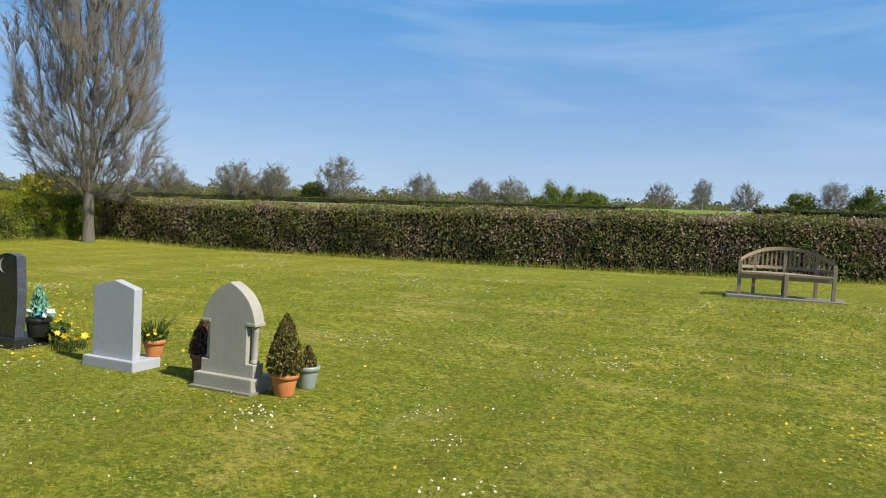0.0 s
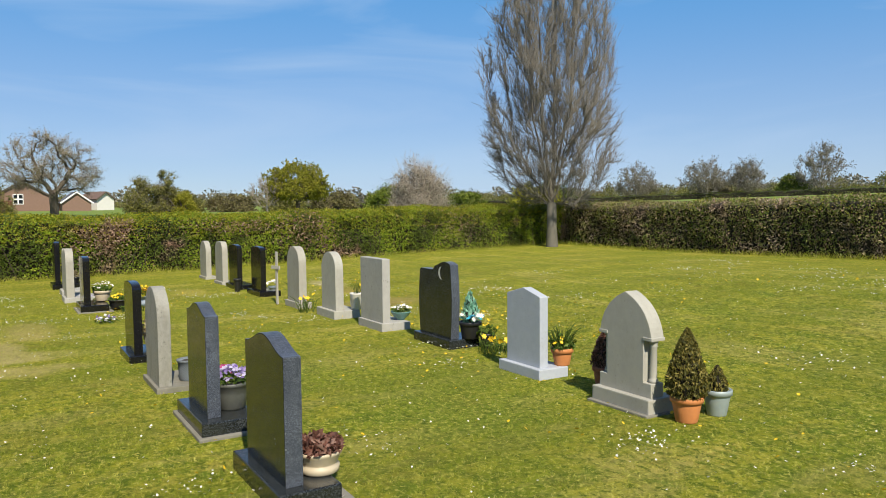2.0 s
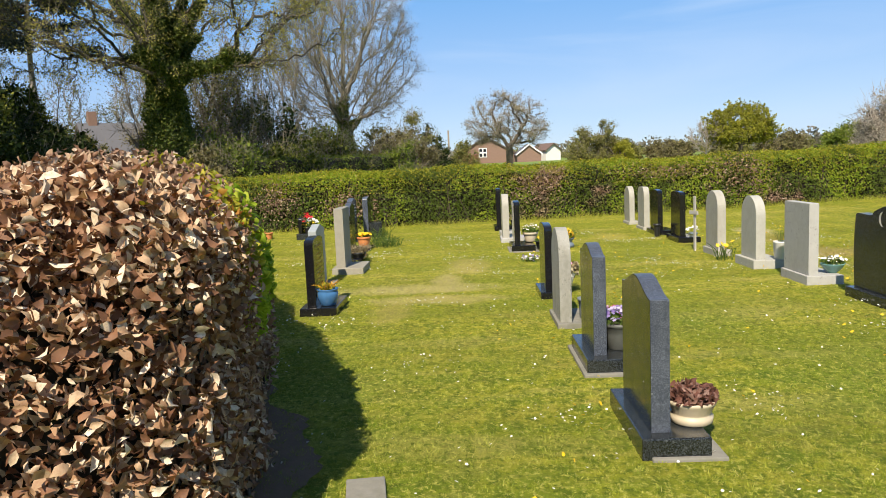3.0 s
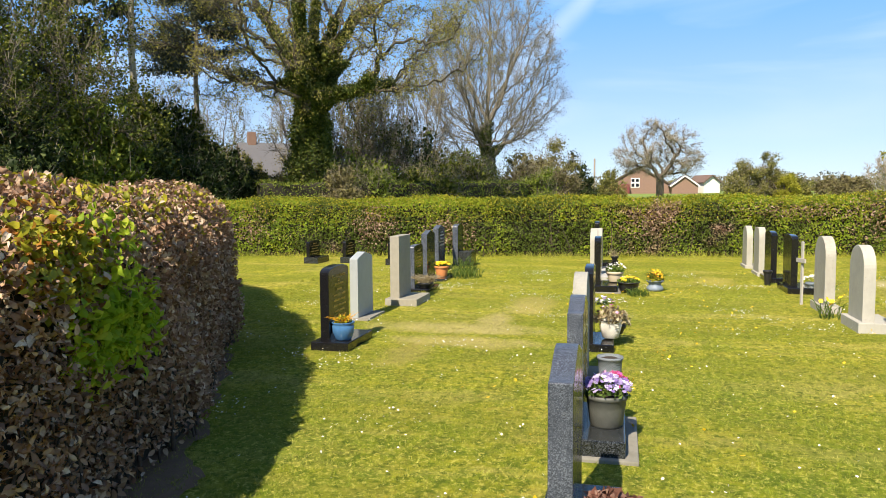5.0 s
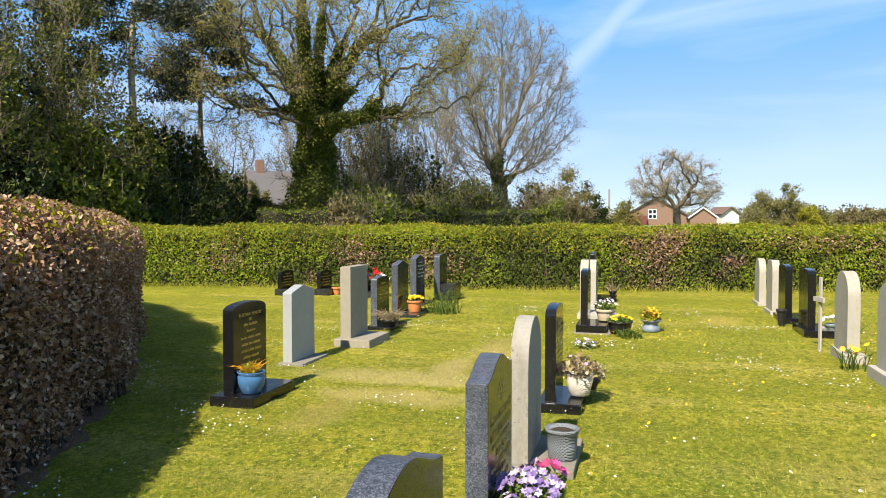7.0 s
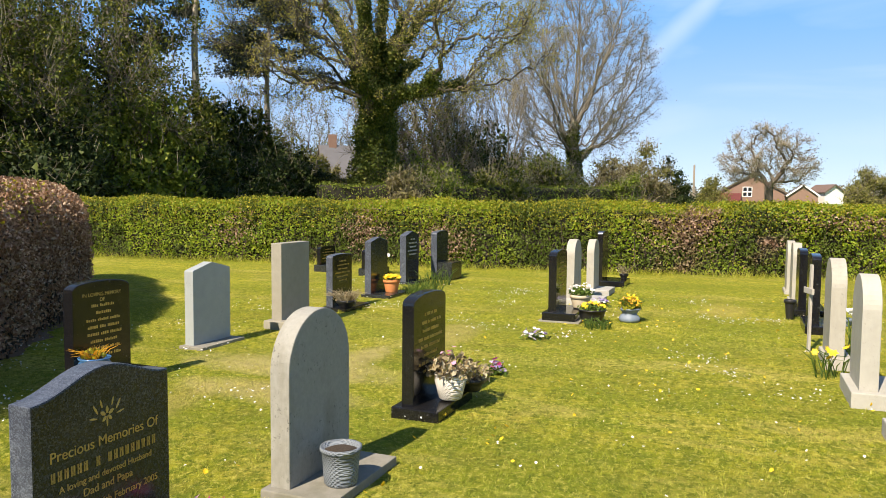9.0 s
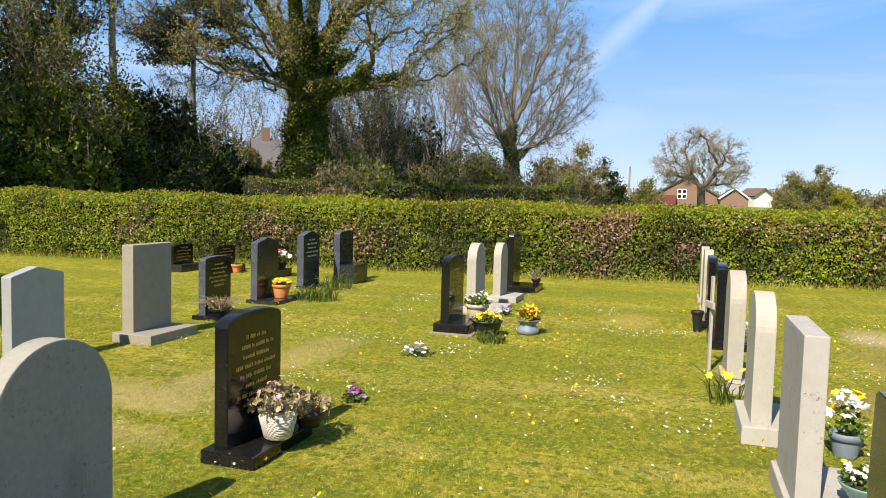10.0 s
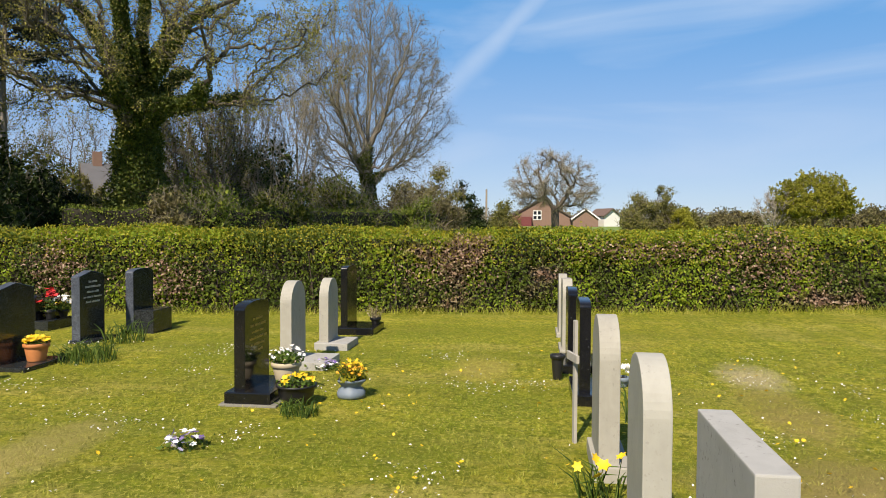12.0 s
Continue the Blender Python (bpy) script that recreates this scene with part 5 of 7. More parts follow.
# ---- pots and flowers ----


def flower_np(P, r, rng, up=(0, 0, 1), petals=6):
    """Small open flowers: a ring of petals each, slightly cupped."""
    Vs, Fs, o = [], [], 0
    n = len(P)
    d = unit(np.array(up) + rng.normal(0, 0.45, (n, 3)))
    s = unit(np.cross(d, rng.normal(size=(n, 3)))); w = np.cross(d, s)
    R = r * rng.uniform(0.75, 1.25, (n, 1))
    ring = [P]
    for k in range(petals * 2):
        a = math.pi * k / petals
        rad = R * (1.0 if k % 2 == 0 else 0.62)
        ring.append(P + (s * math.cos(a) + w * math.sin(a)) * rad + d * R * 0.28)
    V = np.stack(ring, 1).reshape(-1, 3)
    m = petals * 2 + 1
    b = (np.arange(n) * m)[:, None]
    F = np.concatenate([np.concatenate([b, b + 1 + k, b + 1 + (k + 1) % (petals * 2)], 1) for k in range(petals * 2)], 0)
    return V, F


def pot(name, label, x, y, profile, mat, z=0.0, plants=(), wob=0.0, cat="flower pot", seed=0, extras=(), soil=True, n=28):
    """A pot and what grows in it. plants: (kind, how many, radius, height, size, material)."""
    rng = np.random.default_rng(seed + 50)
    e = tagged(empty(name, (x, y, gz(x, y) + z)), label, cat)
    top_r, top_z = max(profile[-1][0], 0.03), profile[-1][1]
    wall = list(profile) + [(top_r * 0.9, top_z), (top_r * 0.84, top_z - 0.03)]
    part("pot", lathe_bm(wall, n, wob), mat, e, smooth=True)
    if soil:
        part("soil", lathe_bm([(top_r * 0.5, top_z - 0.035), (top_r * 0.86, top_z - 0.028), (top_r * 0.5, top_z - 0.012)], 16), M["compost"], e)
    for kind, cnt, rad, hh, size, mt in plants:
        a = rng.uniform(0, 2 * np.pi, cnt); q = rad * np.sqrt(rng.uniform(0, 1, cnt))
        if kind == "leaves":
            zz = top_z + hh * rng.uniform(-0.1, 1, cnt) * (1.1 - 0.6 * (q / rad) ** 2)
            P = np.stack([np.cos(a) * q, np.sin(a) * q, zz], 1)
            piece("leaves", mesh_np("leaves", *leaf_quads(P, size, up=0.5, rng=rng)), mt, e, kind="stuff")
        elif kind == "flowers":
            zz = top_z + hh * (1.0 - 0.55 * (q / rad) ** 2) * rng.uniform(0.8, 1.1, cnt)
            P = np.stack([np.cos(a) * q, np.sin(a) * q, zz], 1)
            out = unit(np.stack([np.cos(a) * q * 1.5, np.sin(a) * q * 1.5, np.full(cnt, rad)], 1))
            piece("blossom", mesh_np("blossom", *flower_np(P, size, rng, up=(0.35, 0.1, 0.9))), mt, e, kind="stuff")
        elif kind == "blades":
            b = np.stack([np.cos(a) * q * 0.4, np.sin(a) * q * 0.4, np.full(cnt, top_z - 0.02)], 1)
            m = b + np.stack([np.cos(a) * q * 0.6, np.sin(a) * q * 0.6, hh * rng.uniform(0.5, 0.8, cnt)], 1)
            t = m + np.stack([np.cos(a) * q * 0.8, np.sin(a) * q * 0.8, hh * rng.uniform(-0.05, 0.4, cnt)], 1)
            piece("leaf_blades", mesh_np("leaf_blades", *join_np([tubes(b, m, np.full(cnt, size), np.full(cnt, size * 0.8), 3), tubes(m, t, np.full(cnt, size * 0.8), np.full(cnt, size * 0.2), 3)])), mt, e, kind="stuff")
        elif kind == "cone":
            t = rng.uniform(0, 1, cnt)
            rr2 = rad * (np.interp(t, [0, 0.12, 0.35, 0.8, 1], [0.7, 1, 0.92, 0.42, 0.05])) * rng.uniform(0.75, 1.05, cnt)
            P = np.stack([np.cos(a) * rr2, np.sin(a) * rr2, top_z - 0.02 + t * hh], 1)
            piece("foliage", mesh_np("foliage", *leaf_quads(P, size, up=1.6, rng=rng, slim=0.4)), mt, e, kind="stuff")
            # dark solid cone standing for the shaded inside of the foliage
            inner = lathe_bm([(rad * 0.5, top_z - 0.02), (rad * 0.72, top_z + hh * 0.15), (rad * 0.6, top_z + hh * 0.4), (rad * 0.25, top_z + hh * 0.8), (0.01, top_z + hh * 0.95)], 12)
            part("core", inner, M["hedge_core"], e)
    return e


def bucket(r0, r1, h, rim=0.012):
    return [(r0 * 0.96, 0), (r0, 0.01), (r1 * 0.97, h - 0.05), (r1 * 0.97, h - 0.045), (r1 * 1.0 + rim, h - 0.04), (r1 + rim, h - 0.004), (r1 + rim * 0.6, h)]


pot("potted_conifer", "cone-shaped dwarf conifer in an orange terracotta pot", -4.73, 5.76, bucket(0.085, 0.115, 0.20), M["terracotta"], plants=(("cone", 3400, 0.16, 0.54, 0.032, M["conifer"]),), seed=1, cat="potted plant")
pot("potted_conifer", "small dwarf conifer in a pale zinc bucket", -4.72, 6.10, bucket(0.075, 0.105, 0.21), M["zinc"], plants=(("cone", 500, 0.085, 0.20, 0.035, M["conifer"]),), seed=2, cat="potted plant")
pot("potted_conifer", "brown dwarf conifer in a terracotta pot behind a headstone", -5.78, 5.92, bucket(0.085, 0.11, 0.22), M["terracotta_old"], plants=(("cone", 1000, 0.13, 0.36, 0.04, M["plant_dry"]),), seed=3, cat="potted plant")
pot("potted_plant", "terracotta pot of spiky green leaves and yellow flowers", -6.45, 5.98, bucket(0.075, 0.10, 0.17), M["terracotta"], z=0.10, plants=(("blades", 60, 0.16, 0.26, 0.004, M["plant_green"]), ("leaves", 140, 0.13, 0.12, 0.05, M["plant_green"]), ("flowers", 16, 0.15, 0.10, 0.02, M["petal_yellow"])), seed=4, cat="potted plant")
pot("flower_bucket", "black plastic bucket of turquoise and white artificial flowers", -8.12, 6.00, bucket(0.10, 0.125, 0.20), M["plastic"], z=0.11, plants=(("flowers", 26, 0.17, 0.10, 0.035, M["petal_white"]), ("flowers", 16, 0.18, 0.08, 0.035, M["petal_blue"]), ("cone", 260, 0.11, 0.36, 0.055, M["mint"])), seed=5)
pot("flower_bucket", "small black plastic bucket beside the headstone", -7.98, 6.14, bucket(0.06, 0.08, 0.18), M["plastic"], z=0.0, plants=(("leaves", 90, 0.13, 0.10, 0.05, M["plant_green"]), ("flowers", 10, 0.14, 0.14, 0.022, M["petal_yellow"])), seed=6)
pot("flower_bowl", "teal bowl of small white flowers on a stone plinth", -9.82, 5.98, [(0.05, 0), (0.055, 0.012), (0.10, 0.05), (0.135, 0.105), (0.14, 0.115)], M["teal"], z=0.11, plants=(("leaves", 130, 0.13, 0.07, 0.04, M["plant_green"]), ("flowers", 34, 0.15, 0.09, 0.018, M["petal_white"])), seed=7)
pot("plant_pot", "tall white ceramic pot with thin yellow stems", -11.05, 5.88, [(0.075, 0), (0.085, 0.01), (0.095, 0.22), (0.10, 0.225), (0.10, 0.245)], M["white_glaze"], z=0.12, plants=(("blades", 26, 0.1, 0.2, 0.0025, M["plant_green"]), ("flowers", 8, 0.09, 0.2, 0.014, M["petal_yellow"])), seed=8)
pot("flower_pot", "two-tier weathered bowl with shrivelled red plant on granite base", -4.95, 2.84, [(0.10, 0), (0.115, 0.01), (0.118, 0.045), (0.10, 0.05), (0.105, 0.06), (0.128, 0.11), (0.135, 0.12), (0.135, 0.135)], M["cream_pot"], z=0.12, plants=(("leaves", 330, 0.135, 0.085, 0.055, M["plant_dry"]),), seed=9)
pot("flower_pot", "grey-green embossed pot full of lilac pansies", -6.60, 2.78, [(0.095, 0), (0.105, 0.01), (0.118, 0.11), (0.128, 0.18), (0.136, 0.185), (0.136, 0.21)], M["resin_dark"], z=0.125, plants=(("leaves", 220, 0.15, 0.09, 0.035, M["plant_green"]), ("flowers", 110, 0.155, 0.11, 0.021, M["petal_purple"])), seed=10)
pot("flower_vase", "dark memorial vase with magenta pansies", -7.0, 2.80, bucket(0.07, 0.09, 0.15), M["plastic"], z=0.125, plants=(("leaves", 70, 0.1, 0.06, 0.04, M["plant_green"]), ("flowers", 20, 0.11, 0.09, 0.028, M["petal_pink"])), seed=11)
pot("flower_pot", "grey patterned empty pot on a mossy slab", -8.08, 2.78, [(0.08, 0), (0.088, 0.01), (0.094, 0.09), (0.100, 0.175), (0.110, 0.18), (0.110, 0.20)], M["embossed"], z=0.05, seed=12, wob=0.006)
pot("flower_pot", "white lattice pot with dried flowers on a black base", -9.70, 2.76, [(0.07, 0), (0.085, 0.01), (0.10, 0.07), (0.118, 0.14), (0.108, 0.16), (0.115, 0.18), (0.12, 0.185)], M["lattice"], z=0.09, wob=0.01, plants=(("leaves", 260, 0.17, 0.15, 0.05, M["petal_dry"]), ("flowers", 6, 0.12, 0.2, 0.02, M["petal_pink"])), seed=13)
pot("flower_pot", "dark pot of dried stems beside the black base", -9.98, 2.82, bucket(0.07, 0.09, 0.10), M["plastic"], z=0.09, plants=(("leaves", 160, 0.16, 0.12, 0.05, M["petal_dry"]), ("blades", 30, 0.15, 0.15, 0.002, M["petal_dry"])), seed=14)
pot("flower_pot", "blue glazed pot of yellow crocus-like flowers", -9.05, 0.02, [(0.075, 0), (0.085, 0.01), (0.115, 0.09), (0.118, 0.15), (0.105, 0.165), (0.122, 0.18), (0.122, 0.19)], M["blue_glaze"], z=0.09, plants=(("blades", 36, 0.12, 0.10, 0.004, M["petal_gold"]), ("leaves", 70, 0.09, 0.06, 0.04, M["hedge_gold"])), seed=15)
pot("heather_pot", "dried grey heather in a low dark pot", -13.55, -0.28, bucket(0.09, 0.12, 0.10), M["plastic"], z=0.05, plants=(("blades", 150, 0.2, 0.16, 0.003, M["petal_dry"]), ("leaves", 120, 0.18, 0.12, 0.035, M["petal_dry"])), seed=16)
pot("flower_pot", "terracotta pot of bright yellow flowers", -15.25, -0.42, bucket(0.095, 0.125, 0.20), M["terracotta"], z=0.05, plants=(("leaves", 90, 0.14, 0.05, 0.04, M["plant_green"]), ("flowers", 70, 0.15, 0.075, 0.028, M["petal_yellow"])), seed=17)
pot("flower_pot", "small red pot by the hedge", -18.2, -3.1, bucket(0.08, 0.1, 0.16), M["terracotta"], seed=18, plants=(("leaves", 50, 0.09, 0.05, 0.03, M["plant_green"]),))
pot("flower_vase", "vase of red artificial flowers on a low memorial", -17.85, -2.08, bucket(0.05, 0.07, 0.14), M["plastic"], z=0.14, plants=(("leaves", 60, 0.12, 0.2, 0.05, M["plant_green"]), ("flowers", 26, 0.17, 0.30, 0.045, M["petal_red"])), seed=19)
pot("flower_vase", "vase of cream flowers on a low memorial", -18.12, -2.05, bucket(0.05, 0.07, 0.12), M["plastic"], z=0.14, plants=(("leaves", 60, 0.12, 0.12, 0.05, M["plant_green"]), ("flowers", 24, 0.17, 0.22, 0.04, M["petal_white"]), ("flowers", 10, 0.2, 0.12, 0.03, M["petal_yellow"])), seed=20)
pot("planter_tub", "low oval dark tub of yellow pansies", -13.98, 2.98, [(0.12, 0), (0.14, 0.01), (0.155, 0.07), (0.165, 0.125), (0.18, 0.13), (0.18, 0.145)], M["plastic"], z=0.03, plants=(("leaves", 170, 0.17, 0.06, 0.045, M["plant_green"]), ("flowers", 30, 0.15, 0.085, 0.026, M["petal_yellow"])), seed=21)
pot("flower_pot", "cream trough of small white flowers by the black headstone", -14.35, 2.76, bucket(0.10, 0.13, 0.17), M["cream_pot"], z=0.13, plants=(("leaves", 200, 0.16, 0.10, 0.045, M["plant_green"]), ("flowers", 34, 0.17, 0.16, 0.018, M["petal_white"])), seed=22)
pot("urn_planter", "blue-grey pedestal urn of yellow flowers standing on the grass", -14.28, 3.40, [(0.112, 0), (0.13, 0.018), (0.134, 0.05), (0.115, 0.08), (0.095, 0.098), (0.092, 0.115), (0.115, 0.14), (0.138, 0.16), (0.142, 0.175)], M["grey_urn"], wob=0.03, plants=(("leaves", 110, 0.15, 0.09, 0.05, M["hedge_gold"]), ("flowers", 30, 0.13, 0.17, 0.022, M["petal_yellow"]), ("flowers", 22, 0.14, 0.13, 0.022, M["petal_gold"]), ("blades", 60, 0.15, 0.18, 0.004, M["plant_green"])), seed=23)
pot("flower_vase", "dark vase of dry stems on a granite base near the hedge", -18.45, 2.72, bucket(0.05, 0.07, 0.10), M["plastic"], z=0.1, plants=(("blades", 40, 0.14, 0.2, 0.003, M["petal_dry"]), ("leaves", 40, 0.12, 0.12, 0.04, M["petal_dry"])), seed=24)
pot("memorial_vase", "tall dark tapered memorial vase beside white headstone", -15.35, 5.30, bucket(0.045, 0.065, 0.26), M["plastic"], seed=25)
pot("flower_pot", "grey pot with white and yellow flowers behind the cream headstone", -10.95, 6.1, bucket(0.07, 0.09, 0.16), M["grey_urn"], z=0.0, plants=(("leaves", 80, 0.12, 0.16, 0.05, M["plant_green"]), ("flowers", 26, 0.13, 0.24, 0.035, M["petal_white"]), ("flowers", 10, 0.12, 0.28, 0.035, M["petal_yellow"])), seed=26)
pot("flower_vase", "grey vase with white blooms beside black headstone", -15.1, 5.92, bucket(0.05, 0.07, 0.1), M["grey_urn"], z=0.0, plants=(("flowers", 18, 0.12, 0.1, 0.035, M["petal_white"]),), seed=27)


def posy(label, x, y, mats, seed, r=0.11, cnt=26):
    """A small bunch of artificial flowers lying on the grass."""
    rng = np.random.default_rng(seed)
    e = tagged(empty("flower_posy", (x, y, gz(x, y))), label, "flowers")
    for mt in mats:
        a = rng.uniform(0, 2 * np.pi, cnt); q = r * np.sqrt(rng.uniform(0, 1, cnt))
        P = np.stack([np.cos(a) * q, np.sin(a) * q, 0.05 + 0.06 * (1 - q / r) + rng.uniform(-0.03, 0.03, cnt)], 1)
        piece("blossom", mesh_np("blossom", *flower_np(P, 0.026, rng)), M[mt], e, kind="stuff")
    P = np.stack([rng.normal(0, r * 0.5, 70), rng.normal(0, r * 0.5, 70), rng.uniform(0.0, 0.07, 70)], 1)
    piece("leaves", mesh_np("leaves", *leaf_quads(P, 0.05, rng=rng)), M["plant_green"], e, kind="stuff")
    return e


posy("small posy of lilac and white flowers lying on the grass", -12.64, 2.60, ("petal_purple", "petal_white"), 31, 0.14, 20)
posy("small posy of magenta and lilac flowers standing in the grass", -10.9, 2.72, ("petal_pink", "petal_purple"), 32, 0.08, 14)
posy("white and lilac flowers heaped on a stone plinth", -15.5, 2.80, ("petal_white", "petal_purple"), 33, 0.16, 24)


def clump(name, label, x, y, n, h, r, mat, seed, flowers=None, fl_n=0):
    """A tuft of long leaves growing in the grass, some with flowers."""
    rng = np.random.default_rng(seed)
    e = tagged(empty(name, (x, y, gz(x, y))), label, "plant")
    a = rng.uniform(0, 2 * np.pi, n); q = r * np.sqrt(rng.uniform(0, 1, n)); b = rng.uniform(0, 2 * np.pi, n)
    p = np.stack([np.cos(a) * q, np.sin(a) * q, np.full(n, -0.01)], 1)
    hh = h * rng.uniform(0.5, 1.1, n)
    m = p + np.stack([np.cos(b) * hh * 0.25, np.sin(b) * hh * 0.25, hh * 0.7], 1)
    t = m + np.stack([np.cos(b) * hh * 0.4, np.sin(b) * hh * 0.4, hh * rng.uniform(-0.1, 0.4, n)], 1)
    w = 0.006
    piece("leaves", mesh_np("leaves", *join_np([tubes(p, m, np.full(n, w), np.full(n, w * 0.9), 3), tubes(m, t, np.full(n, w * 0.9), np.full(n, 0.001), 3)])), mat, e, kind="stuff")
    if flowers:
        i = rng.integers(0, n, fl_n)
        P = m[i] + np.array([0, 0, 1]) * (h * rng.uniform(0.1, 0.4, (fl_n, 1)))
        piece("stalks", mesh_np("stalks", *tubes(p[i], P, np.full(fl_n, 0.003), np.full(fl_n, 0.003), 3)), mat, e, kind="stuff")
        piece("blossom", mesh_np("blossom", *flower_np(P, 0.042, rng, up=(0.5, -0.3, 0.4))), M[flowers], e, kind="stuff")
    return e


clump("daffodil_clump", "clump of daffodils with yellow blooms between two headstones", -11.98, 5.44, 24, 0.30, 0.12, M["plant_green"], 41, "petal_yellow", 5)
clump("leaf_clump", "dense clump of green bulb leaves on the grass", -15.6, -0.05, 150, 0.24, 0.32, M["plant_green"], 42)
clump("leaf_clump", "thin green bulb leaves by a dark headstone", -16.9, -0.35, 60, 0.34, 0.25, M["plant_green"], 43)
clump("leaf_clump", "tuft of long grass and leaves beside a bucket", -7.72, 6.05, 60, 0.2, 0.18, M["plant_green"], 44, "petal_yellow", 5)
clump("leaf_clump", "leafy rosette of green foliage by a tub", -13.62, 3.12, 90, 0.14, 0.16, M["plant_green"], 45)
clump("daffodil_clump", "single daffodils beside a black headstone", -13.75, 5.85, 16, 0.40, 0.06, M["plant_green"], 46, "petal_yellow", 3)


def cross(x, y, rz):
    e = tagged(empty("wooden_cross", (x, y, gz(x, y)), rz), "small bleached wooden cross leaning by a headstone", "grave marker")
    bm = box_bm(-0.025, 0.025, -0.012, 0.012, -0.05, 0.90, 0.004)
    part("post", bm, M["wood_silver"], e)
    part("arm", box_bm(-0.12, 0.12, -0.030, -0.008, 0.60, 0.66, 0.004), M["wood_silver"], e)
    return e


cross(-13.15, 5.36, 15)


def garden_bench(cx, cy, rz):
    """A curved teak garden bench: hooped top rail, splats and slatted seat."""
    e = tagged(empty("garden_bench", (cx, cy, gz(cx, cy)), rz), "weathered teak curved garden bench standing on a paving strip", "bench")
    W = 0.74

    def back_y(x):
        return 0.30 - 0.34 * (x / W) ** 2 - 0.12 * (abs(x) / W) ** 6

    def top_z(x):
        return 0.86 - 0.22 * (abs(x) / W) ** 2.4
    for i, x in enumerate((-W, 0.0, W)):
        part("front_leg", box_bm(x - 0.032, x + 0.032, -0.30 if x == 0 else -0.24, -0.235 if x == 0 else -0.175, 0, 0.43 if x == 0 else 0.63, 0.006), M["wood_grey"], e)
    for x in (-0.5, 0.0, 0.5):
        part("back_leg", box_bm(x - 0.03, x + 0.03, back_y(x) - 0.03, back_y(x) + 0.03, 0, top_z(x) - 0.02, 0.006), M["wood_grey"], e)
    # hooped top rail and the lower back rail
    for nm, lo, thick, dep in (("top_rail", 0.0, 0.03, 0.045), ("back_rail", None, 0.025, 0.025)):
        bm = bmesh.new()
        rings = []
        for x in np.linspace(-W, W, 25):
            y = back_y(x); z = top_z(x) if lo == 0.0 else 0.52
            rings.append([bm.verts.new((x, y + a * dep, z + b * thick)) for a, b in ((-1, -1), (1, -1), (1, 1), (-1, 1))])
        for r1, r2 in zip(rings, rings[1:]):
            for k in range(4):
                bm.faces.new((r1[k], r1[(k + 1) % 4], r2[(k + 1) % 4], r2[k]))
        bm.faces.new(rings[0]); bm.faces.new(list(reversed(rings[-1])))
        bmesh.ops.recalc_face_normals(bm, faces=bm.faces)
        part(nm, bm, M["wood_grey"], e)
    for x in np.linspace(-0.74, 0.74, 21):
        part("back_slat", box_bm(x - 0.016, x + 0.016, back_y(x) - 0.008, back_y(x) + 0.008, 0.53, top_z(x) - 0.02, 0.003), M["wood_grey"], e)
    for k, y in enumerate(np.linspace(-0.27, 0.22, 8)):
        hw = W - 0.02 if y < -0.1 else math.sqrt(max(0.05, (0.30 - y) / 0.34)) * W * 0.95
        hw = min(hw, W - 0.03)
        part("seat_slat", box_bm(-hw, hw, y - 0.026, y + 0.026, 0.415, 0.44, 0.004), M["wood_grey"], e)
    part("front_apron", box_bm(-W + 0.03, W - 0.03, -0.235, -0.21, 0.33, 0.41, 0.004), M["wood_grey"], e)
    # paving under it
    s = tagged(empty("paving_strip", (cx, cy, gz(cx, cy)), rz), "pale worn paving strip under the bench", "paving")
    part("slab", box_bm(-0.95, 0.95, -0.42, 0.30, -0.12, 0.034, 0.01), M["slab"], s)
    return e


garden_bench(-0.52, 14.5, 2)

# ---- beyond the hedge: wood, houses and far trees ----
OAK = (0.1, 0.15, 0.4, 0.7, 0.92, 1.0, 1.0, 0.92, 0.76, 0.5, 0.12)
FAN = (0.05, 0.12, 0.5, 0.8, 0.97, 1.0, 1.0, 0.93, 0.8, 0.58, 0.2)
DOME = (0.2, 0.55, 0.85, 1.0, 1.0, 0.98, 0.92, 0.82, 0.66, 0.42, 0.08)
branch_tree("oak_tree", "great ivy-clad oak coming into leaf behind the hedge", -44.7, -15.8, 23, 10.5, 101, OAK, n=1400, low=0.29, stem=0.33,
            leaders=(((-0.1, 0.2, 11.0), (0.2, 0.6, 15.0), (0.3, 0.3, 20.5)), ((0.4, -1.5, 10.3), (0.2, -3.2, 12.8), (0.0, -4.6, 16.5)), ((0.2, 1.5, 9.9), (0.1, 3.0, 12.0), (0.0, 6.4, 13.2)), ((1.6, 0.2, 10.5), (3.0, 0.6, 14.0)), ((-1.6, 0.6, 11.0), (-3.2, 1.6, 15.0))),
            bf=0.36, up=0.2, clump=0.4, fill=0.5, trunk_r=0.80, power=1.68, bend=0.24, twigs=5, twig_len=1.2, twig_r=0.009, lift=0.1, bark="bark_oak", twig="twig_dark", leaf="leaf_young", leaf_n=50000, leaf_size=0.115,
            ivy=70000, ivy_top=18.0, ivy_r=1.15, ivy_on=0.17)
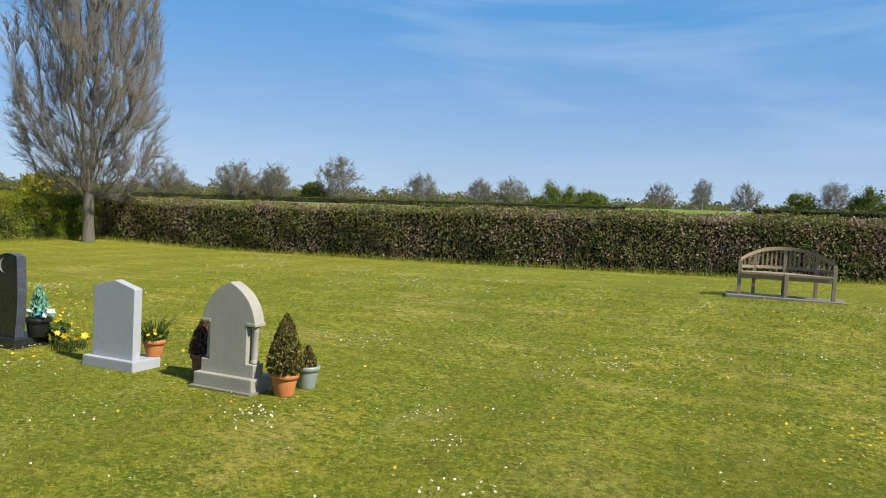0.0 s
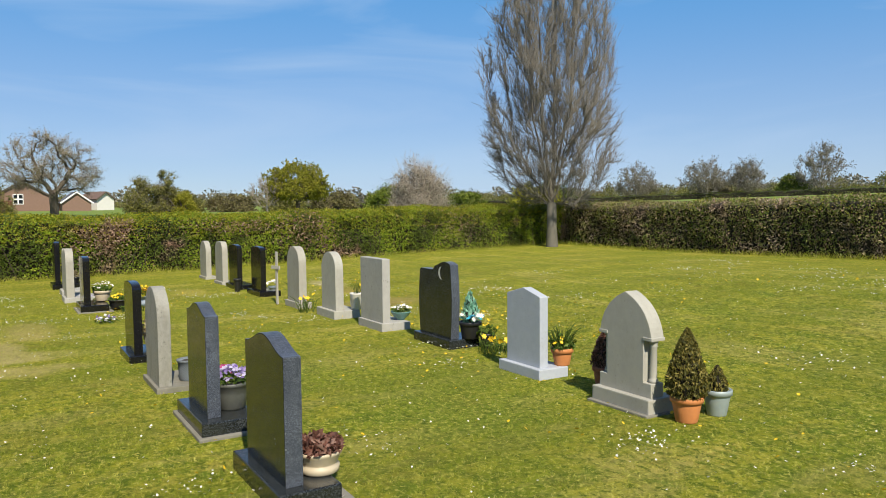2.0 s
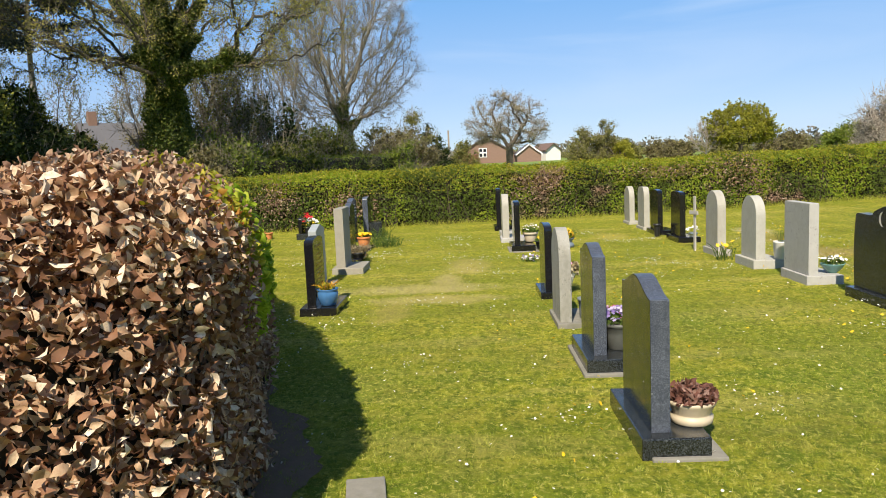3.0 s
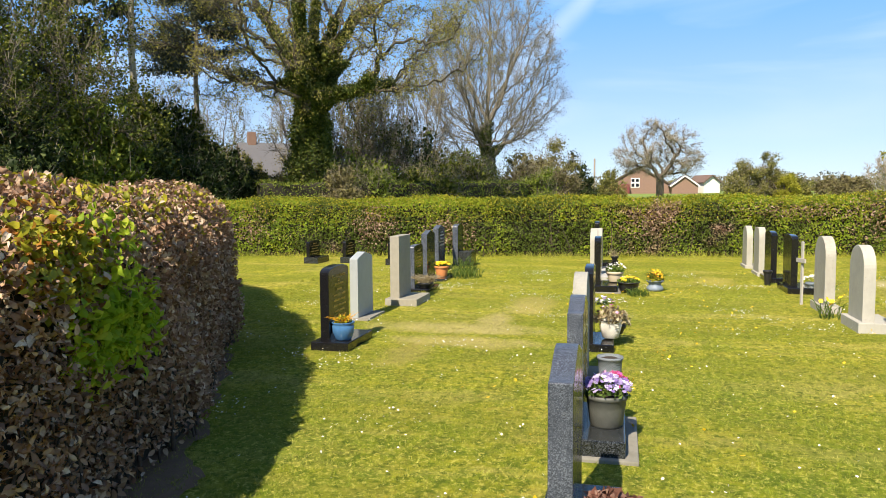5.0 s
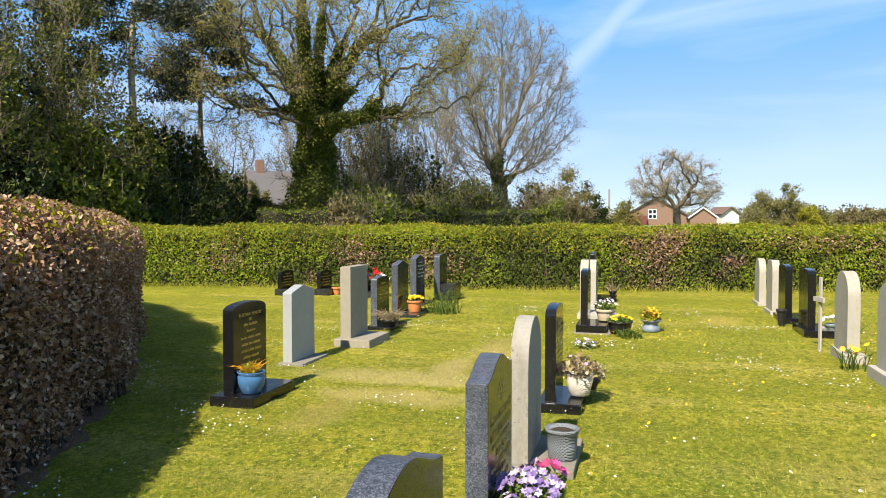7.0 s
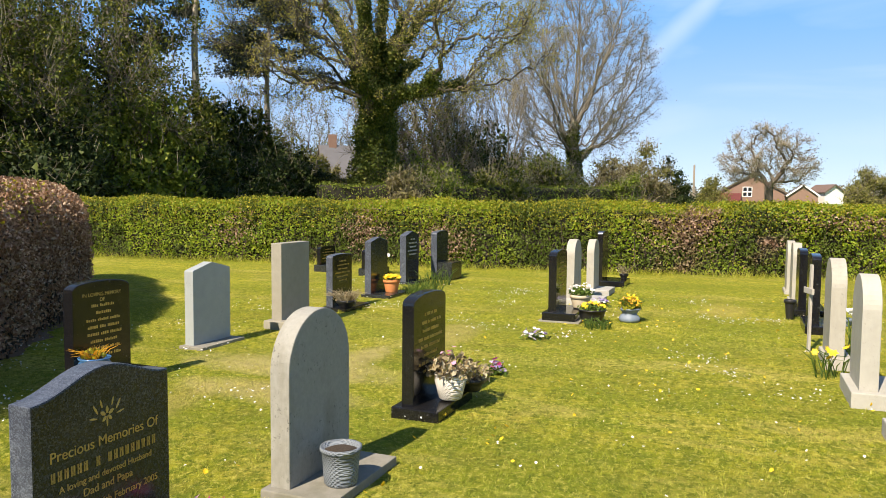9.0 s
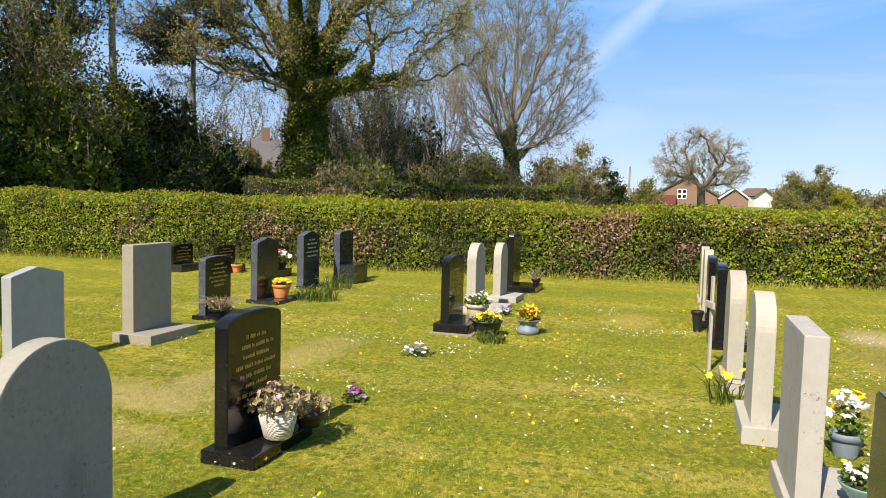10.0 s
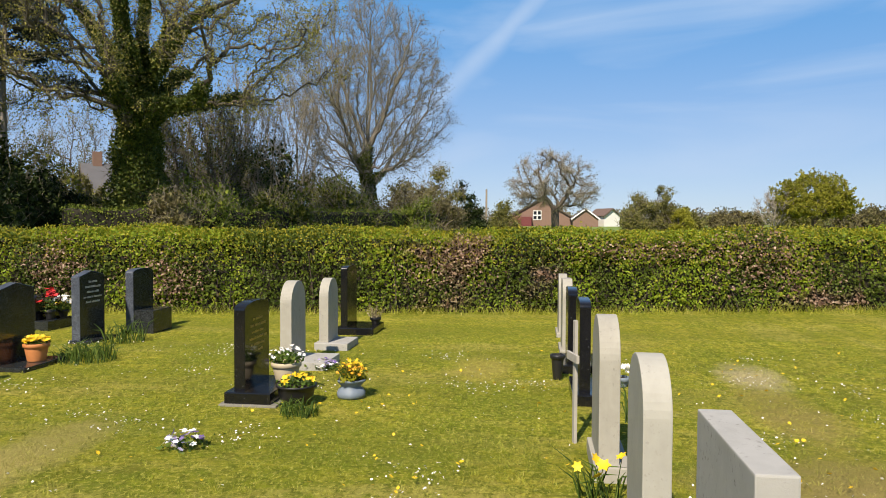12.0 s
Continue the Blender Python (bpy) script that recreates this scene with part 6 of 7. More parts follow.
branch_tree("ash_tree", "tall bare ash with rounded crown and ivy at its foot", -71.5, -9.6, 21.8, 7.2, 102, (0.05, 0.1, 0.42, 0.78, 0.96, 1.0, 1.0, 0.94, 0.8, 0.56, 0.2), n=1450, low=0.26, stem=0.36,
            leaders=(((0.1, 0.3, 12.0), (0.2, 0.2, 19.5)), ((0.2, 1.5, 10.5), (0.3, 3.0, 14.5)), ((-0.4, -1.3, 10.5), (0.5, -2.8, 15.0)), ((1.2, 0.2, 11.0), (2.0, 0.6, 15.0))), bf=0.5, up=0.3, fill=0.45,
            trunk_r=0.58, power=1.78, bend=0.12, twigs=8, twig_len=1.1, twig_r=0.0085, spray=0.75, lift=0.02, bark="bark_ash", twig="twig_ash", leaf="leaf_bud", leaf_n=15000, leaf_size=0.11, ivy=9000, ivy_top=9.0, ivy_r=0.85, ivy_on=0.28)


def pine(label, x, y, height, seed, crown0, crown_w, n=5200, r=0.26):
    rng = np.random.default_rng(seed)
    e = tagged(empty("pine_tree", (x, y, gz(x, y))), label, "tree")
    k = 10
    z = np.linspace(-0.2, height * 0.94, k + 1)
    pts = np.stack([0.25 * np.sin(z * 0.35 + seed), 0.2 * np.cos(z * 0.3), z], 1)
    rr = r * (1 - z / height * 0.75)
    piece("trunk", mesh_np("trunk", *tubes(pts[:-1], pts[1:], rr[:-1], rr[1:], 9)), M["bark"], e, smooth=True)
    m = 34
    h = rng.uniform(crown0, height * 0.97, m); a = rng.uniform(0, 2 * np.pi, m)
    ln = crown_w * (1.1 - 0.7 * (h - crown0) / (height - crown0)) * rng.uniform(0.5, 1.1, m)
    A = np.stack([np.interp(h, z, pts[:, 0]), np.interp(h, z, pts[:, 1]), h], 1)
    B = A + np.stack([np.cos(a) * ln, np.sin(a) * ln, rng.uniform(-0.3, 0.5, m) * ln * 0.5], 1)
    piece("branches", mesh_np("branches", *tubes(A, B, np.full(m, 0.06), np.full(m, 0.02), 5)), M["bark_dark"], e, kind="stuff")
    i = rng.integers(0, m, n); t = rng.uniform(0.35, 1.05, (n, 1))
    P = A[i] * (1 - t) + B[i] * t + rng.normal(0, 0.33, (n, 3)) * np.array([1, 1, 0.6])
    piece("needles", mesh_np("needles", *leaf_quads(P, 0.24, rng=rng, slim=0.4)), M["pine"], e, kind="stuff")
    return e


pine("tall pine with bare grey trunk rising from dark shrubs", -36.8, -22.2, 19, 5, 11.5, 3.8, 12000)
pine("pine with spreading blue-green crown behind the hedge", -45.6, -24.0, 15.5, 6, 9.2, 4.2, 15000)
pine("dark pine deep in the wood", -34.0, -24.5, 20, 8, 6.0, 2.6, 6500)

for i, (x, y, h, w) in enumerate(((-27.0, -27.0, 17.0, 5.0), (-31.5, -23.0, 13.5, 4.2), (-24.5, -22.5, 13.0, 4.2), (-56.0, -17.5, 10.5, 3.4), (-53.5, -15.5, 9.5, 2.8), (-68.0, -35.0, 12.0, 4.2), (-62.0, -38.0, 13.0, 4.5), (-72.0, -30.0, 11.0, 4.0))):
    branch_tree("woodland_tree", "bare brown woodland tree among evergreens", x, y, h, w, 160 + i, DOME, n=200, low=0.2, stem=0.45, bf=0.4, up=0.5, trunk_r=0.22, bend=0.15, twigs=6, twig_len=1.4, twig_r=0.012, twig="twig_dark", bark="bark_dark", leaf="leaf_wood", leaf_n=14000 if i < 3 else 3000, leaf_size=0.15)
EVER = "dark evergreen shrub crowding behind the hedge"
for i, (x, y, rx, ry, h, mat) in enumerate((
        (-24.5, -24.5, 3.6, 3.6, 12.0, "leaf_wood"), (-27.5, -22.0, 2.8, 2.8, 6.0, "leaf_mid"), (-29.5, -26.0, 3.8, 3.4, 14.5, "leaf_wood"), (-30.6, -21.5, 3.0, 3.0, 8.2, "leaf_mid"),
        (-34.0, -20.6, 2.6, 2.6, 5.2, "leaf_dark"), (-37.5, -19.8, 2.4, 2.4, 5.0, "leaf_dark"), (-40.5, -20.8, 2.6, 2.6, 5.4, "leaf_dark"), (-24.0, -18.5, 2.2, 2.2, 4.2, "leaf_dark"),
        (-37.0, -27.0, 3.4, 3.2, 12.0, "leaf_dark"), (-42.0, -27.5, 3.0, 3.0, 7.0, "leaf_dark"), (-20.0, -24.0, 3.6, 3.6, 11.0, "leaf_dark"), (-33.0, -30.0, 4.0, 4.0, 15.0, "leaf_dark"), (-26.0, -20.0, 2.6, 2.4, 6.5, "leaf_dark"), (-23.5, -21.5, 2.8, 2.8, 9.5, "leaf_mid"), (-28.5, -24.0, 3.0, 3.0, 12.0, "leaf_mid"), (-35.0, -24.5, 2.8, 2.8, 8.5, "leaf_dark"), (-26.0, -29.0, 4.2, 4.2, 17.0, "leaf_dark"), (-22.0, -28.0, 4.0, 4.0, 16.0, "leaf_dark"), (-40.0, -31.0, 4.0, 4.0, 13.0, "leaf_dark"), (-45.0, -28.0, 3.6, 3.6, 9.0, "leaf_dark"), (-46.0, -33.0, 4.0, 4.0, 10.0, "leaf_dark"), (-47.0, -27.0, 2.8, 2.8, 6.5, "leaf_dark"), (-50.5, -25.5, 2.4, 2.4, 4.6, "leaf_wood"), (-43.5, -21.5, 2.4, 2.4, 5.6, "leaf_dark"), (-39.5, -24.0, 3.0, 3.0, 9.5, "leaf_wood"), (-35.5, -21.5, 2.6, 2.6, 8.0, "leaf_wood"), (-54.0, -38.0, 4.5, 4.5, 9.5, "leaf_dark"), (-66.0, -36.0, 5.0, 5.0, 10.0, "leaf_wood"), (-72.0, -26.0, 5.0, 5.0, 9.0, "leaf_wood"), (-18.0, -20.5, 3.0, 3.0, 9.0, "leaf_dark"), (-33.0, -26.0, 3.4, 3.4, 12.5, "leaf_dark"), (-43.2, -23.6, 2.6, 2.6, 8.0, "leaf_wood"), (-40.5, -23.2, 2.6, 2.6, 9.0, "leaf_dark"), (-46.8, -22.3, 2.2, 2.2, 5.4, "leaf_dark"), (-31.5, -20.6, 2.8, 2.6, 8.8, "leaf_mid"))):
    shrub("evergreen_shrub", EVER if mat != "leaf_mid" else "green holly-like shrub catching the sun behind the hedge", x, y, rx, ry, h, 4800, 0.19, M[mat], 200 + i, stems=14, clumps=70, twigs=260)
for i, (x, y, rx, ry, h, mat) in enumerate((
        (-46.5, -12.5, 3.0, 3.0, 5.2, "leaf_mid"), (-49.0, -9.5, 3.2, 3.0, 4.6, "leaf_wood"), (-53.5, -11.5, 3.6, 3.4, 7.8, "leaf_dark"), (-57.0, -8.0, 3.4, 3.4, 5.6, "leaf_wood"),
        (-61.0, -9.5, 3.6, 3.6, 5.6, "leaf_mid"), (-64.0, -5.2, 3.0, 3.0, 5.0, "leaf_brush"), (-67.5, -3.2, 3.2, 3.2, 5.4, "leaf_brush"), (-70.5, -3.6, 3.4, 3.4, 7.4, "leaf_olive"), (-66.0, -12.5, 3.4, 3.4, 8.4, "leaf_wood"), (-75.0, -6.5, 3.4, 3.4, 6.4, "leaf_olive"), (-62.0, -3.8, 2.4, 2.4, 4.2, "leaf_mid"),
        (-48.5, -17.5, 3.0, 3.0, 4.4, "leaf_olive"), (-42.6, -13.2, 1.9, 1.9, 3.6, "leaf_brush"), (-58.0, -14.5, 3.6, 3.6, 10.0, "leaf_dark"), (-63.0, -18.0, 3.6, 3.6, 10.0, "leaf_wood"), (-47.8, -20.5, 2.4, 2.4, 3.0, "leaf_wood"), (-52.0, -22.0, 2.6, 2.6, 2.6, "leaf_mid"), (-52.5, -25.6, 2.0, 2.0, 4.6, "leaf_olive"), (-57.0, -25.0, 2.0, 2.0, 4.0, "leaf_brush"), (-48.6, -21.7, 1.5, 1.5, 3.5, "leaf_brush"), (-51.5, -23.4, 1.5, 1.5, 4.9, "leaf_bright"), (-58.5, -27.5, 2.0, 2.0, 5.6, "leaf_olive"), (-55.0, -28.0, 1.6, 1.6, 4.6, "leaf_mid"), (-62.0, -24.5, 2.6, 2.6, 7.0, "leaf_brush"))):
    shrub("thicket_bush", "twiggy brown-green thicket bush behind the hedge", x, y, rx, ry, h, 4200, 0.15, M[mat], 240 + i, stems=24, clumps=44, twigs=600)
shrub("laurel_bush", "bright green rounded bush at the foot of the ash", -67.0, -6.6, 1.9, 1.7, 3.0, 2200, 0.15, M["leaf_bright"], 271)
branch_tree("birch_tree", "slender bare tree in the thicket", -60.0, -16.5, 13, 2.6, 111, FAN, n=150, low=0.25, stem=0.6, bf=0.6, up=0.9, trunk_r=0.17, bend=0.08, twigs=7, twig_len=1.4, twig_r=0.012, spray=0.4, lift=0.35, bark="bark_ash", twig="twig_ash", leaf="far_wood", leaf_n=1600, leaf_size=0.13)
branch_tree("birch_tree", "slender bare tree in the thicket", -64.0, -13.5, 13.5, 2.6, 112, FAN, n=150, low=0.25, stem=0.6, bf=0.6, up=0.9, trunk_r=0.17, bend=0.08, twigs=7, twig_len=1.4, twig_r=0.012, spray=0.4, lift=0.35, bark="bark_ash", twig="twig_ash", leaf="far_wood", leaf_n=1600, leaf_size=0.13)
branch_tree("birch_tree", "slender bare tree in the thicket", -57.0, -22.0, 13, 2.6, 113, FAN, n=150, low=0.25, stem=0.6, bf=0.6, up=0.9, trunk_r=0.17, bend=0.08, twigs=7, twig_len=1.4, twig_r=0.012, spray=0.4, lift=0.35, bark="bark_ash", twig="twig_ash", leaf="far_wood", leaf_n=1600, leaf_size=0.13)
shrub("evergreen_shrub", "dark rounded evergreen beside the lane", -80.5, -1.9, 2.6, 2.6, 6.6, 3800, 0.2, M["leaf_dark"], 281, clumps=40)
shrub("clipped_bush", "rounded olive-green clipped bush", -92.5, 1.5, 2.3, 2.3, 4.4, 4500, 0.15, M["leaf_olive"], 282, clumps=60)
hedge("long low hedge in front of the wood", [(-40.0, -17.0), (-46, -10.5), (-56, -5.5), (-72, -2.0)], 1.2, 2.1, 60, 0.12, M["leaf_mid"], stems=30, bulge=0.1)

branch_tree("oak_tree", "wide gnarled oak with pale new leaves beside a house", -97.6, 7.4, 9.9, 5.6, 121, (0.1, 0.12, 0.4, 0.75, 0.95, 1.0, 1.0, 0.95, 0.82, 0.6, 0.25), n=340, low=0.26, stem=0.26, leaders=(((0.2, -1.2, 4.4), (0.2, -1.9, 6.6)), ((0, 1.3, 4.2), (0.3, 2.2, 6.4))), bf=0.25, up=0.2, clump=0.3,
            trunk_r=0.46, power=1.7, bend=0.25, twigs=13, twig_len=0.95, twig_r=0.012, spray=0.8, lift=0.0, bark="bark_dark", twig="twig_grey", leaf="leaf_bud", leaf_n=6000, leaf_size=0.14)
shrub("willow_bush", "olive-brown rounded tree in spring bud", -106.5, 18.4, 3.4, 3.2, 5.8, 6000, 0.17, M["leaf_olive"], 283, twigs=600, clumps=60)
shrub("willow_bush", "tall yellow-green tree in young leaf", -107.5, 21.6, 2.4, 2.4, 7.4, 5000, 0.17, M["leaf_olive"], 284, twigs=500, clumps=50)
shrub("bright_bush", "bright green rounded bush", -106.0, 23.8, 2.1, 2.0, 3.8, 3600, 0.16, M["leaf_bright"], 285, clumps=50)
branch_tree("maple_tree", "round-crowned tree in yellow-green spring leaf", -92.6, 35.1, 6.5, 3.9, 122, (0.02, 0.04, 0.12, 0.78, 1.0, 1.0, 0.97, 0.9, 0.78, 0.58, 0.25), n=420, low=0.27, stem=0.3, bf=0.3, up=0.3, fill=0.34,
            trunk_r=0.26, bend=0.12, twigs=5, twig_len=0.75, twig_r=0.012, bark="bark_dark", twig="twig_dark", leaf="leaf_bright", leaf_n=30000, leaf_size=0.2)
branch_tree("bare_tree", "small leafless tree beside a round green tree", -93.6, 31.3, 5.4, 2.0, 123, FAN, n=110, low=0.2, stem=0.35, bf=0.4, up=0.5, trunk_r=0.16, bend=0.12, twigs=9, twig_len=0.8, twig_r=0.013)
shrub("blossom_tree", "rounded grey-white budding tree above the hedge", -70.5, 40.7, 3.9, 3.9, 6.8, 9000, 0.14, M["blossom"], 286, twigs=3000, clumps=110, cat="tree", twig=M["twig_grey"])
shrub("field_bush", "green bush at the foot of a budding tree", -73.0, 36.8, 2.4, 2.2, 3.6, 2000, 0.2, M["leaf_mid"], 287)

# northern field trees
FT = "leafless field tree on the far side of the fields"
for i, (x, y, h, w) in enumerate(((-84, 87, 5.6, 2.9), (-76.1, 93.9, 6.0, 3.6), (-71.7, 97.3, 5.6, 2.2), (-63.7, 102.6, 7.4, 3.2), (-64, 136.5, 5.6, 3.2), (-60, 159, 5.6, 2.6), (-53.7, 162, 6.0, 3.4), (-25.2, 199, 7.0, 3.6), (-15, 200, 8.0, 2.6), (13.4, 180, 7.0, 3.4), (-5, 205, 7.0, 3.6))):
    branch_tree("field_tree", FT, x, y, h, w, 130 + i, DOME, n=150, low=0.15, stem=0.35, bf=0.4, up=0.45, trunk_r=0.22, bend=0.12, twigs=5, twig_len=1.2, twig_r=0.02, twig="twig_ash", leaf="far_wood", leaf_n=5000, leaf_size=0.17)
hedge("dark hedgerow along the far field", [(-120, 40), (-98, 66), (-78, 90), (-55, 104), (-20, 118)], 1.8, 0.85, 28, 0.18, M["leaf_ivy"], stems=20, bulge=0.12)
for i, (x, y, rx, h, mat) in enumerate(((-44, 164.8, 6.5, 6.5, "leaf_mid"), (-36, 166, 4.5, 4.5, "leaf_mid"), (19.7, 179, 5, 7.0, "leaf_mid"), (27, 176, 5, 6.6, "leaf_mid"), (7, 183, 4.5, 5.5, "leaf_mid"), (-90, 72, 5, 3.6, "leaf_bright"), (-96, 62, 5, 3.0, "leaf_mid"), (-69, 104, 3, 3.6, "leaf_mid"), (-79, 99, 3.4, 3.0, "leaf_brush"), (-100, 84, 5, 4.0, "leaf_mid"), (-118, 26, 4, 4.0, "leaf_olive"), (-116, 33, 4.5, 3.6, "leaf_brush"), (-112, 40, 4, 4.4, "leaf_olive"), (-108, 47, 4.5, 3.8, "leaf_brush"), (-103, 54, 4, 4.2, "leaf_mid"))):
    shrub("field_tree", "rounded green field tree beyond the hedge", x, y, rx, rx, h, 4200, 0.28, M[mat], 300 + i, cat="tree", clumps=40, twigs=300)
hedge("dark clipped field hedge beyond the burial ground", [(-30, 62), (-20, 60.5), (-7, 58.8)], 1.4, 1.15, 60, 0.16, M["leaf_ivy"], stems=20, bulge=0.08)
hedge("dark clipped field hedge further along the field", [(-2, 84), (8, 82), (26, 80), (45, 79)], 1.6, 1.5, 50, 0.18, M["leaf_ivy"], stems=20, bulge=0.1)


def far_woods(label, r0, a0, a1, n, h, seed, mat, m=150, leaf=0.19):
    """A band of distant woodland: uneven crowns of leaf clumps."""
    rng = np.random.default_rng(seed)
    Vs = []
    a = np.radians(np.linspace(a0, a1, n)) + rng.normal(0, 0.004, n)
    r = r0 * rng.uniform(0.9, 1.15, n)
    x, y = np.cos(a) * r - 4, np.sin(a) * r + 3
    hh = h * rng.uniform(0.45, 1.15, n); w = h * rng.uniform(0.5, 1.0, n)
    for k in range(n):
        d = unit(rng.normal(size=(m, 3))); d[:, 2] = np.abs(d[:, 2])
        P = d * np.array([w[k], w[k], hh[k]]) * rng.uniform(0.55, 1.0, (m, 1)) + np.array([x[k], y[k], gz(x[k], y[k])])
        Vs.append(P)
    V, F = leaf_quads(np.concatenate(Vs), h * leaf, rng=rng)
    return tagged(piece("far_woods", mesh_np("far_woods", V, F), mat), label, "woodland", kind="stuff")


far_woods("distant band of bare woodland along the horizon", 330, 70, 205, 230, 7.5, 61, M["far_wood"])
far_woods("distant hedgerow trees at the edge of the fields", 235, 92, 182, 110, 4.2, 62, M["leaf_olive"], 320, 0.12)
# unseen band added behind the walk so that the horizon closes
far_woods("dark woodland added out of view to close the south and east", 60, 250, 430, 170, 9, 63, M["leaf_dark"], 60, 0.26)


def house(label, x, y, rz, w, depth, eave, ridge, wall, roof, windows, bargeboard=True):
    """A small house with its gable towards +x: walls, tiled roof, bargeboards and windows."""
    e = tagged(empty("house", (x, y, gz(x, y)), rz), label, "house")
    bm = bmesh.new()
    prof = [(-w / 2, -0.3), (w / 2, -0.3), (w / 2, eave), (0, ridge), (-w / 2, eave)]
    f = bm.faces.new([bm.verts.new((0, yy, zz)) for yy, zz in prof])
    r = bmesh.ops.extrude_face_region(bm, geom=[f])
    bmesh.ops.translate(bm, vec=(-depth, 0, 0), verts=[g for g in r["geom"] if isinstance(g, bmesh.types.BMVert)])
    bmesh.ops.recalc_face_normals(bm, faces=bm.faces)
    part("wall", bm, wall, e)
    sl = math.atan2(ridge - eave, w / 2); ln = math.hypot(ridge - eave, w / 2) + 0.4
    for s in (-1, 1):
        bm = box_bm(-depth - 0.3, 0.35, 0, ln, 0, 0.16, 0)
        bmesh.ops.transform(bm, matrix=Matrix.Translation((0, 0, ridge + 0.05)) @ Matrix.Diagonal((1, s, 1, 1)) @ Matrix.Rotation(-sl, 4, "X"), verts=bm.verts)
        bmesh.ops.recalc_face_normals(bm, faces=bm.faces)
        part("roof", bm, roof, e)
        if bargeboard:
            bm = box_bm(0.352, 0.40, 0, ln, -0.12, 0.14, 0)
            bmesh.ops.transform(bm, matrix=Matrix.Translation((0, 0, ridge + 0.05)) @ Matrix.Diagonal((1, s, 1, 1)) @ Matrix.Rotation(-sl, 4, "X"), verts=bm.verts)
            bmesh.ops.recalc_face_normals(bm, faces=bm.faces)
            part("bargeboard", bm, M["paint"] if bargeboard == "white" else M["bark_dark"], e)
    for wy, wz, ww, wh in windows:
        win = part("window", box_bm(0.003, 0.06, wy - ww / 2, wy + ww / 2, wz - wh / 2, wz + wh / 2, 0), M["paint"], e, "white casement window")
        for s in (-1, 1):
            for t in (-1, 1):
                cy, cz = wy + s * ww / 4, wz + t * wh / 4
                part("pane", box_bm(0.061, 0.07, cy - ww * 0.18, cy + ww * 0.18, cz - wh * 0.18, cz + wh * 0.18, 0), M["glass"], win)
    return e


hb = house("brick house with brown tiled gable roof beyond the hedge", -157.0, 6.1, 0, 15.6, 10, 0.9, 5.4, M["brick"], M["roof"], ((-0.7, 2.2, 1.7, 1.9),))
part("porch", box_bm(0.1, 2.2, -5.6, -1.8, -0.2, 1.9, 0.02), M["brick_red"], hb, "dark red lean-to porch")
house("pale bungalow with white-edged gable roof", -152.0, 14.6, 0, 4.8, 9, 1.6, 3.4, M["brick"], M["roof_slate"], (), "white")
house("white rendered house end in the distance", -160.0, 20.4, 25, 3.6, 6, 2.2, 3.5, M["render"], M["roof"], ())
ct = house("cottage with grey slate roof half hidden in the wood", -62.0, -30.0, -52, 6.0, 8, 2.8, 5.6, M["brick_dark"], M["roof_slate"], ((0.0, 2.4, 1.0, 1.2),))
part("chimney", box_bm(-1.2, -0.5, -0.35, 0.35, 4.9, 6.7, 0.03), M["brick"], ct, "brick chimney stack")
pl = tagged(empty("utility_pole", (-87.6, -0.2, gz(-87.6, -0.2))), "grey timber utility pole beside the lane", "pole")
part("post", lathe_bm([(0.13, -0.1), (0.12, 0.5), (0.10, 4.7)], 10), M["pole"], pl)
part("cap", lathe_bm([(0.11, 4.69), (0.11, 4.74), (0.05, 4.80)], 10), M["zinc"], pl)

# ---- turf details ----


def in_lawn(x, y):
    """Clear of the beech hedge."""
    edge = np.interp(-x, [2.0, 3.4, 4.6, 6.4, 8.1, 10.1, 12.0, 13.6], [0.2, 0.5, 0.3, -0.1, -0.8, -2.1, -3.6, -5.2])
    return y > edge


scatter_blades("grass_blades", (-10.5, 0.6, -1.5, 8.2), 360000, 0.011, 0.026, in_lawn)
scatter_blades("grass_blades", (-18, -10.5, -3, 9.0), 110000, 0.016, 0.036, in_lawn)
scatter_blades("grass_blades", (-10.5, 3, 8.2, 14.0), 70000, 0.02, 0.045)


def tall_tufts(seed):
    """Longer uncut grass along the hedge feet and round the stones."""
    rng = np.random.default_rng(seed)
    pts = []
    for foot, k, nn in ((WEST_FOOT, 0.25, 9000), (NORTH_FOOT, 0.3, 9000)):
        p, L = resample(foot, 300)
        t = unit(np.gradient(p, axis=0)); nm = np.stack([t[:, 1], -t[:, 0]], 1)
        i = rng.integers(0, 300, nn)
        q = p[i] + nm[i] * rng.normal(0.12, k * 0.5, (nn, 1)) + t[i] * rng.uniform(-0.1, 0.1, (nn, 1))
        pts.append(q)
    q = np.concatenate(pts); n = len(q)
    base = np.stack([q[:, 0], q[:, 1], ground_z(q[:, 0], q[:, 1]) - 0.01], 1)
    h = rng.uniform(0.06, 0.2, n); a = rng.uniform(0, 2 * np.pi, n); w = rng.uniform(0.004, 0.008, n)
    s = np.stack([np.cos(a) * w, np.sin(a) * w, np.zeros(n)], 1)
    b = rng.uniform(0, 2 * np.pi, n)
    tip = base + np.stack([np.cos(b) * h * 0.6, np.sin(b) * h * 0.6, h], 1)
    V = np.stack([base - s, base + s, tip], 1).reshape(-1, 3)
    return tagged(piece("long_grass", mesh_np("long_grass", V, np.arange(3 * n).reshape(-1, 3)), M["blade"]), "longer uncut grass along the foot of the hedges", "grass", kind="stuff")


tall_tufts(71)


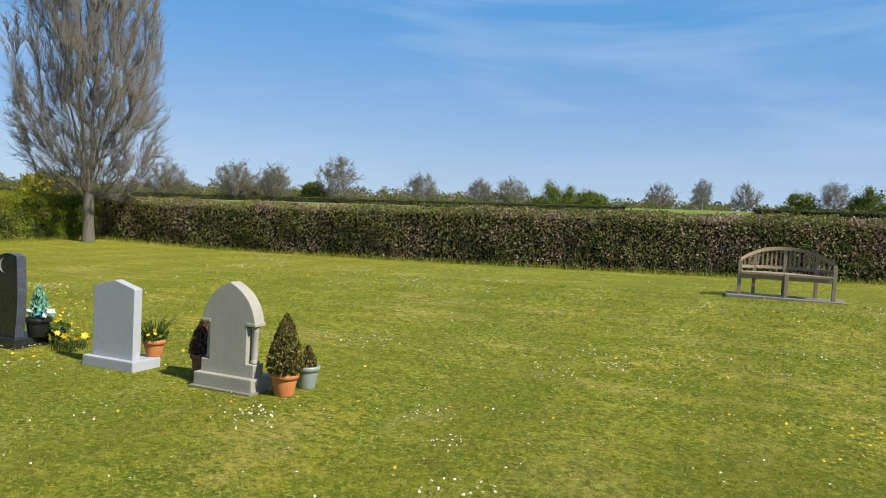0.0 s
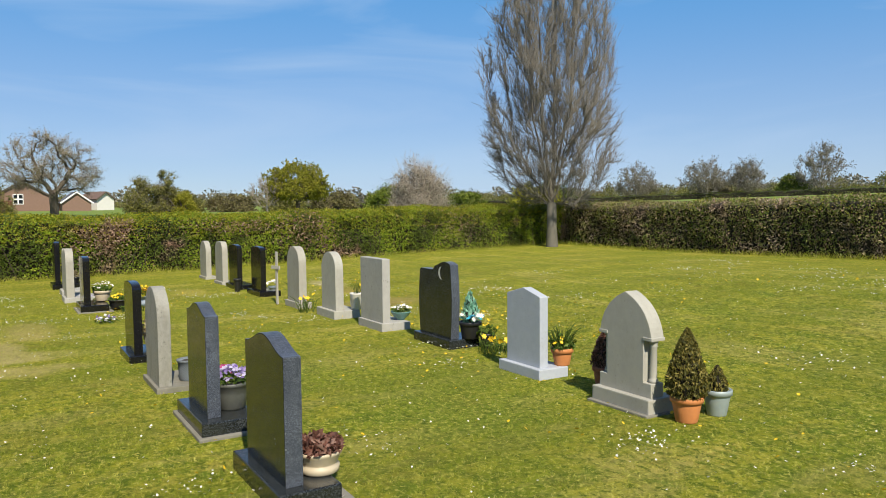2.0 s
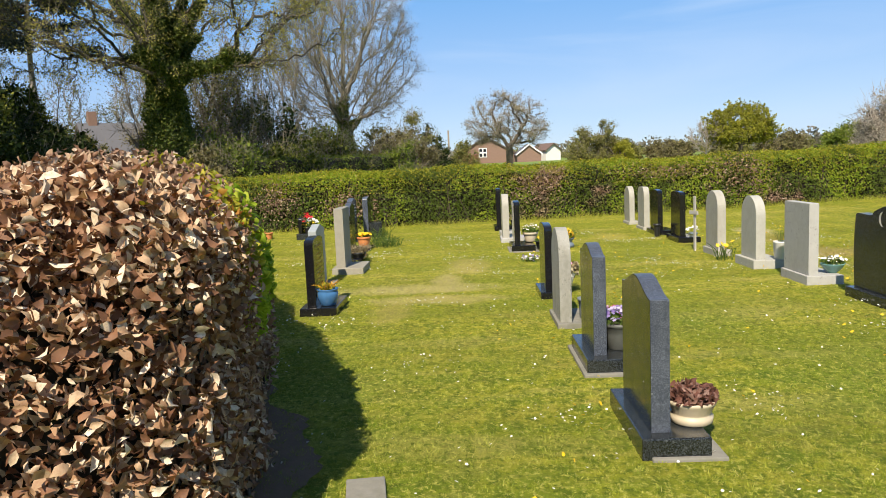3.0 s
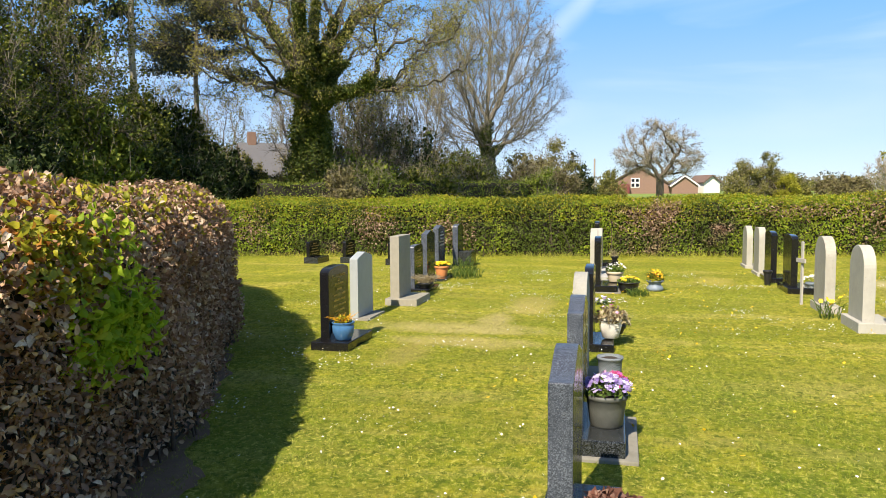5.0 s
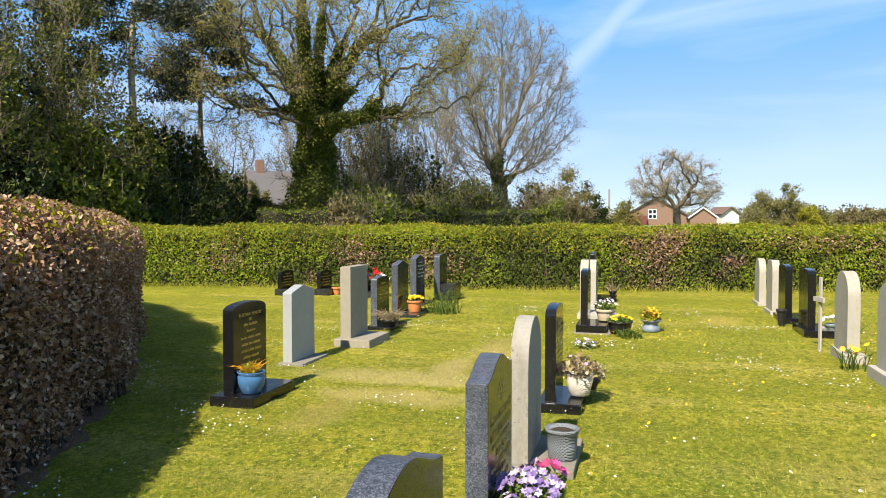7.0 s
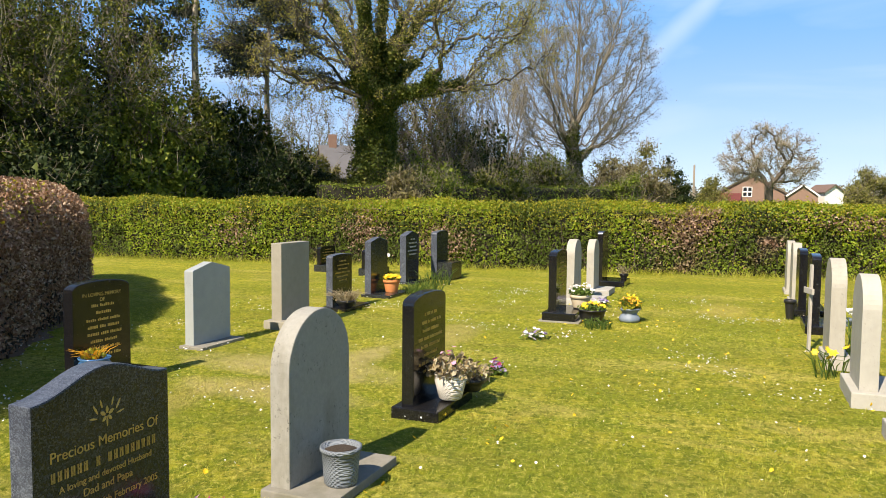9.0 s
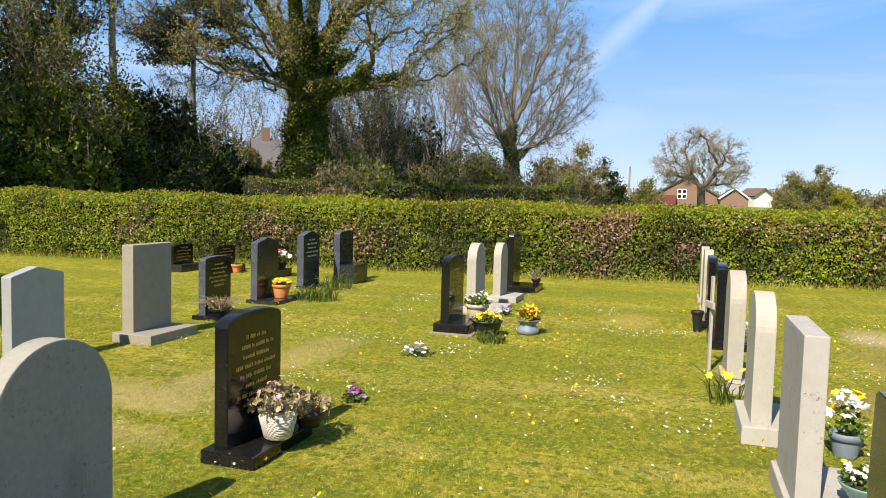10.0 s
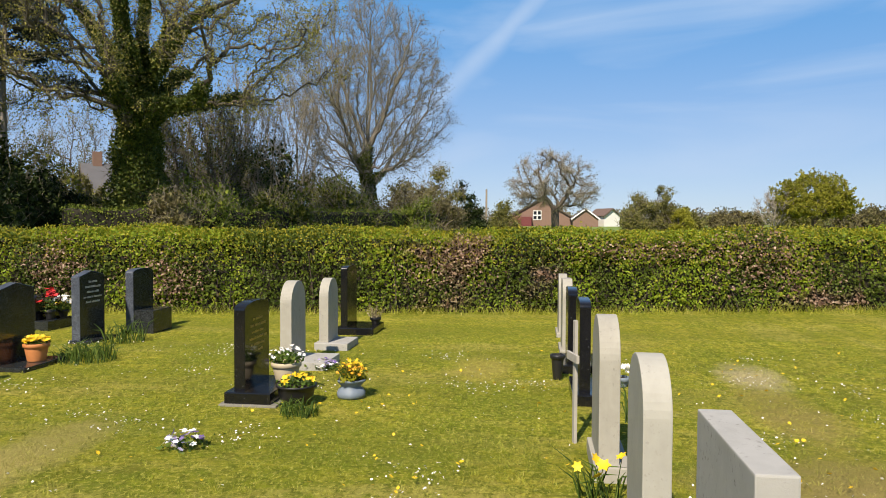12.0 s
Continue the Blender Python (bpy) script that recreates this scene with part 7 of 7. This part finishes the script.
def lawn_flowers(name, label, n_clusters, per, r, mat, seed, h, spread, loose=0, region=(-16, 1, -1.5, 13), petals=6):
    rng = np.random.default_rng(seed)
    cx = rng.uniform(region[0], region[1], n_clusters); cy = rng.uniform(region[2], region[3], n_clusters)
    i = rng.integers(0, n_clusters, n_clusters * per)
    x = np.concatenate([cx[i] + rng.normal(0, spread, len(i)), rng.uniform(region[0], region[1], loose)])
    y = np.concatenate([cy[i] + rng.normal(0, spread, len(i)), rng.uniform(region[2], region[3], loose)])
    k = in_lawn(x, y); x, y = x[k], y[k]
    P = np.stack([x, y, ground_z(x, y) + h * rng.uniform(0.6, 1.2, len(x))], 1)
    V, F = flower_np(P, r, rng, petals=petals)
    return tagged(piece(name, mesh_np(name, V, F), mat), label, "flowers", kind="stuff")


lawn_flowers("daisies", "white daisies scattered through the mown grass", 90, 30, 0.0095, M["petal_white"], 81, 0.03, 0.16, 1500, region=(-17, 2, -2, 9))
lawn_flowers("daisies", "white daisies scattered through the open lawn", 34, 26, 0.012, M["petal_white"], 82, 0.04, 0.25, 500, region=(-14, 3, 8, 17))
lawn_flowers("dandelions", "yellow dandelions dotted about the mown grass", 26, 8, 0.016, M["petal_yellow"], 83, 0.04, 0.35, 300, region=(-17, 2, 2, 9), petals=9)
lawn_flowers("dandelions", "yellow dandelions dotted about the open lawn", 10, 6, 0.02, M["petal_yellow"], 84, 0.045, 0.5, 60, region=(-14, 3, 8, 17), petals=9)
lawn_flowers("dandelions", "drift of yellow dandelions behind the northern row of stones", 7, 16, 0.018, M["petal_yellow"], 85, 0.04, 0.28, 30, region=(-12.5, -7, 6.3, 8.6), petals=9)
mk = tagged(empty("flat_marker", (-4.40, 1.06, 0.0), 8), "small flat concrete marker let into the grass", "grave marker")
part("slab", box_bm(-0.14, 0.14, -0.1, 0.1, -0.05, 0.025, 0.006), M["slab"], mk)


def bare_soil():
    """Dry bare earth under the lip of the beech hedge."""
    rng = np.random.default_rng(91)
    p, L = resample(BEECH_FOOT, 240)
    t = unit(np.gradient(p, axis=0)); nm = np.stack([t[:, 1], -t[:, 0]], 1)
    w = 0.02 + 0.32 * np.exp(-((np.arange(240) - 56) / 13) ** 2) + 0.05 * np.sin(np.arange(240) * 0.53) + rng.uniform(-0.03, 0.03, 240)
    inner, outer = p - nm * 0.35, p + nm * w[:, None]
    V = np.concatenate([np.c_[inner, np.full(240, 0.005)], np.c_[outer, np.full(240, 0.005)]])
    i = np.arange(239)
    F = np.stack([i, i + 1, i + 241, i + 240], 1)
    tagged(piece("bare_soil", mesh_np("bare_soil", V, F), M["soil"]), "strip of dry bare earth under the beech hedge", "soil", kind="structure")


bare_soil()
